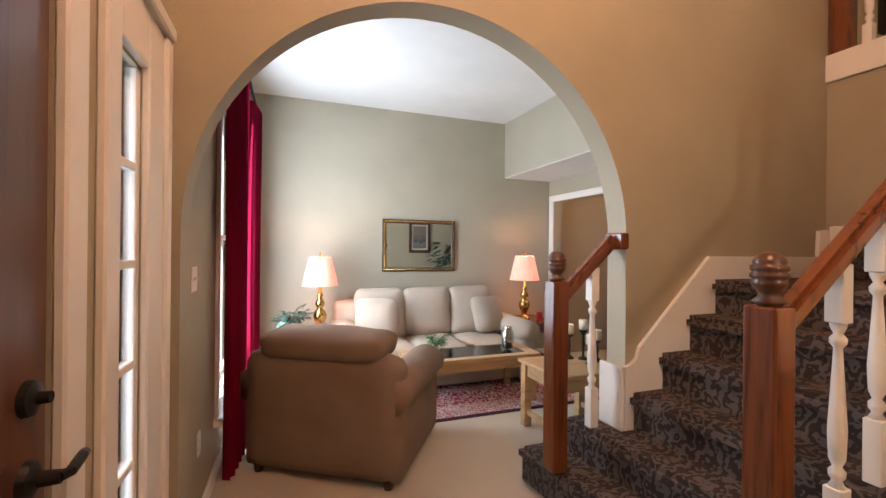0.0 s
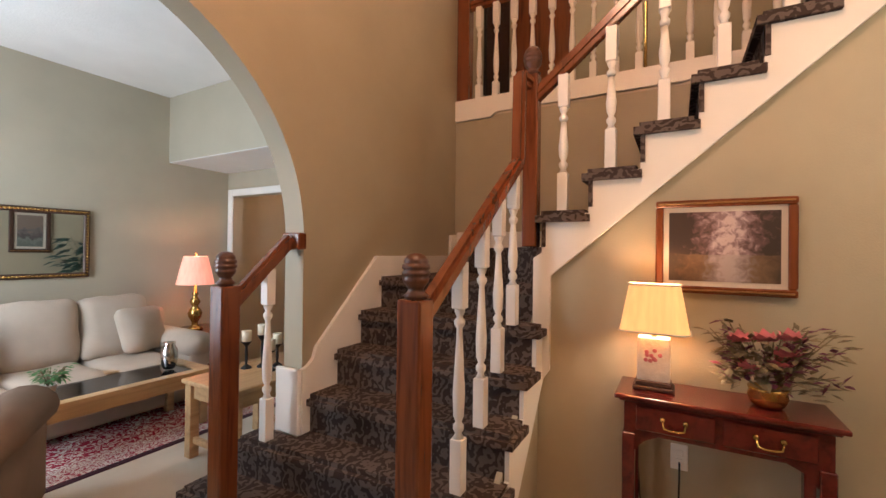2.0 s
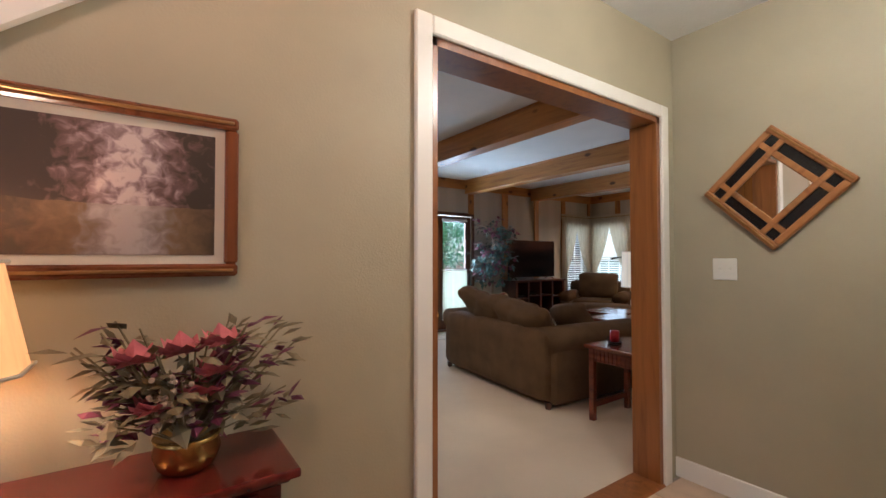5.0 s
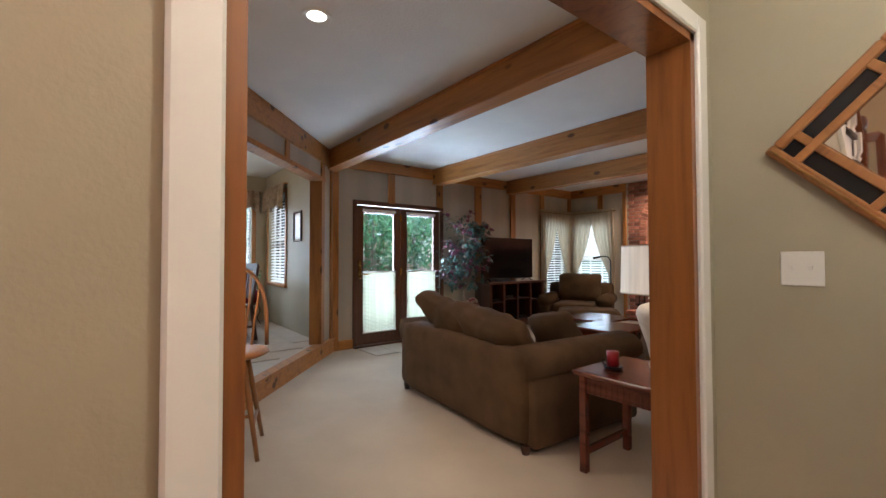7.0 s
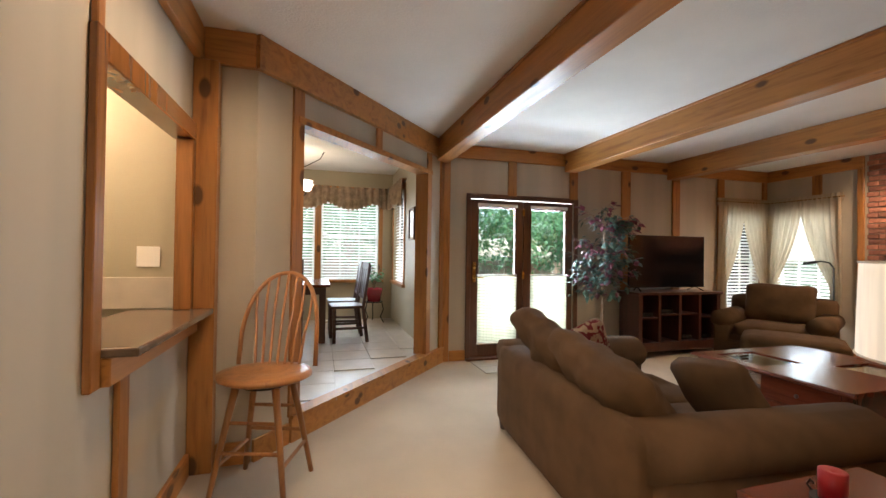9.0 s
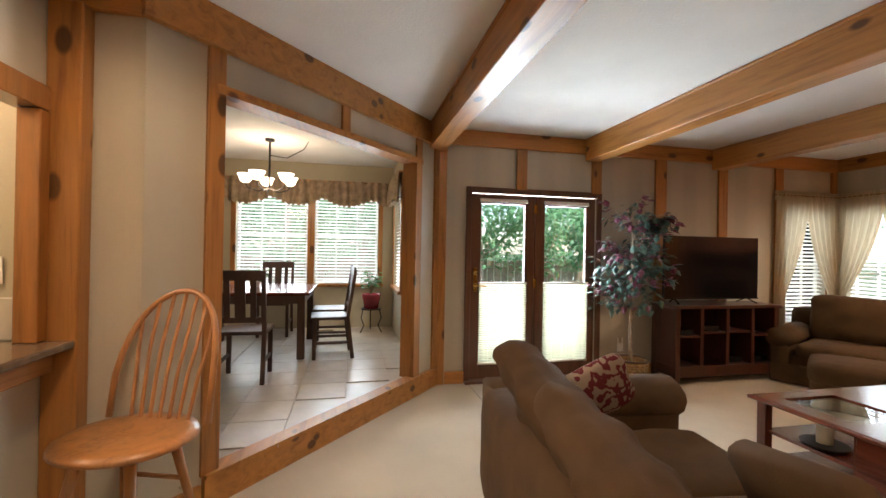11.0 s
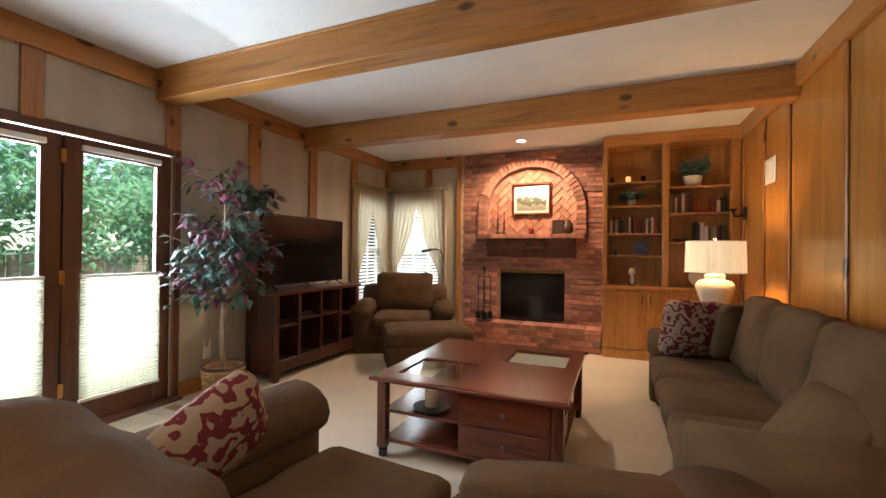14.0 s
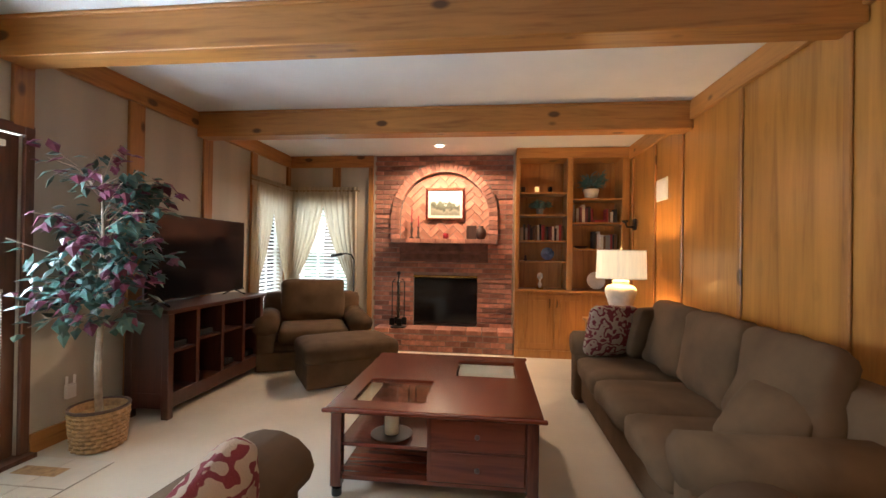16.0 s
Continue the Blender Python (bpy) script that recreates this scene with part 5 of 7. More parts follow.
def books(x0, x1, z, hmax=0.2):
    x = x0
    while x < x1:
        w, h = random.uniform(0.018, 0.042), random.uniform(hmax * 0.72, hmax)
        bm = bm_new()
        box(bm, x, x + w - 0.002, -8.48 , -8.48 + random.uniform(0.13, 0.17), z + 0.001, z + h, 0.002)
        solo("book", bm, random.choice(BOOKS), "upright book on the bookcase shelf", "book", group="books on the shelves")
        x += w
books(3.15, 3.70, 1.52, 0.23)
books(2.78, 3.04, 1.76, 0.24)
books(2.48, 2.60, 1.76, 0.19)
books(2.47, 2.76, 1.42, 0.23)
solo("book", box(bm_new(), 2.60, 2.76, -8.5, -8.33, 1.761, 1.80, 0.003), BOOKS[1], "book lying flat on the shelf", "book", group="books on the shelves")
def pot(at, r, h, mat, label):
    return solo("plant_pot", lathe(bm_new(), [(r * 0.75, 0), (r, h * 0.9), (r * 1.02, h), (r * 0.9, h), (r * 0.85, h * 0.85), (0, h * 0.8)], 18), mat, label, "pot", True, at)
def bush(name, label, at, r, h, count, size, mat, width=0.35, spread=1.0, up=0.4, mats=None, parent_parts=None):
    t = thing(name, label, "plant", at)
    stems = bm_new()
    groups = {m.name: (m, bm_new()) for m in (mats or [mat])}
    keys = list(groups)
    for i in range(max(8, count // 6)):
        a = random.uniform(0, 2 * math.pi)
        q = random.uniform(0.3, 1.0)
        tip = Vector((math.cos(a) * r * q * spread, math.sin(a) * r * q * spread, h * random.uniform(0.45, 1.0)))
        tube(stems, [(0, 0, 0), tip * 0.5 + Vector((0, 0, h * 0.12)), tip], 0.0025, 4)
        for j in range(6):
            p = tip * random.uniform(0.55, 1.0) + Vector((random.uniform(-1, 1), random.uniform(-1, 1), random.uniform(-0.6, 0.6))) * r * 0.18
            d = Vector((math.cos(a + random.uniform(-1, 1)), math.sin(a + random.uniform(-1, 1)), random.uniform(-0.5, up)))
            leaf(groups[random.choice(keys)][1], p, d, size * random.uniform(0.7, 1.2), width)
    part("stems", stems, LEAF_D, t)
    for m, bm in groups.values():
        part("foliage", bm, m, t)
    return t
pot((2.80, -8.36, 2.07), 0.10, 0.13, CERAMIC, "small cream pot on the shelf")
bush("potted_grass", "spiky green plant in a cream pot on the shelf", (2.80, -8.36, 2.17), 0.14, 0.20, 200, 0.12, LEAF_GB, 0.12, 1.0, 1.0)
pot((3.46, -8.36, 1.86), 0.05, 0.09, CERAMIC, "small white pot on the shelf")
bush("trailing_ivy", "trailing ivy in a white pot on the shelf", (3.46, -8.30, 1.93), 0.14, 0.13, 200, 0.06, LEAF_G, 0.7, 1.0, -0.3)
# The middle cup wears the emissive shade cloth, so its amber glows unlit.
for x, m in ((3.33, BLACK), (3.50, OPAL), (3.68, DARKWOOD)):
    solo("small_candle_cup", lathe(bm_new(), [(0.026, 0), (0.03, 0.07), (0.027, 0.085), (0, 0.08)], 14), SHADE_W if m is OPAL else m, "small candle cup on the top shelf", "candle cup", True, (x, -8.36, 2.15))
solo("blue_plate", lathe(bm_new(), [(0.0, 0), (0.05, 0.004), (0.085, 0.02), (0.088, 0.02), (0.05, 0.0), (0, -0.004)], 22), BLUECHINA, "round blue and white plate standing on the shelf", "plate", True).matrix_world = pose(3.35, -8.40, 1.342, -75, 0, 0)
solo("china_plate", lathe(bm_new(), [(0.0, 0), (0.07, 0.004), (0.115, 0.02), (0.118, 0.02), (0.07, 0.0), (0, -0.004)], 22), CHINA, "white decorated plate on a stand", "plate", True).matrix_world = pose(2.72, -8.40, 0.998, -75, 0, 0)
clk = thing("anniversary_clock", "brass anniversary clock on the bookcase counter", "clock", (3.45, -8.33, 0.88))
part("base", lathe(bm_new(), [(0.045, 0), (0.045, 0.015), (0.01, 0.02)], 16), BRASS, clk)
part("body", lathe(bm_new(), [(0.012, 0.02), (0.03, 0.06), (0.012, 0.1), (0.02, 0.13)], 14), CHINA, clk, "", True)
part("dial", lathe(bm_new(), [(0.0, 0.12), (0.035, 0.14), (0.04, 0.17), (0.03, 0.205), (0.0, 0.22)], 16), CHINA, clk, "white dial", True)
solo("dark_dish", lathe(bm_new(), [(0.05, 0), (0.10, 0.035), (0.095, 0.035), (0.0, 0.008)], 18), DARKWOOD, "low dark dish on the shelf", "dish", True, (2.92, -8.36, 1.42))
solo("small_figurine", lathe(bm_new(), [(0.02, 0), (0.025, 0.01), (0.012, 0.04), (0.016, 0.06), (0.0, 0.08)], 10), DARKWOOD, "small carved figurine on the shelf", "figurine", True, (3.64, -8.36, 1.25))

# ---------------------------------------------------------------- doors and windows
fd = tagged(thing("french_door", "dark stained french door pair with cellular shades", "door", (0, 0, 0)), kind="structure")
fd.name = "door_1"
for a in ((-3.50, -3.44, 0, 2.115), (-5.06, -5.0, 0, 2.115), (-5.0, -3.50, 2.05, 2.115)):
    part("casing", box(bm_new(), 7.04, 7.069, a[0], a[1], a[2], a[3], 0.005), DOORWOOD, fd)
part("threshold", box(bm_new(), 6.98, 7.2, -5.06, -3.44, 0.0, 0.03, 0.004), DOORWOOD, fd)
for y1, y0 in ((-3.505, -4.245), (-4.255, -4.995)):
    leafp = part("door_leaf", box(bm_new(), 7.08, 7.125, y1 - 0.115, y1, 0.03, 2.045, 0.004), DOORWOOD, fd)
    part("stile", box(bm_new(), 7.08, 7.125, y0, y0 + 0.115, 0.03, 2.045, 0.004), DOORWOOD, leafp)
    part("rail", box(bm_new(), 7.08, 7.125, y0 + 0.115, y1 - 0.115, 1.94, 2.045, 0.004), DOORWOOD, leafp)
    part("rail", box(bm_new(), 7.08, 7.125, y0 + 0.115, y1 - 0.115, 0.03, 0.19, 0.004), DOORWOOD, leafp)
    g = part("pane", box(bm_new(), 7.10, 7.104, y0 + 0.115, y1 - 0.115, 0.19, 1.94), GLASS, leafp, "clear glass")
    g.visible_shadow = False
    sh = thing("cellular_shade", "pale cellular shade drawn over the lower door glass", "window shade", (7.062, (y0 + y1) / 2, 0.0), group="door shades")
    w = 0.275
    bm = bm_new()
    rows = [[bm.verts.new((-0.010 if i % 2 else 0.004, y, 0.21 + 0.00975 * i)) for y in (-w, w)] for i in range(89)]
    for a, b in zip(rows, rows[1:]):
        bm.faces.new((a[0], a[1], b[1], b[0]))
    part("cloth", bm, CELLSHADE, sh)
    part("headrail", box(bm_new(), -0.014, 0.012, -w, w, 1.955, 1.995, 0.004), WHITEPL, sh)
    part("top_rail", box(bm_new(), -0.015, 0.01, -w, w, 1.065, 1.085, 0.003), WHITEPL, sh)
    part("bottom_rail", box(bm_new(), -0.015, 0.01, -w, w, 0.19, 0.21, 0.003), WHITEPL, sh)
for z in (1.05, 1.18):
    part("lock", lathe(bm_new(), [(0.028, 0), (0.028, 0.008), (0.012, 0.02), (0, 0.022)], 14), BRASS, fd).matrix_world = pose(7.08, -3.56, z, 0, -90, 0)
part("astragal", box(bm_new(), 7.126, 7.142, -4.28, -4.22, 0.03, 2.045, 0.003), DOORWOOD, fd)
part("lever", tube(bm_new(), [(7.07, -3.56, 1.05), (7.03, -3.56, 1.05), (7.025, -3.62, 1.045), (7.03, -3.67, 1.04)], 0.009), BRASS, fd, "brass lever handle")
part("lock_plate", box(bm_new(), 7.068, 7.079, -3.585, -3.535, 0.98, 1.24, 0.004), BRASS, fd)
for z in (1.02, 1.85, 0.25):
    part("hinge", box(bm_new(), 7.07, 7.079, -4.27, -4.235, z, z + 0.10, 0.003), BRASS, fd)


def window(name, label, at, rz, w, z0, z1, trim, blinds=True, slat_step=0.05, blind_from=None, bars=True):
    """Local: room side towards -y, x across, wall face at y=0."""
    t = tagged(thing(name, label, "window", (*at, 0), rz), kind="structure")
    hw = w / 2
    for a in ((-hw - 0.07, -hw, z0 - 0.02, z1 + 0.07), (hw, hw + 0.07, z0 - 0.02, z1 + 0.07), (-hw, hw, z1, z1 + 0.07)):
        part("casing", box(bm_new(), a[0], a[1], -0.02, -0.001, a[2], a[3], 0.004), trim, t)
    part("sill", box(bm_new(), -hw - 0.09, hw + 0.09, -0.05, 0.10, z0 - 0.05, z0 - 0.02 + 0.02, 0.006), trim, t)
    for a in ((-hw, -hw + 0.04, z0, z1), (hw - 0.04, hw, z0, z1), (-hw + 0.04, hw - 0.04, z0, z0 + 0.04), (-hw + 0.04, hw - 0.04, z1 - 0.04, z1), (-hw + 0.04, hw - 0.04, (z0 + z1) / 2 - 0.02, (z0 + z1) / 2 + 0.02)):
        part("sash", box(bm_new(), a[0], a[1], 0.09, 0.125, a[2], a[3], 0.003), TRIM, t)
    if bars:
        for i in (1, 2):
            x = -hw + w * i / 3
            part("muntin", box(bm_new(), x - 0.008, x + 0.008, 0.095, 0.12, z0 + 0.04, z1 - 0.04), TRIM, t)
    g = part("pane", box(bm_new(), -hw + 0.03, hw - 0.03, 0.105, 0.109, z0 + 0.03, z1 - 0.03), GLASS, t, "clear glass")
    g.visible_shadow = False
    if blinds:
        b = thing("window_blind", "white slatted blind, slats open", "blind", (*at, 0), rz, "window blinds")
        top = blind_from or z1 - 0.03
        part("headrail", box(bm_new(), -hw + 0.005, hw - 0.005, 0.02, 0.07, top, top + 0.03), BLIND, b)
        bm = bm_new()
        me = finish(bar(bm, (-hw + 0.01, 0, 0), (hw - 0.01, 0, 0), 0.044, 0.003), "slat", BLIND)
        z = z0 + 0.02
        while z < top - 0.01:
            o = new("slat", me)
            o.parent = b
            o.matrix_basis = pose(0, 0.045, z, 34, 0, 0)
            z += slat_step
    return t
window("window_1", "living room front window between crimson curtains", (-0.55, 3.72), 90, 1.44, 0.36, 2.60, TRIM, False)
window("window_2", "corner window behind sheer curtains, blind lowered", (7.07, -8.01), -90, 0.78, 0.56, 2.09, PINE_Z)
window("window_3", "corner window behind sheer curtains, blind lowered", (6.525, -8.57), 180, 0.80, 0.56, 2.09, PINE_Z)
window("window_4", "wide dining window with pine casing and white blind", (9.5, -2.17), -90, 0.98, 0.87, 2.34, PINE_Z)
window("window_5", "wide dining window with pine casing and white blind", (9.5, -1.065), -90, 1.03, 0.87, 2.34, PINE_Z)
window("window_6", "dining side window with pine casing and white blind", (8.825, -2.90), 180, 0.95, 0.87, 2.34, PINE_Z)

# entry door and sidelight
ed = tagged(thing("door_2", "dark wooden entry door with black handle set", "door"), kind="structure")
part("door_leaf", box(bm_new(), -0.60, -0.552, 0.09, 1.05, HF, 2.10, 0.004), DOORWOOD, ed)
for a in ((0.22, 0.52, 0.25, 0.9), (0.62, 0.92, 0.25, 0.9), (0.22, 0.52, 1.05, 1.95), (0.62, 0.92, 1.05, 1.95)):
    part("raised_panel", box(bm_new(), -0.553, -0.544, a[0], a[1], a[2], a[3], 0.006), DOORWOOD, ed)
part("deadbolt", lathe(bm_new(), [(0.032, 0), (0.03, 0.012), (0.012, 0.018), (0.01, 0.035), (0, 0.035)], 16), BLACKIRON, ed).matrix_world = pose(-0.552, 0.985, 1.14, 0, 90, 0)
part("handle_rose", lathe(bm_new(), [(0.034, 0), (0.03, 0.012), (0.014, 0.02), (0.012, 0.05), (0, 0.05)], 16), BLACKIRON, ed).matrix_world = pose(-0.552, 0.985, 1.0, 0, 90, 0)
part("lever", tube(bm_new(), [(-0.505, 0.985, 1.0), (-0.495, 1.0, 1.0), (-0.497, 1.05, 1.005), (-0.503, 1.075, 1.0)], 0.010), BLACKIRON, ed)
for a in ((1.06, 1.15, HF, 2.16), (1.24, 1.33, HF, 2.10), (1.55, 1.70, HF, 2.10), (1.27, 1.78, 1.99, 2.10)):
    part("casing", box(bm_new(), -0.552, -0.527, a[0], a[1], a[2], a[3] if a[0] != 1.27 else 2.10, 0.006), TRIM, ed) if a[0] != 1.27 else part("casing", box(bm_new(), -0.5519, -0.5275, 1.331, 1.549, 1.93, 2.10, 0.004), TRIM, ed)
part("casing_cap", box(bm_new(), -0.552, -0.505, 1.22, 1.76, 2.10, 2.15, 0.006), TRIM, ed)
part("casing_edge", box(bm_new(), -0.552, -0.515, 1.70, 1.76, HF, 2.10, 0.008), TRIM, ed)
for z in (0.45, 0.77, 1.06, 1.35, 1.63):
    part("muntin", box(bm_new(), -0.575, -0.552, 1.33, 1.55, z - 0.012, z + 0.012, 0.003), TRIM, ed)
for a in ((1.33, 1.36), (1.52, 1.55)):
    part("sash", box(bm_new(), -0.58, -0.5505, a[0], a[1], 0.12, 1.92, 0.004), TRIM, ed)
g = part("sidelight_pane", box(bm_new(), -0.566, -0.562, 1.36, 1.52, 0.12, 1.92), GLASS, ed)
g.visible_shadow = False

# six panel closet door beside the pass-through
sd = tagged(thing("door_3", "brown six-panel wooden door with brass hinges", "door"), kind="structure")
part("door_leaf", box(bm_new(), 2.425, 3.115, -0.918, -0.878, 0.01, 2.045, 0.003), SIXPANEL, sd)
for x0, x1 in ((2.51, 2.73), (2.80, 3.02)):
    for z0, z1 in ((0.2, 0.85), (1.02, 1.6), (1.7, 1.95)):
        part("raised_panel", box(bm_new(), x0, x1, -0.926, -0.917, z0, z1, 0.007), SIXPANEL, sd)
for a in ((2.35, 2.42, 0, 2.12), (3.12, 3.195, 0, 2.12), (2.42, 3.12, 2.05, 2.12)):
    part("casing", box(bm_new(), a[0], a[1], -0.945, -0.921, a[2], a[3], 0.006), SIXPANEL, sd)
for z in (0.3, 1.75):
    part("hinge", box(bm_new(), 3.105, 3.125, -0.952, -0.93, z, z + 0.1, 0.003), BLACKIRON, sd)
part("coat_hook", tube(bm_new(), [(3.07, -0.92, 1.86), (3.07, -0.97, 1.87), (3.12, -0.98, 1.88)], 0.006), BRASS, sd)

# pass-through
for a in ((3.70, 3.768, 0.86, 2.10, -0.922), (4.80, 4.862, 0.996, 1.992, -0.86), (3.775, 4.862, 1.995, 2.10, -0.83)):
    beam("pass_through_casing", box(bm_new(), a[0], a[1], -0.95, a[4], a[2], a[3], 0.004), SIXPANEL, "brown wooden pass-through casing")
beam("pass_through_apron", box(bm_new(), 3.775, 4.862, -0.975, -0.922, 0.86, 0.96, 0.004), PINE_X, "pine board under the counter")
beam("pass_through_post", box(bm_new(), 3.93, 4.02, -0.944, -0.9215, 0.14, 0.86, 0.004), PINE_Z, "narrow pine post under the counter")
beam("pass_through_batten", box(bm_new(), 3.71, 3.76, -0.944, -0.9215, 2.10, 2.50, 0.004), PINE_Z, "narrow pine batten above the pass-through")
beam("baseboard", box(bm_new(), 4.937, 4.959, -1.262, -1.062, 0, .14, 0.003), PINE_Y, "pine baseboard")
solo("counter_ledge", box(bm_new(), 3.775, 4.862, -1.06, -0.62, 0.961, 0.995, 0.008, 2), STONE, "brown laminate counter of the pass-through", "counter")
solo("backsplash", box(bm_new(), 4.888, 4.903, -0.86, 0.5, 0.997, 1.18, 0.003), TILE, "beige tile backsplash behind the counter", "backsplash")
o = thing("wall_outlet", "ivory double outlet above the counter", "outlet", (4.903, -0.70, 1.30), -90)
part("plate", box(bm_new(), -0.06, 0.06, -0.008, 0, -0.06, 0.06, 0.003), WHITEPL, o)

# ---------------------------------------------------------------- curtains
def curtain(name, label, at, rz, w_top, w_bot, z0, z1, mat, folds=7, depth=0.035, shift=0.0, pinch=None):
    """Hanging cloth with soft vertical folds; gathers sideways towards the bottom by shift."""
    n, rows = folds * 8, 24
    bm = bm_new()
    grid = []
    for j in range(rows + 1):
        f = j / rows
        z = z1 + (z0 - z1) * f
        k = f if pinch is None else min(1.0, (f / pinch)) ** 1.7
        w = w_top + (w_bot - w_top) * k
        cx = shift * k
        grid.append([bm.verts.new((cx + (i / n - 0.5) * w, depth * math.sin(2 * math.pi * folds * i / n + 0.5 * math.sin(3 * f)) * (0.6 + 0.4 * math.sin(i * 0.7)) , z)) for i in range(n + 1)])
    for a, b in zip(grid, grid[1:]):
        for i in range(n):
            bm.faces.new((a[i], a[i + 1], b[i + 1], b[i]))
    t = thing(name, label, "curtain", at, rz)
    part("cloth", bm, mat, t, "", True)
    return t
curtain("curtain", "floor-length crimson curtain gathered at the window side", (-0.44, 3.02, 0), 90, 0.42, 0.42, 0.03, 2.72, CRIMSON, 5, 0.05)
curtain("curtain", "floor-length crimson curtain glowing with daylight", (-0.44, 4.40, 0), 90, 0.40, 0.40, 0.03, 2.72, CRIMSON, 5, 0.05)
rod = thing("curtain_rod", "black iron curtain rod with finials", "curtain rod", (-0.44, 3.7, 2.74))
part("rod", tube(bm_new(), [(0, -0.95, 0), (0, 0.95, 0)], 0.012), BLACKIRON, rod)
for y in (-0.97, 0.97):
    part("finial", ball(bm_new(), (0, y, 0), 0.026), BLACKIRON, rod, "", True)
for y in (-0.8, 0.8):
    part("bracket", bar(bm_new(), (0, y, 0), (-0.108, y, 0), 0.02, 0.02), BLACKIRON, rod)
for at, rz in (((7.0, -8.01, 0), -90), ((6.52, -8.50, 0), 180)):
    for sgn in (-1, 1):
        q = pose(0, 0, 0, 0, 0, rz) @ Vector((sgn * 0.24, 0, 0))
        curtain("sheer_curtain", "ivory sheer curtain tied back to the side", (at[0] + q.x, at[1] + q.y, 0), rz, 0.52, 0.14, 0.45, 2.20, SHEER, 6, 0.028, sgn * 0.20, 0.72)
    curtain("sheer_header", "ruffled ivory curtain heading", at, rz, 1.06, 1.06, 2.14, 2.26, SHEER, 18, 0.022)
    rd = tube(bm_new(), [pose(*at, 0, 0, rz) @ Vector((-0.54, 0, 2.205)), pose(*at, 0, 0, rz) @ Vector((0.54, 0, 2.205))], 0.008)
    solo("sheer_rod", rd, BRASS, "thin brass rod of the sheer curtains", "curtain rod")
def valance(at, rz, w):
    t = thing("valance", "scalloped taupe striped window valance", "valance", at, rz, "dining valances")
    n = int(w * 44)
    bm = bm_new()
    a, b, c = [], [], []
    for i in range(n + 1):
        u = i / n
        x = (u - 0.5) * w
        y = -0.06 + 0.028 * math.sin(i * 1.15) + 0.012 * math.sin(i * 0.47)
        drop = 0.28 + 0.12 * abs(math.sin(u * w * 4.2)) + 0.02 * math.sin(i * 1.9)
        a.append(bm.verts.new((x, y * 0.7 - 0.03, 0)))
        b.append(bm.verts.new((x, y * 1.2 - 0.02, -drop * 0.5)))
        c.append(bm.verts.new((x, y * 1.5, -drop)))
    for p, q in ((a, b), (b, c)):
        for i in range(n):
            bm.faces.new((p[i], p[i + 1], q[i + 1], q[i]))
    part("cloth", bm, VALANCE, t, "", True)
    part("board", box(bm_new(), -w / 2, w / 2, -0.06, -0.002, -0.02, 0.0), PINE_X, t)
valance((9.5, -1.55, 2.47), -90, 2.5)
valance((8.83, -2.90, 2.47), 180, 1.15)

# ---------------------------------------------------------------- lamps
def drum_lamp(at, shade_mat, label):
    t = thing("table_lamp", label, "lamp", at)
    part("base", lathe(bm_new(), [(0.08, 0), (0.085, 0.02), (0.076, 0.05), (0.098, 0.15), (0.138, 0.27), (0.152, 0.32), (0.15, 0.345), (0.13, 0.375), (0.078, 0.395), (0.074, 0.41), (0.085, 0.42), (0.066, 0.44), (0.03, 0.455), (0.012, 0.50), (0, 0.50)], 32), CERAMIC, t, "textured white ceramic base", True)
    bm = bm_new()
    lathe(bm, [(0.238, 0.452), (0.230, 0.738)], 40)
    bmesh.ops.delete(bm, geom=[f for f in bm.faces if len(f.verts) > 4], context='FACES_ONLY')
    part("shade", bm, shade_mat, t, "", True)
    for r_, z_ in ((0.239, 0.455), (0.231, 0.735)):
        part("shade_band", tube(bm_new(), [(r_ * math.cos(math.pi * k / 20), r_ * math.sin(math.pi * k / 20), z_) for k in range(41)], 0.004, 5), LINER, t)
    part("finial", lathe(bm_new(), [(0.006, 0.68), (0.006, 0.745), (0.016, 0.753), (0.0, 0.78)], 10), CERAMIC, t)
    return t
drum_lamp((2.80, -7.06, 0.66), SHADE_D, "white ceramic table lamp with lit linen drum shade")
drum_lamp((2.74, -3.40, 0.60), SHADE_OFF, "white ceramic table lamp with drum shade on the end table")
def brass_lamp(at):
    t = thing("table_lamp", "turned brass table lamp with pleated peach shade, lit", "lamp", at, 0, "living room lamps")
    part("base", lathe(bm_new(), [(0.075, 0), (0.078, 0.015), (0.05, 0.03), (0.03, 0.05), (0.03, 0.08), (0.06, 0.13), (0.068, 0.17), (0.055, 0.21), (0.025, 0.24), (0.04, 0.26), (0.05, 0.29), (0.035, 0.32), (0.02, 0.35), (0.035, 0.37), (0.018, 0.39), (0.01, 0.5), (0, 0.5)], 24), BRASS, t, "polished brass base", True)
    bm = bm_new()
    lathe(bm, [(0.175, 0.47), (0.16, 0.55), (0.11, 0.76)], 40)
    bmesh.ops.delete(bm, geom=[f for f in bm.faces if len(f.verts) > 4], context='FACES_ONLY')
    part("shade", bm, SHADE_P, t, "", True)
    part("finial", lathe(bm_new(), [(0.005, 0.7), (0.006, 0.77), (0.012, 0.785), (0, 0.81)], 10), BRASS, t)
brass_lamp((0.17, 4.50, 0.55))
brass_lamp((2.55, 4.50, 0.57))
hl = thing("table_lamp", "square floral porcelain lamp with lit cream shade", "lamp", (2.04, 0.21, HF + 0.795), 0)
part("plinth", box(box(bm_new(), -0.05, 0.05, -0.08, 0.08, 0.0, 0.018, 0.004), -0.042, 0.042, -0.07, 0.07, 0.018, 0.04, 0.004), DARKWOOD, hl, "dark carved plinth")
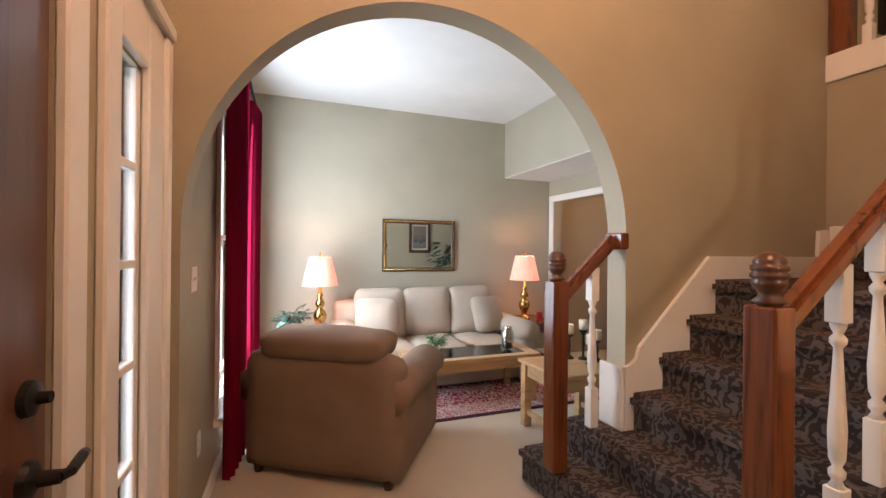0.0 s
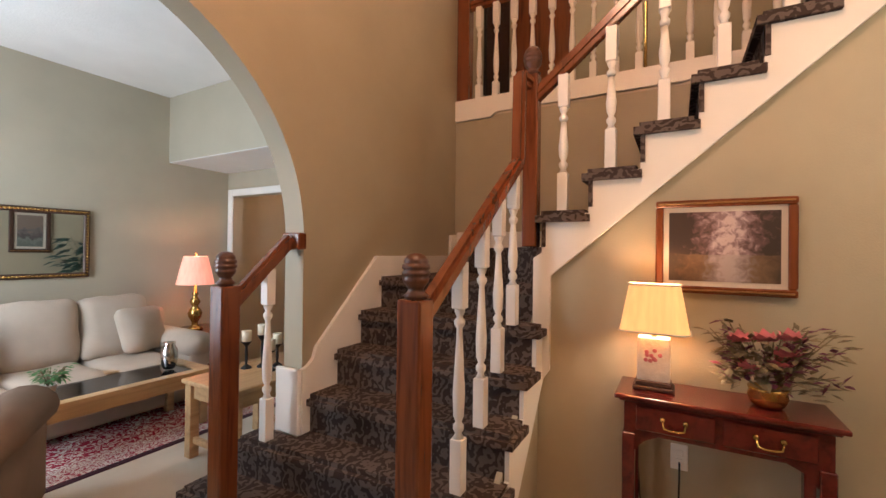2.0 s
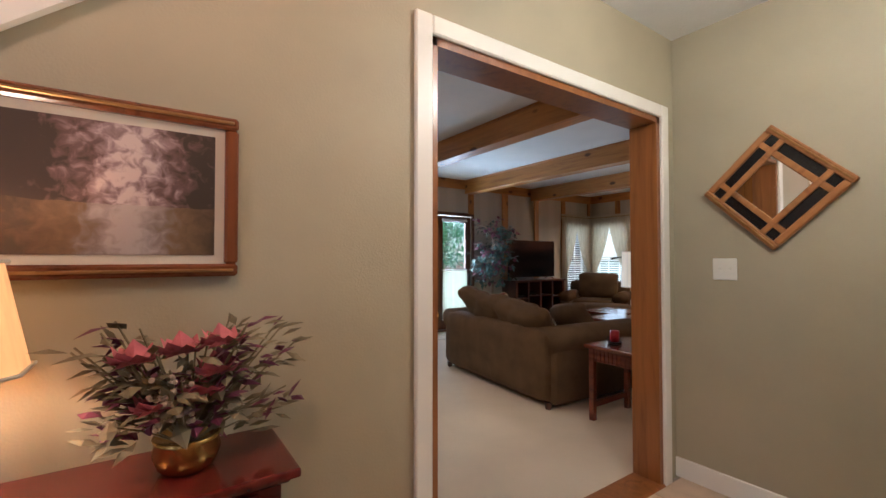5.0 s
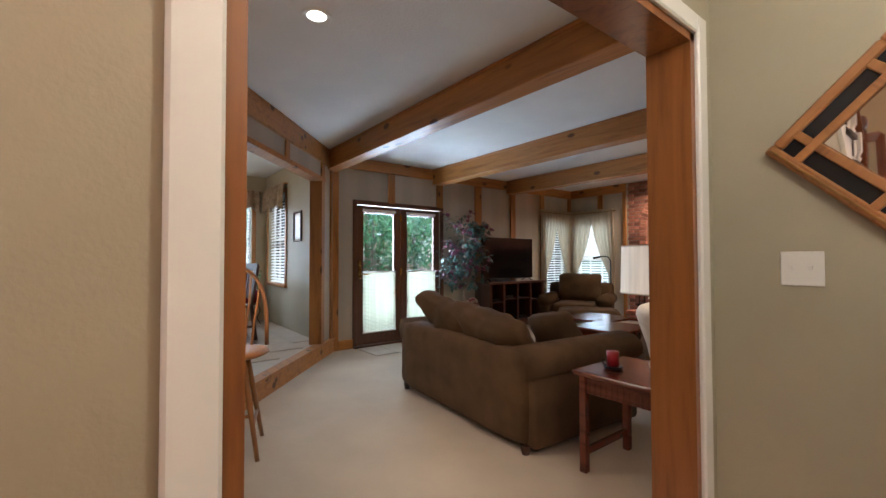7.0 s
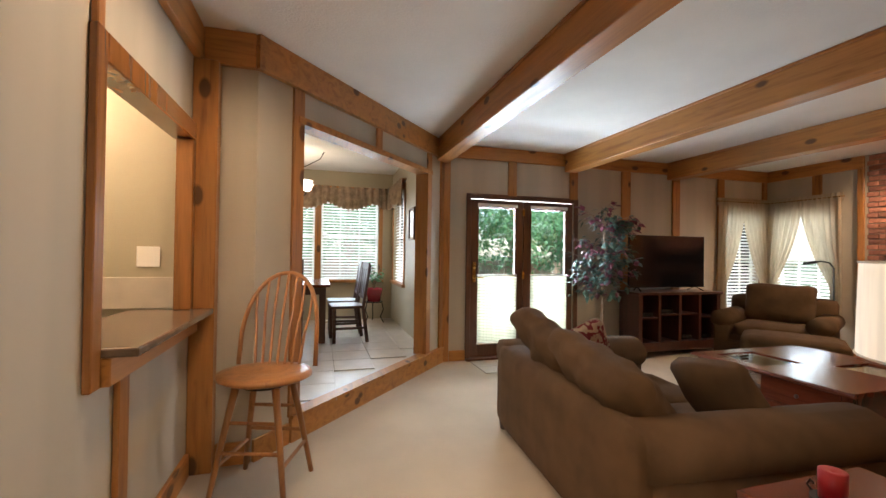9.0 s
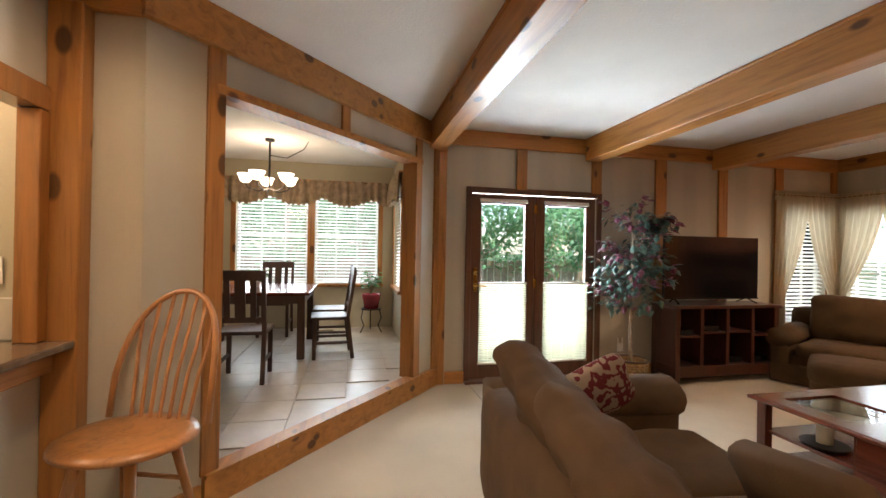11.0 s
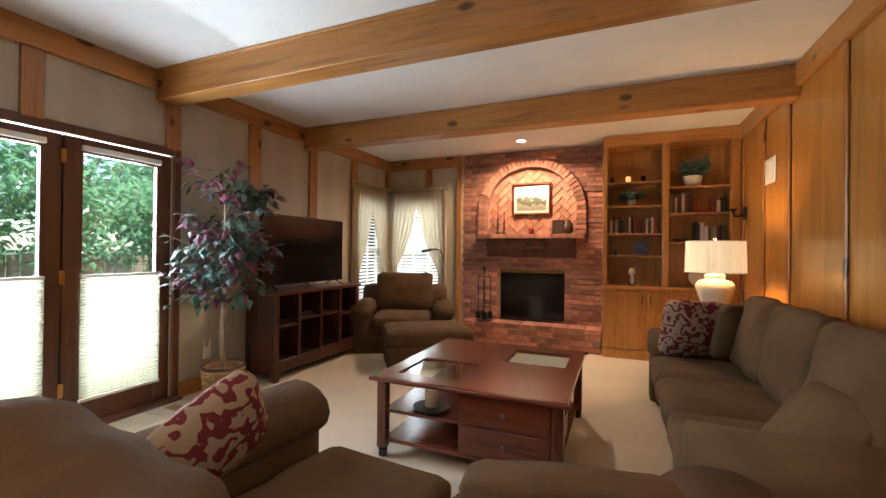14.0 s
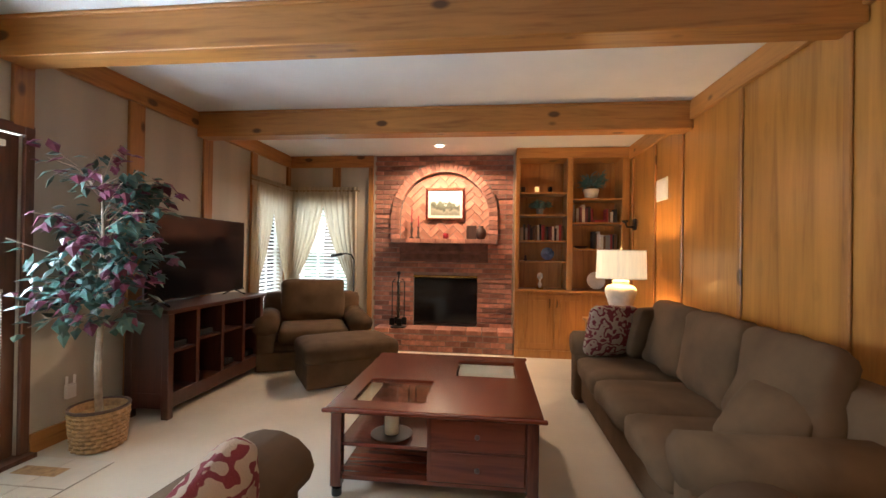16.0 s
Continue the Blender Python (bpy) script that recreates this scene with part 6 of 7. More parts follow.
part("body", box(bm_new(), -0.038, 0.038, -0.064, 0.064, 0.04, 0.225, 0.006, 2), CERAMIC, hl, "cream porcelain body")
bm = bm_new()
for k in range(9):
    ball(bm, (-0.0385, 0.03 - 0.012 * (k % 5) + random.uniform(-.008, .008), 0.12 + 0.012 * (k // 2) + random.uniform(-.01, .01)), 0.009, 6, 4, (0.2, 1, 1))
part("flower_relief", bm, PETAL, hl, "painted rose flowers")
part("neck", lathe(bm_new(), [(0.012, 0.225), (0.01, 0.27), (0, 0.27)], 10), BRASS, hl)
bm = bm_new()
def shade_ring(hx, hy, z, k=6):
    pts, rr = [], 0.05
    for cx, cy, a0 in ((hx - rr, hy - rr, 0), (-hx + rr, hy - rr, 90), (-hx + rr, -hy + rr, 180), (hx - rr, -hy + rr, 270)):
        for i in range(k):
            a = radians(a0 + 90 * i / (k - 1))
            pts.append(bm.verts.new((cx + rr * math.cos(a), cy + rr * math.sin(a), z)))
    return pts
r0, r1 = shade_ring(0.088, 0.136, 0.25), shade_ring(0.063, 0.100, 0.455)
for i in range(len(r0)):
    bm.faces.new((r0[i], r0[(i + 1) % len(r0)], r1[(i + 1) % len(r1)], r1[i]))
part("shade", bm, SHADE_W, hl, "pleated cream shade", True)
for z, hx, hy in ((0.252, 0.090, 0.138), (0.453, 0.065, 0.102)):
    part("shade_band", tube(bm_new(), [(hx, hy - .03, z), (hx - .03, hy, z), (-hx + .03, hy, z), (-hx, hy - .03, z), (-hx, -hy + .03, z), (-hx + .03, -hy, z), (hx - .03, -hy, z), (hx, -hy + .03, z), (hx, hy - .03, z)], 0.004, 6), LINER, hl)
# recessed lights
for x, y in ((4.78, -8.02), (3.97, -1.73)):
    t = thing("recessed_light", "round recessed ceiling light, lit", "ceiling light", (x, y, 2.72), 0, "recessed lights")
    part("ring", lathe(bm_new(), [(0.055, -0.004), (0.085, -0.008), (0.09, 0.0)], 24), WHITEPL, t)
    part("lens", lathe(bm_new(), [(0.0, -0.005), (0.055, -0.006)], 20), LED, t)
ch = thing("dining_chandelier", "bronze chandelier with lit opal glass bowls", "chandelier", (8.15, -1.25, 2.74))
part("canopy", lathe(bm_new(), [(0.06, -0.02), (0.05, -0.03), (0.015, -0.04), (0.06, 0)], 16), BLACKIRON, ch)
part("stem", tube(bm_new(), [(0, 0, -0.02), (0, 0, -0.62)], 0.012), BLACKIRON, ch)
part("swag_chain", tube(bm_new(), [(0, 0, -0.2), (0.0, -0.2, -0.22), (0.0, -0.4, -0.1), (0, -0.45, 0)], 0.006), BLACKIRON, ch)
for i in range(5):
    a = 2 * math.pi * i / 5 + 0.3
    c, s_ = math.cos(a), math.sin(a)
    ar = part("arm", tube(bm_new(), [(0, 0, -0.6), (0.12 * c, 0.12 * s_, -0.64), (0.24 * c, 0.24 * s_, -0.60), (0.27 * c, 0.27 * s_, -0.55)], 0.008), BLACKIRON, ch)
    bm = lathe(bm_new(), [(0.03, -0.54), (0.06, -0.52), (0.075, -0.47), (0.095, -0.44)], 18, (0.27 * c, 0.27 * s_, 0))
    part("bowl", bm, OPAL, ar, "lit opal glass bowl", True)
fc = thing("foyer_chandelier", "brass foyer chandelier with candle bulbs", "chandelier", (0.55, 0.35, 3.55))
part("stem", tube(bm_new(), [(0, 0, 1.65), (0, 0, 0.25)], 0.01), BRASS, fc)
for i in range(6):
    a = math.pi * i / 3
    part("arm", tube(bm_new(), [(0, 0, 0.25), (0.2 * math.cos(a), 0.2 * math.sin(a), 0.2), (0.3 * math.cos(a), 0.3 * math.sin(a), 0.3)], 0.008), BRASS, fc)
sc = thing("wall_sconce", "dark iron wall sconce on the pine panelling", "sconce", (2.36, -8.02, 1.72))
part("plate", box(bm_new(), -0.01, 0.012, -0.04, 0.04, -0.07, 0.07, 0.005), BLACKIRON, sc)
part("arm", tube(bm_new(), [(0.01, 0, -0.03), (0.09, 0, -0.03), (0.11, 0, 0.03)], 0.012), BLACKIRON, sc)
part("cup", lathe(bm_new(), [(0.02, 0.02), (0.045, 0.05), (0.04, 0.05), (0, 0.04)], 14, (0.11, 0, 0)), BLACKIRON, sc)
fl = thing("floor_lamp", "slim black reading floor lamp behind the armchair", "lamp", (5.98, -8.30, 0))
part("base", lathe(bm_new(), [(0.12, 0), (0.12, 0.015), (0.02, 0.03)], 20), BLACK, fl)
part("pole", tube(bm_new(), [(0, 0, 0.02), (0, 0, 1.1), (0.0, 0.0, 1.22), (0.03, 0.03, 1.29), (0.10, 0.08, 1.31), (0.17, 0.12, 1.29)], 0.011), BLACK, fl)
part("head", tube(bm_new(), [(0.14, 0.10, 1.30), (0.26, 0.18, 1.27)], 0.02), BLACK, fl)

# ---------------------------------------------------------------- pictures and mirrors
def framed(name, label, cat, at, rz, w, h, fw, frame_mat, art, mat_w=0.0, rot=0.0, mat_mat=None, beads=False):
    """Local: hangs on a wall at y=0, shows towards -y."""
    t = new(name)
    t.matrix_world = pose(*at, 0, 0, rz) @ pose(0, 0, 0, 0, rot, 0)
    tagged(t, label, cat)
    bm = bm_new()
    for a in ((-w / 2, w / 2, h / 2 - fw, h / 2), (-w / 2, w / 2, -h / 2, -h / 2 + fw), (-w / 2, -w / 2 + fw, -h / 2 + fw, h / 2 - fw), (w / 2 - fw, w / 2, -h / 2 + fw, h / 2 - fw)):
        box(bm, a[0], a[1], -0.03, -0.002, a[2], a[3], 0.006)
    part("frame", bm, frame_mat, t)
    i = fw * 0.35
    for a in ((-w / 2 + i, w / 2 - i, h / 2 - fw * 0.6, h / 2 - i), (-w / 2 + i, w / 2 - i, -h / 2 + i, -h / 2 + fw * 0.6)):
        part("frame_bead", box(bm_new(), a[0], a[1], -0.036, -0.029, a[2], a[3], 0.002), GOLDFRAME, t)
    m = fw
    if mat_w:
        part("mount", box(bm_new(), -w / 2 + fw, w / 2 - fw, -0.012, -0.004, -h / 2 + fw, h / 2 - fw), mat_mat or LINER, t)
        m = fw + mat_w
    part("picture", box(bm_new(), -w / 2 + m, w / 2 - m, -0.015, -0.0125, -h / 2 + m, h / 2 - m), art, t)
    if beads:
        n = 34
        bm = bm_new()
        for k in range(n):
            x = -w / 2 + fw * 0.5 + (w - fw) * k / (n - 1)
            for z in (-h / 2 + fw * 0.5, h / 2 - fw * 0.5):
                ball(bm, (x, -0.034, z), 0.011, 6, 4)
        for k in range(22):
            z = -h / 2 + fw * 0.5 + (h - fw) * k / 21
            for x in (-w / 2 + fw * 0.5, w / 2 - fw * 0.5):
                ball(bm, (x, -0.034, z), 0.011, 6, 4)
        part("beading", bm, BRASS, t)
    return t
framed("landscape_painting", "lake and autumn trees painting in a gilt wooden frame", "painting", (2.194, -0.045, 1.445), -90, 0.515, 0.415, 0.032, RAILWOOD, PAINT_A, 0.022)
framed("wall_mirror", "wide mirror in a dark frame with brass beading", "mirror", (1.33, 4.879, 1.44), 0, 0.90, 0.61, 0.045, DARKWOOD, MIRROR, 0, beads=True)
framed("duck_print", "duck landscape print in a dark frame over the mantel", "picture", (4.755, -8.625, 2.03), 180, 0.56, 0.46, 0.035, MAHOG, PAINT_B, 0.035)
framed("diamond_mirror", "square wooden mirror hung as a diamond with dark lattice", "mirror", (1.71, -2.629, 1.63), 180, 0.44, 0.44, 0.035, OAK, BLACK, 0, 45)
_dia = bpy.data.objects["diamond_mirror"]
dm = part("mirror_pane", box(bm_new(), -0.11, 0.11, -0.022, -0.018, -0.11, 0.11, 0.002), MIRROR, _dia)
for k in (-0.125, 0.125):
    for v in (0, 1):
        b_ = part("lattice_strip", box(bm_new(), -0.19, 0.19, -0.028 - 0.002 * v, -0.016, k - 0.014, k + 0.014, 0.003), OAK, _dia)
        b_.matrix_basis = pose(0, 0, 0, 0, 90 * v, 0)
framed("seascape_picture", "dark framed seascape on the wall facing the mirror", "picture", (2.2, 2.002, 1.62), 180, 0.42, 0.58, 0.05, DARKWOOD, PAINT_C, 0.03)
bush("tall_houseplant", "tall broad-leaved houseplant opposite the mirror", (2.75, 2.35, 0.9), 0.35, 0.75, 140, 0.2, LEAF_G, 0.4)
pot((2.75, 2.35, 0.0), 0.17, 0.95, DARKWOOD, "tall dark planter on the carpet")
framed("dining_picture", "small dark framed print on the dining wall", "picture", (7.75, -2.902, 1.75), 180, 0.34, 0.45, 0.03, DARKWOOD, CHINA, 0.03)

def plate(name, label, at, rz, kind_):
    t = thing(name, label, kind_, at, rz)
    part("plate", box(bm_new(), -0.058 if kind_ == "switch" else -0.035, 0.058 if kind_ == "switch" else 0.035, -0.006, 0, -0.058, 0.058, 0.003), WHITEPL, t)
    if kind_ == "switch":
        for x in (-0.024, 0.024):
            part("toggle", box(bm_new(), x - 0.005, x + 0.005, -0.016, -0.006, -0.004, 0.012, 0.002), WHITEPL, t)
    else:
        for z in (-0.02, 0.02):
            part("socket", box(bm_new(), -0.016, 0.016, -0.009, -0.006, z - 0.013, z + 0.013, 0.004), WHITEPL, t)
    return t
plate("light_switch", "ivory double light switch on the khaki wall", (1.93, -2.63, 1.225), 180, "switch")
plate("wall_outlet", "white outlet with a black plug under the console", (2.194, 0.11, 0.49), -90, "outlet")
solo("lamp_cord", tube(bm_new(), [(2.17, 0.11, 0.475), (2.14, 0.11, 0.40), (2.15, 0.115, 0.2), (2.15, 0.12, 0.06)], 0.004), BLACK, "black lamp cord hanging from the outlet", "cord")
solo("lamp_cord", tube(bm_new(), [(2.17, 0.30, 0.75), (2.16, 0.28, 0.5), (2.16, 0.27, 0.3), (2.16, 0.24, 0.06)], 0.003), BLACK, "thin dark cord behind the console", "cord")
plate("wall_outlet", "white outlet low on the living room wall", (-0.549, 2.45, 0.42), 90, "outlet")
plate("light_switch", "white light switch beside the living room window", (-0.549, 2.3, 1.25), 90, "switch")
nl = thing("plug_in_night_light", "white plug-in wall device with two prongs", "night light", (7.068, -5.33, 0.33), -90)
part("body", box(bm_new(), -0.035, 0.035, -0.03, 0, -0.05, 0.05, 0.008, 2), WHITEPL, nl)
for x in (-0.028, 0.028):
    part("antenna", box(bm_new(), x - 0.007, x + 0.007, -0.025, -0.008, 0.05, 0.11, 0.004), WHITEPL, nl)
vt = thing("wall_vent", "white metal return vent on the pine panelling", "vent", (2.349, -7.22, 2.03), 90)
part("vent_frame", box(bm_new(), -0.14, 0.14, -0.01, 0, -0.115, 0.115, 0.004), WHITEPL, vt)
for i in range(9):
    part("louvre", box(bm_new(), -0.02, 0.11, -0.016, -0.010, -0.085 + 0.019 * i, -0.073 + 0.019 * i), BLIND, vt)
solo("floor_register", box(bm_new(), 6.62, 6.92, -4.95, -4.85, 0.0, 0.008, 0.002), WICKER, "tan metal floor register in the carpet", "vent")
solo("floor_register", box(bm_new(), 9.2, 9.3, -2.0, -1.7, KF, KF + 0.006, 0.002), BRASS, "brass floor register on the dining tiles", "vent")

# ---------------------------------------------------------------- mantel things and hearth tools
def candlestick(at, h):
    t = thing("candlestick", "dark candlestick with a red taper candle", "candlestick", at, 0, "mantel candlesticks")
    part("stick", lathe(bm_new(), [(0.035, 0), (0.035, 0.01), (0.012, 0.03), (0.02, h * 0.25), (0.010, h * 0.4), (0.018, h * 0.5), (0.01, h * 0.52)], 12), DARKWOOD, t, "", True)
    part("taper", lathe(bm_new(), [(0.010, h * 0.52), (0.006, h)], 8), REDWAX, t, "red taper")
candlestick((5.22, -8.52, 1.535), 0.44)
candlestick((5.12, -8.50, 1.535), 0.32)
solo("red_candle", lathe(bm_new(), [(0.04, 0), (0.042, 0.07), (0.036, 0.075), (0, 0.065)], 16), REDWAX, "small red candle jar on the mantel", "candle", True, (4.73, -8.50, 1.535))
solo("glass_box", box(bm_new(), 4.30, 4.44, -8.57, -8.47, 1.535, 1.72, 0.004), DARKWOOD, "dark lantern box on the mantel", "box")
solo("mantel_jar", lathe(bm_new(), [(0.05, 0), (0.075, 0.06), (0.07, 0.12), (0.035, 0.16), (0.04, 0.18), (0, 0.18)], 16), DARKWOOD, "round dark jar on the mantel", "jar", True, (4.24, -8.50, 1.535))
ft = thing("fireplace_tools", "black iron fireplace tool set on the hearth", "fireplace tools", (5.36, -8.36, 0.305))
part("stand", tube(bm_new(), [(0, 0, 0), (0, 0, 0.72)], 0.012), BLACKIRON, ft)
part("base", lathe(bm_new(), [(0.11, 0), (0.11, 0.015), (0.03, 0.03)], 16), BLACKIRON, ft)
part("knob", ball(bm_new(), (0, 0, 0.74), 0.028), BLACKIRON, ft, "", True)
for i in range(4):
    a = math.pi * i / 2 + 0.4
    c, s_ = 0.085 * math.cos(a), 0.085 * math.sin(a)
    part("tool", tube(bm_new(), [(c, s_, 0.06), (c, s_, 0.62), (c * 0.6, s_ * 0.6, 0.66)], 0.007), CHROME if i % 2 else BLACKIRON, ft)
    part("hook", bar(bm_new(), (0, 0, 0.62), (c, s_, 0.62), 0.008, 0.008), BLACKIRON, ft)
    part("tool_head", box(bm_new(), c - 0.035, c + 0.035, s_ - 0.012, s_ + 0.012, 0.03, 0.13, 0.006), BLACKIRON, ft)

# ---------------------------------------------------------------- plants
def weeping_tree():
    t = thing("artificial_tree", "tall artificial tree with green and plum leaves in a basket", "plant", (6.74, -5.25, 0))
    random.seed(5)
    bm = bm_new()
    tube(bm, [(0, 0, 0.2), (0.015, 0.01, 0.55), (-0.01, 0.01, 0.85), (0.01, 0.0, 1.15), (0.0, 0.0, 1.5), (0.02, 0, 1.85)], 0.024, 8, 0.007)
    tube(bm, [(0.02, 0.0, 0.2), (-0.012, 0.015, 0.6), (0.02, -0.01, 0.95), (0.05, 0.02, 1.25)], 0.014, 7, 0.006)
    part("trunk", bm, BARK, t, "pale twisted trunk", True)
    tw = bm_new()
    g, p, g2 = bm_new(), bm_new(), bm_new()
    for i in range(74):
        z0 = random.uniform(0.84, 1.93)
        a = random.uniform(0, 2 * math.pi)
        top = 1 - abs((z0 - 1.32) / 0.66) ** 1.8
        L = random.uniform(0.45, 1.0) * (0.17 + 0.40 * max(0, top))
        tip = Vector((min(L * math.cos(a), 0.28), L * math.sin(a), z0 + random.uniform(-0.16, 0.20)))
        base = Vector((0.01, 0, z0 - 0.12))
        mid = (base + tip) / 2 + Vector((0, 0, 0.06))
        tube(tw, [base, mid, tip], 0.0035, 4)
        plum = random.random() < 0.30
        for j in range(11):
            f = random.uniform(0.35, 1.08)
            q = base.lerp(tip, f) + Vector((random.uniform(-1, 1), random.uniform(-1, 1), random.uniform(-1, 1))) * 0.05
            d = Vector((math.cos(a + random.uniform(-1.4, 1.4)), math.sin(a + random.uniform(-1.4, 1.4)), random.uniform(-1.0, 0.5)))
            k = random.random()
            leaf(p if (k < 0.75 if plum else k < 0.08) else g if k < 0.62 else g2, q, d, random.uniform(0.08, 0.13), 0.64, random.uniform(0.1, 0.7))
    part("twig_work", tw, BARK, t)
    part("foliage", g, LEAF_G, t, "dark green leaves")
    part("foliage", g2, LEAF_GB, t, "blue-green leaves")
    part("foliage", p, LEAF_P, t, "plum leaves")
    b = thing("wicker_basket", "round wicker basket holding the tree", "basket", (6.74, -5.25, 0))
    part("body", lathe(bm_new(), [(0.135, 0), (0.14, 0.01), (0.165, 0.25), (0.17, 0.27), (0.155, 0.27), (0.15, 0.22), (0, 0.21)], 28), WICKER, b)
    for i in range(9):
        z = 0.02 + 0.027 * i
        pts = [((0.141 + 0.09 * z + 0.006 * (1 if (k + i) % 2 else -1)) * math.cos(2 * math.pi * k / 36), (0.141 + 0.09 * z + 0.006 * (1 if (k + i) % 2 else -1)) * math.sin(2 * math.pi * k / 36), z) for k in range(37)]
        part("weave", tube(bm_new(), pts, 0.011, 5), WICKER, b)
    part("rim", tube(bm_new(), [(0.168 * math.cos(2 * math.pi * k / 28), 0.168 * math.sin(2 * math.pi * k / 28), 0.272) for k in range(29)], 0.011, 6), DARKWOOD, b)
weeping_tree()
# flower bowl on the console
fb = thing("flower_bowl", "brass bowl of dried roses and olive leaves on the console", "flower arrangement", (2.03, -0.185, HF + 0.795))
part("bowl", lathe(bm_new(), [(0.04, 0), (0.055, 0.012), (0.066, 0.04), (0.062, 0.065), (0.066, 0.075), (0.058, 0.075), (0.0, 0.05)], 24), BRASS, fb, "polished brass bowl", True)
random.seed(11)
st, lv, br, dk = bm_new(), bm_new(), bm_new(), bm_new()
for i in range(46):
    a = random.uniform(0, 2 * math.pi)
    L = random.uniform(0.10, 0.24)
    tip = Vector((0.08 * math.cos(a) * random.uniform(0.4, 1), L * math.sin(a) * 1.05, 0.12 + random.uniform(0.0, 0.22) - 0.25 * max(0, abs(L * math.sin(a)) - 0.12)))
    tube(st, [(0, 0, 0.05), tip * 0.55 + Vector((0, 0, 0.03)), tip], 0.002, 4)
    for j in range(9):
        q = tip * random.uniform(0.55, 1.0) + Vector((random.uniform(-1, 1), random.uniform(-1, 1), random.uniform(-1, 1))) * 0.02
        leaf(lv if random.random() < 0.7 else dk, q, (random.uniform(-1, 1), math.sin(a) + random.uniform(-.7, .7), random.uniform(-0.4, 0.8)), random.uniform(0.035, 0.065), 0.6)
for y, z in ((0.095, 0.25), (0.015, 0.26), (-0.06, 0.27), (-0.05, 0.21), (-0.03, 0.17), (0.06, 0.15)):
    rs = bm_new()
    for k in range(12):
        a = k * 2.4
        leaf(rs, (-0.045 + 0.006 * math.cos(a), y + 0.006 * math.sin(a), z), (math.cos(a) * 0.8 - 0.3, math.sin(a) * 0.8, 0.6 - 0.05 * k), 0.05, 1.0, -0.4)
    part("rose", rs, PETAL, fb, "dusty pink rose")
for k in range(60):
    ball(br, (-0.06 + random.uniform(-.02, .02), 0.03 + random.uniform(-.035, .04), 0.17 + random.uniform(-.05, .05)), 0.006, 6, 4)
part("stems", st, LEAF_D, fb)
part("leaves", lv, LEAF_D, fb, "dried olive leaves")
part("dark_leaves", dk, LEAF_P, fb, "dark red leaves")
part("berries", br, BERRY, fb, "cream dried berries")
# living room greenery and table things
pot((-0.08, 4.28, 0.55), 0.075, 0.11, DARKWOOD, "dark pot on the lamp table")
bush("potted_plant", "broad-leaved green plant in a dark pot", (-0.08, 4.28, 0.64), 0.19, 0.18, 90, 0.11, LEAF_G, 0.5)
pot((1.12, 3.66, 0.45), 0.045, 0.07, CERAMIC, "small cream pot on the coffee table")
bush("small_fern", "small bright green fern in a cream pot", (1.12, 3.66, 0.51), 0.10, 0.12, 130, 0.05, LEAF_L, 0.4)
solo("silver_vase", lathe(bm_new(), [(0.035, 0), (0.05, 0.02), (0.062, 0.09), (0.058, 0.15), (0.035, 0.19), (0.045, 0.21), (0.038, 0.21), (0, 0.19)], 24), CHROME, "hammered silver vase on the coffee table", "vase", True, (1.86, 3.66, 0.45))
for x, y, h in ((2.0, 2.90, 0.20), (2.09, 2.84, 0.24), (2.16, 2.76, 0.17), (2.05, 2.70, 0.15)):
    t = thing("candle_stand", "black iron pillar candle stand with an ivory candle", "candle stand", (x, y, 0.53), 0, "candles on the oak table")
    part("stand", lathe(bm_new(), [(0.04, 0), (0.035, 0.01), (0.008, 0.03), (0.012, h * 0.5), (0.008, h * 0.8), (0.04, h)], 14), BLACKIRON, t)
    part("candle", lathe(bm_new(), [(0.034, h), (0.035, h + 0.075), (0.03, h + 0.078), (0, h + 0.07)], 16), WAX, t, "ivory candle", True)
solo("candle_jar", lathe(bm_new(), [(0.035, 0), (0.035, 0.08), (0.03, 0.09), (0, 0.09)], 14), REDWAX, "small red candle jar on the lamp table", "candle jar", True, (2.70, 4.40, 0.57))
solo("newspaper", pad(bm_new(), -0.12, 0.12, -0.09, 0.09, 0, 0.05, 0.3, 4, 0.012), BLIND, "crumpled newspaper on the lamp table", "newspaper", False, (0.10, 4.25, 0.55), 20)
rc = thing("red_candle_holder", "red pillar candle in a scrolled iron holder", "candle", (2.93, -3.16, 0.60))
part("candle", lathe(bm_new(), [(0.035, 0.02), (0.036, 0.105), (0.03, 0.108), (0, 0.1)], 18), REDWAX, rc, "", True)
part("holder", lathe(bm_new(), [(0.03, 0), (0.055, 0.008), (0.055, 0.02), (0, 0.018)], 18), BLACKIRON, rc)
part("scroll", tube(bm_new(), [(0.05, 0, 0.012), (0.07, 0, 0.03), (0.06, 0, 0.05), (0.05, 0, 0.04)], 0.004), BLACKIRON, rc)
solo("drinking_glass", lathe(bm_new(), [(0.028, 0), (0.034, 0.11), (0.031, 0.11), (0.026, 0.008), (0, 0.008)], 16), TABLEGLASS, "clear drinking glass on the end table", "glass", True, (3.02, -6.95, 0.66))
# china cabinet beyond the living room
cc = thing("china_cabinet", "reddish wooden china cabinet with glass doors", "cabinet", (4.33, 4.15, 0), -90)
part("body", box(bm_new(), -0.55, 0.55, -0.22, 0.22, 0, 0.85, 0.006), RAILWOOD, cc)
part("back", box(bm_new(), -0.5, 0.5, 0.18, 0.2, 0.85, 1.85), RAILWOOD, cc)
part("cornice", box(bm_new(), -0.56, 0.56, -0.2, 0.22, 1.83, 1.92, 0.01), RAILWOOD, cc)
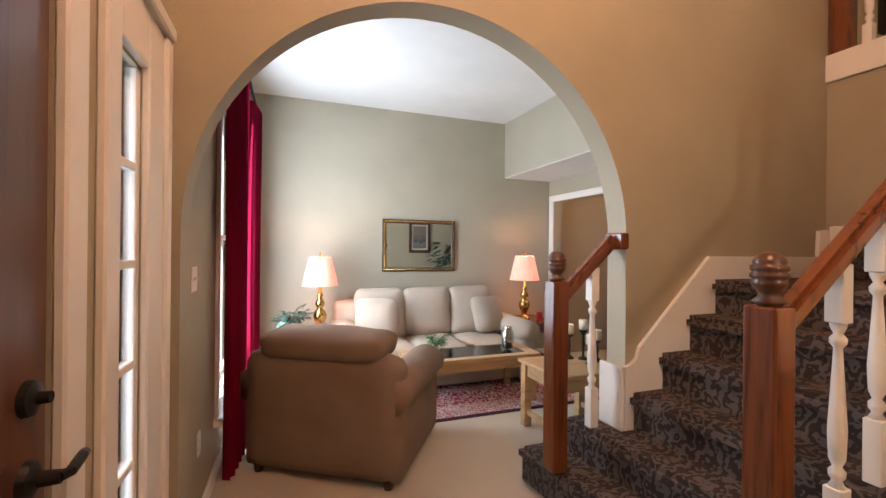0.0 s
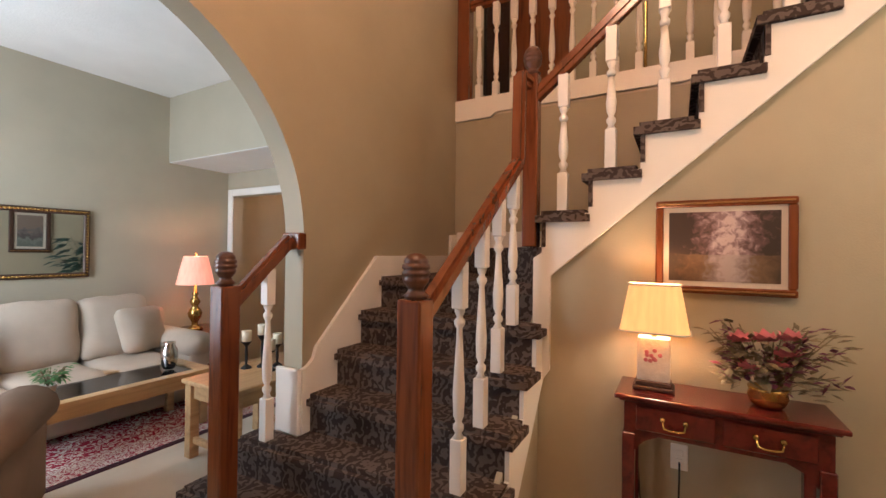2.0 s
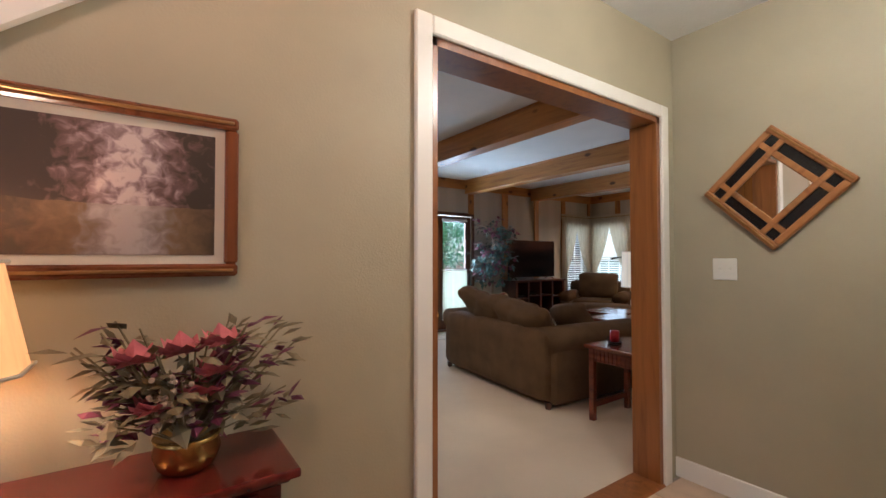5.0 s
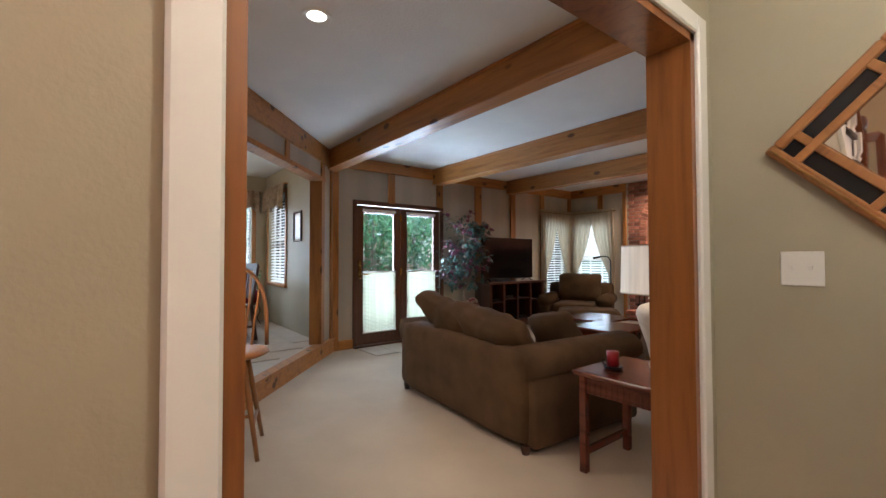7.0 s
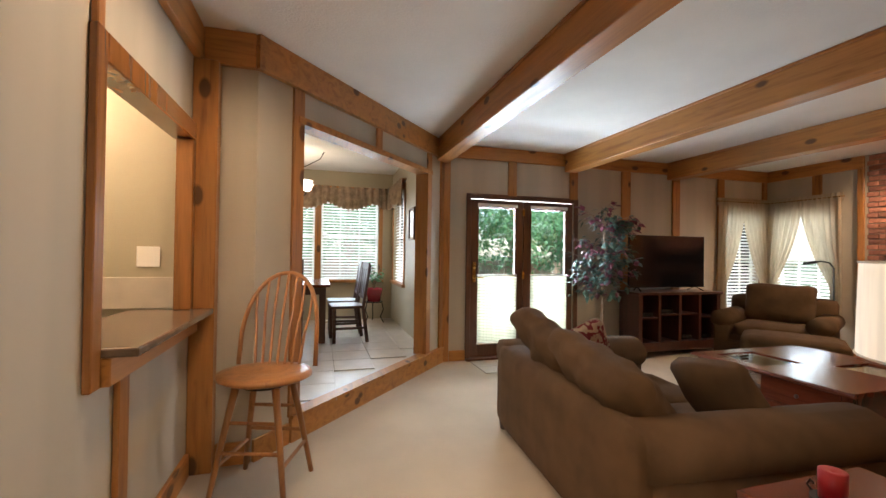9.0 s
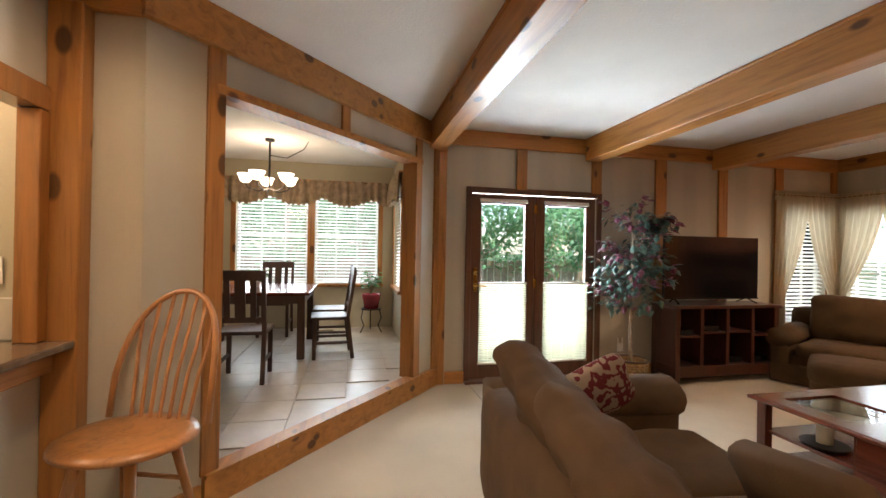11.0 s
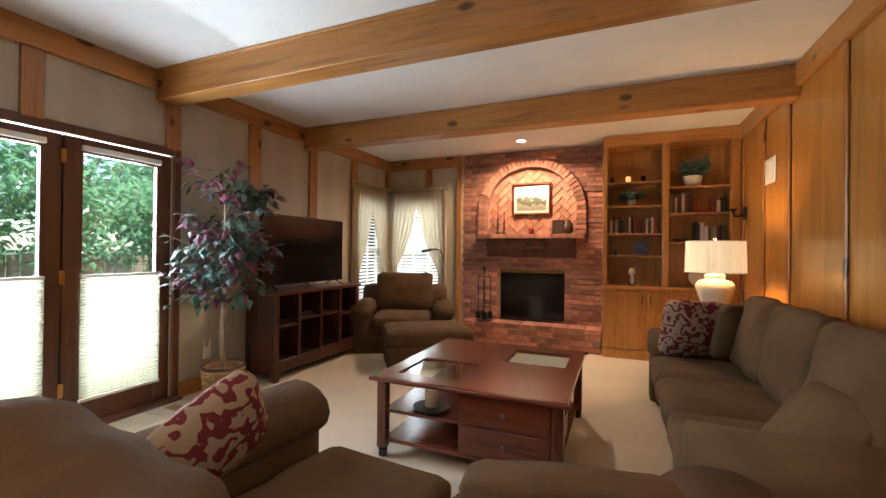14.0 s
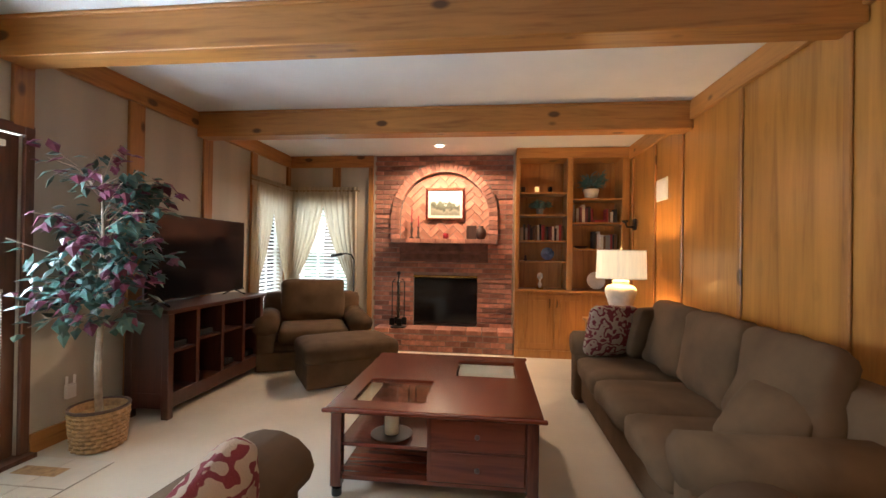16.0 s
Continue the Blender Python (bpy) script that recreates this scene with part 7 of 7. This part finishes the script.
for x in (-0.5, -0.17, 0.17, 0.5):
    part("stile", box(bm_new(), x - 0.03, x + 0.03, -0.18, -0.14, 0.85, 1.83, 0.004), RAILWOOD, cc)
for z in (1.15, 1.45):
    part("shelf", box(bm_new(), -0.5, 0.5, -0.13, 0.18, z, z + 0.015), RAILWOOD, cc)
for x in (-0.33, 0.0, 0.33):
    for z in (0.86, 1.166, 1.466):
        o = solo("china_plate", lathe(bm_new(), [(0, 0), (0.06, 0.004), (0.10, 0.016), (0.06, 0), (0, -0.003)], 18), CHINA, "white china plate in the cabinet", "plate", True, group="cabinet china")
        o.matrix_world = pose(4.40, 4.15 + x, z + 0.10, 0, -78, 0)

# ---------------------------------------------------------------- bar stool and dining set
bs = thing("bar_stool", "golden oak windsor bar stool by the counter", "stool", (4.62, -1.38, 0), -108)
part("seat", lathe(bm_new(), [(0.0, 0.62), (0.20, 0.625), (0.225, 0.64), (0.22, 0.658), (0.18, 0.663), (0.0, 0.648)], 28, (0, 0, 0), 1.16, 1.06), OAK, bs, "", True)
part("swivel", lathe(bm_new(), [(0.12, 0.585), (0.12, 0.62)], 20), BLACKIRON, bs)
for sx in (-1, 1):
    for sy in (-1, 1):
        part("leg", tube(bm_new(), [(sx * 0.11, sy * 0.11, 0.60), (sx * 0.15, sy * 0.15, 0.36), (sx * 0.205, sy * 0.205, 0.0)], 0.021, 10, 0.014), OAK, bs, "", True)
    part("stretcher", tube(bm_new(), [(sx * 0.175, -0.175, 0.20), (sx * 0.175, 0.175, 0.20)], 0.011), OAK, bs)
    part("stretcher", tube(bm_new(), [(-0.165, sx * 0.165, 0.27), (0.165, sx * 0.165, 0.27)], 0.011), OAK, bs)
    part("stretcher", tube(bm_new(), [(-0.14, sx * 0.14, 0.42), (0.14, sx * 0.14, 0.42)], 0.010), OAK, bs)
hoop = []
for i in range(21):
    a = math.pi * i / 20
    hoop.append((-0.235 * math.cos(a), 0.155 + 0.17 * math.sin(a), 0.655 + 0.55 * (math.sin(a) ** 0.6) if 0 < i < 20 else 0.655))
part("hoop", tube(bm_new(), hoop, 0.014, 8), OAK, bs, "", True)
for i in range(-3, 4):
    x = i * 0.056
    zt = 0.655 + 0.55 * (1 - (x * 1.05 / 0.235) ** 2) ** 0.3
    part("spindle", tube(bm_new(), [(x * 0.8, 0.16, 0.65), (x * 0.9, 0.205, 0.85), (x, 0.235, 0.95), (x * 1.05, 0.155 + 0.17 * (1 - (x * 1.05 / 0.235) ** 2) ** 0.5, zt)], 0.0085, 8), OAK, bs)
dt = thing("dining_table", "dark wooden dining table with a polished top", "dining table", (8.15, -1.25, KF))
part("top", box(bm_new(), -0.62, 0.62, -0.55, 0.75, 0.715, 0.75, 0.008, 2), CHERRY, dt)
for sx in (-1, 1):
    for y in (-0.46, 0.66):
        part("leg", box(bm_new(), sx * 0.53 - 0.04, sx * 0.53 + 0.04, y - 0.04, y + 0.04, 0, 0.715, 0.006), DARKWOOD, dt)
    part("apron", box(bm_new(), sx * 0.55 - 0.012, sx * 0.55 + 0.012, -0.44, 0.64, 0.62, 0.715), DARKWOOD, dt)
for y in (-0.48, 0.68):
    part("apron", box(bm_new(), -0.5, 0.5, y - 0.012, y + 0.012, 0.62, 0.715), DARKWOOD, dt)
dc = thing("dining_chair", "dark wooden dining chair with a slatted back", "chair", (6.98, -1.28, KF), 90, "dining chairs")
part("seat", box(bm_new(), -0.22, 0.22, -0.22, 0.2, 0.44, 0.475, 0.01, 2), DARKWOOD, dc)
for sx in (-1, 1):
    part("leg", box(bm_new(), sx * 0.19 - 0.02, sx * 0.19 + 0.02, -0.2, -0.16, 0, 0.44, 0.004), DARKWOOD, dc)
    part("back_post", bar(bar(bm_new(), (sx * 0.2, 0.24, 0), (sx * 0.2, 0.18, 0.46), 0.036, 0.04), (sx * 0.2, 0.18, 0.45), (sx * 0.2, 0.26, 1.0), 0.036, 0.036), DARKWOOD, dc)
    part("stretcher", box(bm_new(), sx * 0.19 - 0.012, sx * 0.19 + 0.012, -0.17, 0.2, 0.17, 0.2), DARKWOOD, dc)
part("crest_rail", bar(bm_new(), (-0.22, 0.255, 0.985), (0.22, 0.255, 0.985), 0.024, 0.09, 0.006), DARKWOOD, dc)
part("lower_rail", bar(bm_new(), (-0.2, 0.20, 0.58), (0.2, 0.20, 0.58), 0.02, 0.05), DARKWOOD, dc)
for x, w_ in ((-0.11, 0.05), (0.0, 0.09), (0.11, 0.05)):
    part("slat", bar(bm_new(), (x, 0.205, 0.58), (x, 0.25, 0.96), w_, 0.014), DARKWOOD, dc)
copy_thing(dc, pose(7.75, -2.02, KF, 0, 0, 185))
copy_thing(dc, pose(8.35, -2.00, KF, 0, 0, 180))
copy_thing(dc, pose(9.02, -1.2, KF, 0, 0, -90))
copy_thing(dc, pose(7.95, -0.28, KF, 0, 0, 0))
pot((8.2, -1.1, KF + 0.75), 0.07, 0.10, CERAMIC, "cream pot on the dining table")
bush("table_plant", "leafy green plant on the dining table", (8.2, -1.1, KF + 0.84), 0.2, 0.14, 90, 0.11, LEAF_L, 0.5)
ps = thing("plant_stand", "black wrought iron plant stand", "plant stand", (9.12, -2.55, KF))
part("ring", lathe(bm_new(), [(0.10, 0.33), (0.15, 0.335), (0.15, 0.35), (0.0, 0.345)], 20), BLACKIRON, ps)
for i in range(3):
    a = 2 * math.pi * i / 3
    part("leg", tube(bm_new(), [(0.14 * math.cos(a), 0.14 * math.sin(a), 0.34), (0.17 * math.cos(a), 0.17 * math.sin(a), 0.22), (0.12 * math.cos(a), 0.12 * math.sin(a), 0.1), (0.18 * math.cos(a), 0.18 * math.sin(a), 0)], 0.009), BLACKIRON, ps)
pot((9.12, -2.55, KF + 0.35), 0.14, 0.22, REDPOT, "glossy red pot on the iron stand")
bush("jade_plant", "upright green houseplant in a red pot", (9.12, -2.55, KF + 0.54), 0.2, 0.42, 120, 0.09, LEAF_L, 0.55)

# ---------------------------------------------------------------- outside
tagged(new("ground", finish(box(bm_new(), -300, 300, -300, 300, -0.6, -0.4), "ground", BRACKEN)), "mown lawn around the house", "ground", kind="structure")
solo("patio_slab", box(bm_new(), 7.25, 10.5, -6.5, -3.2, -0.399, -0.12, 0.01), GROUT, "grey concrete patio outside the french doors", "patio")
fnc = thing("garden_fence", "weathered wooden board fence at the lawn edge", "fence", (17.0, -5, -0.4))
for i in range(70):
    part("board", box(bm_new(), -0.012, 0.012, -9 + 0.26 * i, -9 + 0.26 * i + 0.235, 0, 1.5 + random.uniform(-.02, .02)), FENCE, fnc)
for z in (0.4, 1.2):
    part("rail", box(bm_new(), 0.013, 0.06, -9, 9.2, z, z + 0.09), FENCE, fnc)
random.seed(21)
def tree(at, h, r, n):
    t = thing("garden_tree", "leafy green garden tree beyond the fence", "tree", at, random.uniform(0, 360), "garden trees")
    bm = bm_new()
    tube(bm, [(0, 0, 0), (0.1, 0, h * 0.3), (0, 0.1, h * 0.6), (0.05, 0, h * 0.9)], 0.18, 8, 0.04)
    cr = bm_new()
    for i in range(n):
        a, u = random.uniform(0, 2 * math.pi), random.uniform(-1, 1)
        rr = r * random.uniform(0.35, 1.0) * (1 + 0.3 * noise.noise(Vector((a * 2, u * 2, at[1]))))
        c = Vector((rr * math.cos(a) * math.sqrt(1 - u * u), rr * math.sin(a) * math.sqrt(1 - u * u), h * 0.66 + rr * u * 0.95))
        if i % 16 == 0:
            tube(bm, [(0, 0, h * 0.4), c * 0.6 + Vector((0, 0, h * 0.12)), c], 0.04, 5, 0.01)
        for j in range(7):
            q = c + Vector((random.uniform(-1, 1), random.uniform(-1, 1), random.uniform(-1, 1))) * 0.3
            leaf(cr, q, (random.uniform(-1, 1), random.uniform(-1, 1), random.uniform(-1, 0.4)), random.uniform(0.16, 0.3), 0.6)
    part("trunk", bm, BARK, t)
    part("crown", cr, TREELEAF, t)
for x, y in ((18.5, -9.5), (19.5, -6.0), (18.3, -3.0), (19.8, 0.2), (18.8, 3.6), (20.0, -13.0)):
    tree((x, y, -0.4), random.uniform(6, 8), random.uniform(2.2, 3.0), 400)
for x, y in ((16.0, -10.5), (15.6, -8.3), (16.2, -6.4), (15.5, -4.6), (16.1, -2.6), (15.7, -0.4), (16.2, 1.8)):
    tree((x, y, -0.4), random.uniform(3.4, 4.4), random.uniform(1.3, 1.7), 150)
for x, y in ((8.5, -14.0), (5.0, -15.0), (12.0, -13.0)):
    tree((x, y, -0.4), 6.5, 2.4, 360)
tree((-9.0, 4.5, -0.4), 6.5, 2.4, 360)

# ---------------------------------------------------------------- floor tiles
tile_mesh = finish(box(bm_new(), -0.147, 0.147, -0.147, 0.147, -0.012, 0.012, 0.003), "tile", HALLTILE)
for i in range(11):
    for j in range(12):
        x, y = 2.02 - 0.3 * i * 0.7071 * 1.0, -2.48 + 0.3 * j
        x = 2.02 - 0.3 * i
        if y < 1.7 and (x > 0.98 or y > -0.45) and x > -0.4 and not (x > 0.95 and y > 0.7):
            o = new("tile", tile_mesh)
            o.parent = hall_floor
            o.location = (x, y, 0.0195)
dtile = finish(box(bm_new(), -0.197, 0.197, -0.197, 0.197, -0.01, 0.01, 0.003), "tile", TILE)
for i in range(12):
    for j in range(13):
        x, y = 5.3 + 0.4 * i, -2.82 + 0.4 * j
        s_line = (x - 4.96) * 1.87 + (y + 1.27) * 2.11
        if s_line > 0.62 and y < 0.4 and x < 9.35:
            o = new("tile", dtile)
            o.parent = kitchen_floor
            o.location = (x, y, KF - 0.0085)
landing = setting("floor_landing", box(bm_new(), 6.44, 6.978, -5.06, -3.48, 0.0005, 0.004), GROUT, "grey tiled landing inside the french doors", "floor")
ltile = finish(box(bm_new(), -0.131, 0.131, -0.154, 0.154, 0, 0.006, 0.002), "tile", TILE)
for i in range(2):
    for j in range(5):
        o = new("tile", ltile)
        o.parent = landing
        o.location = (6.575 + 0.268 * i, -4.903 + 0.316 * j, 0.0015)
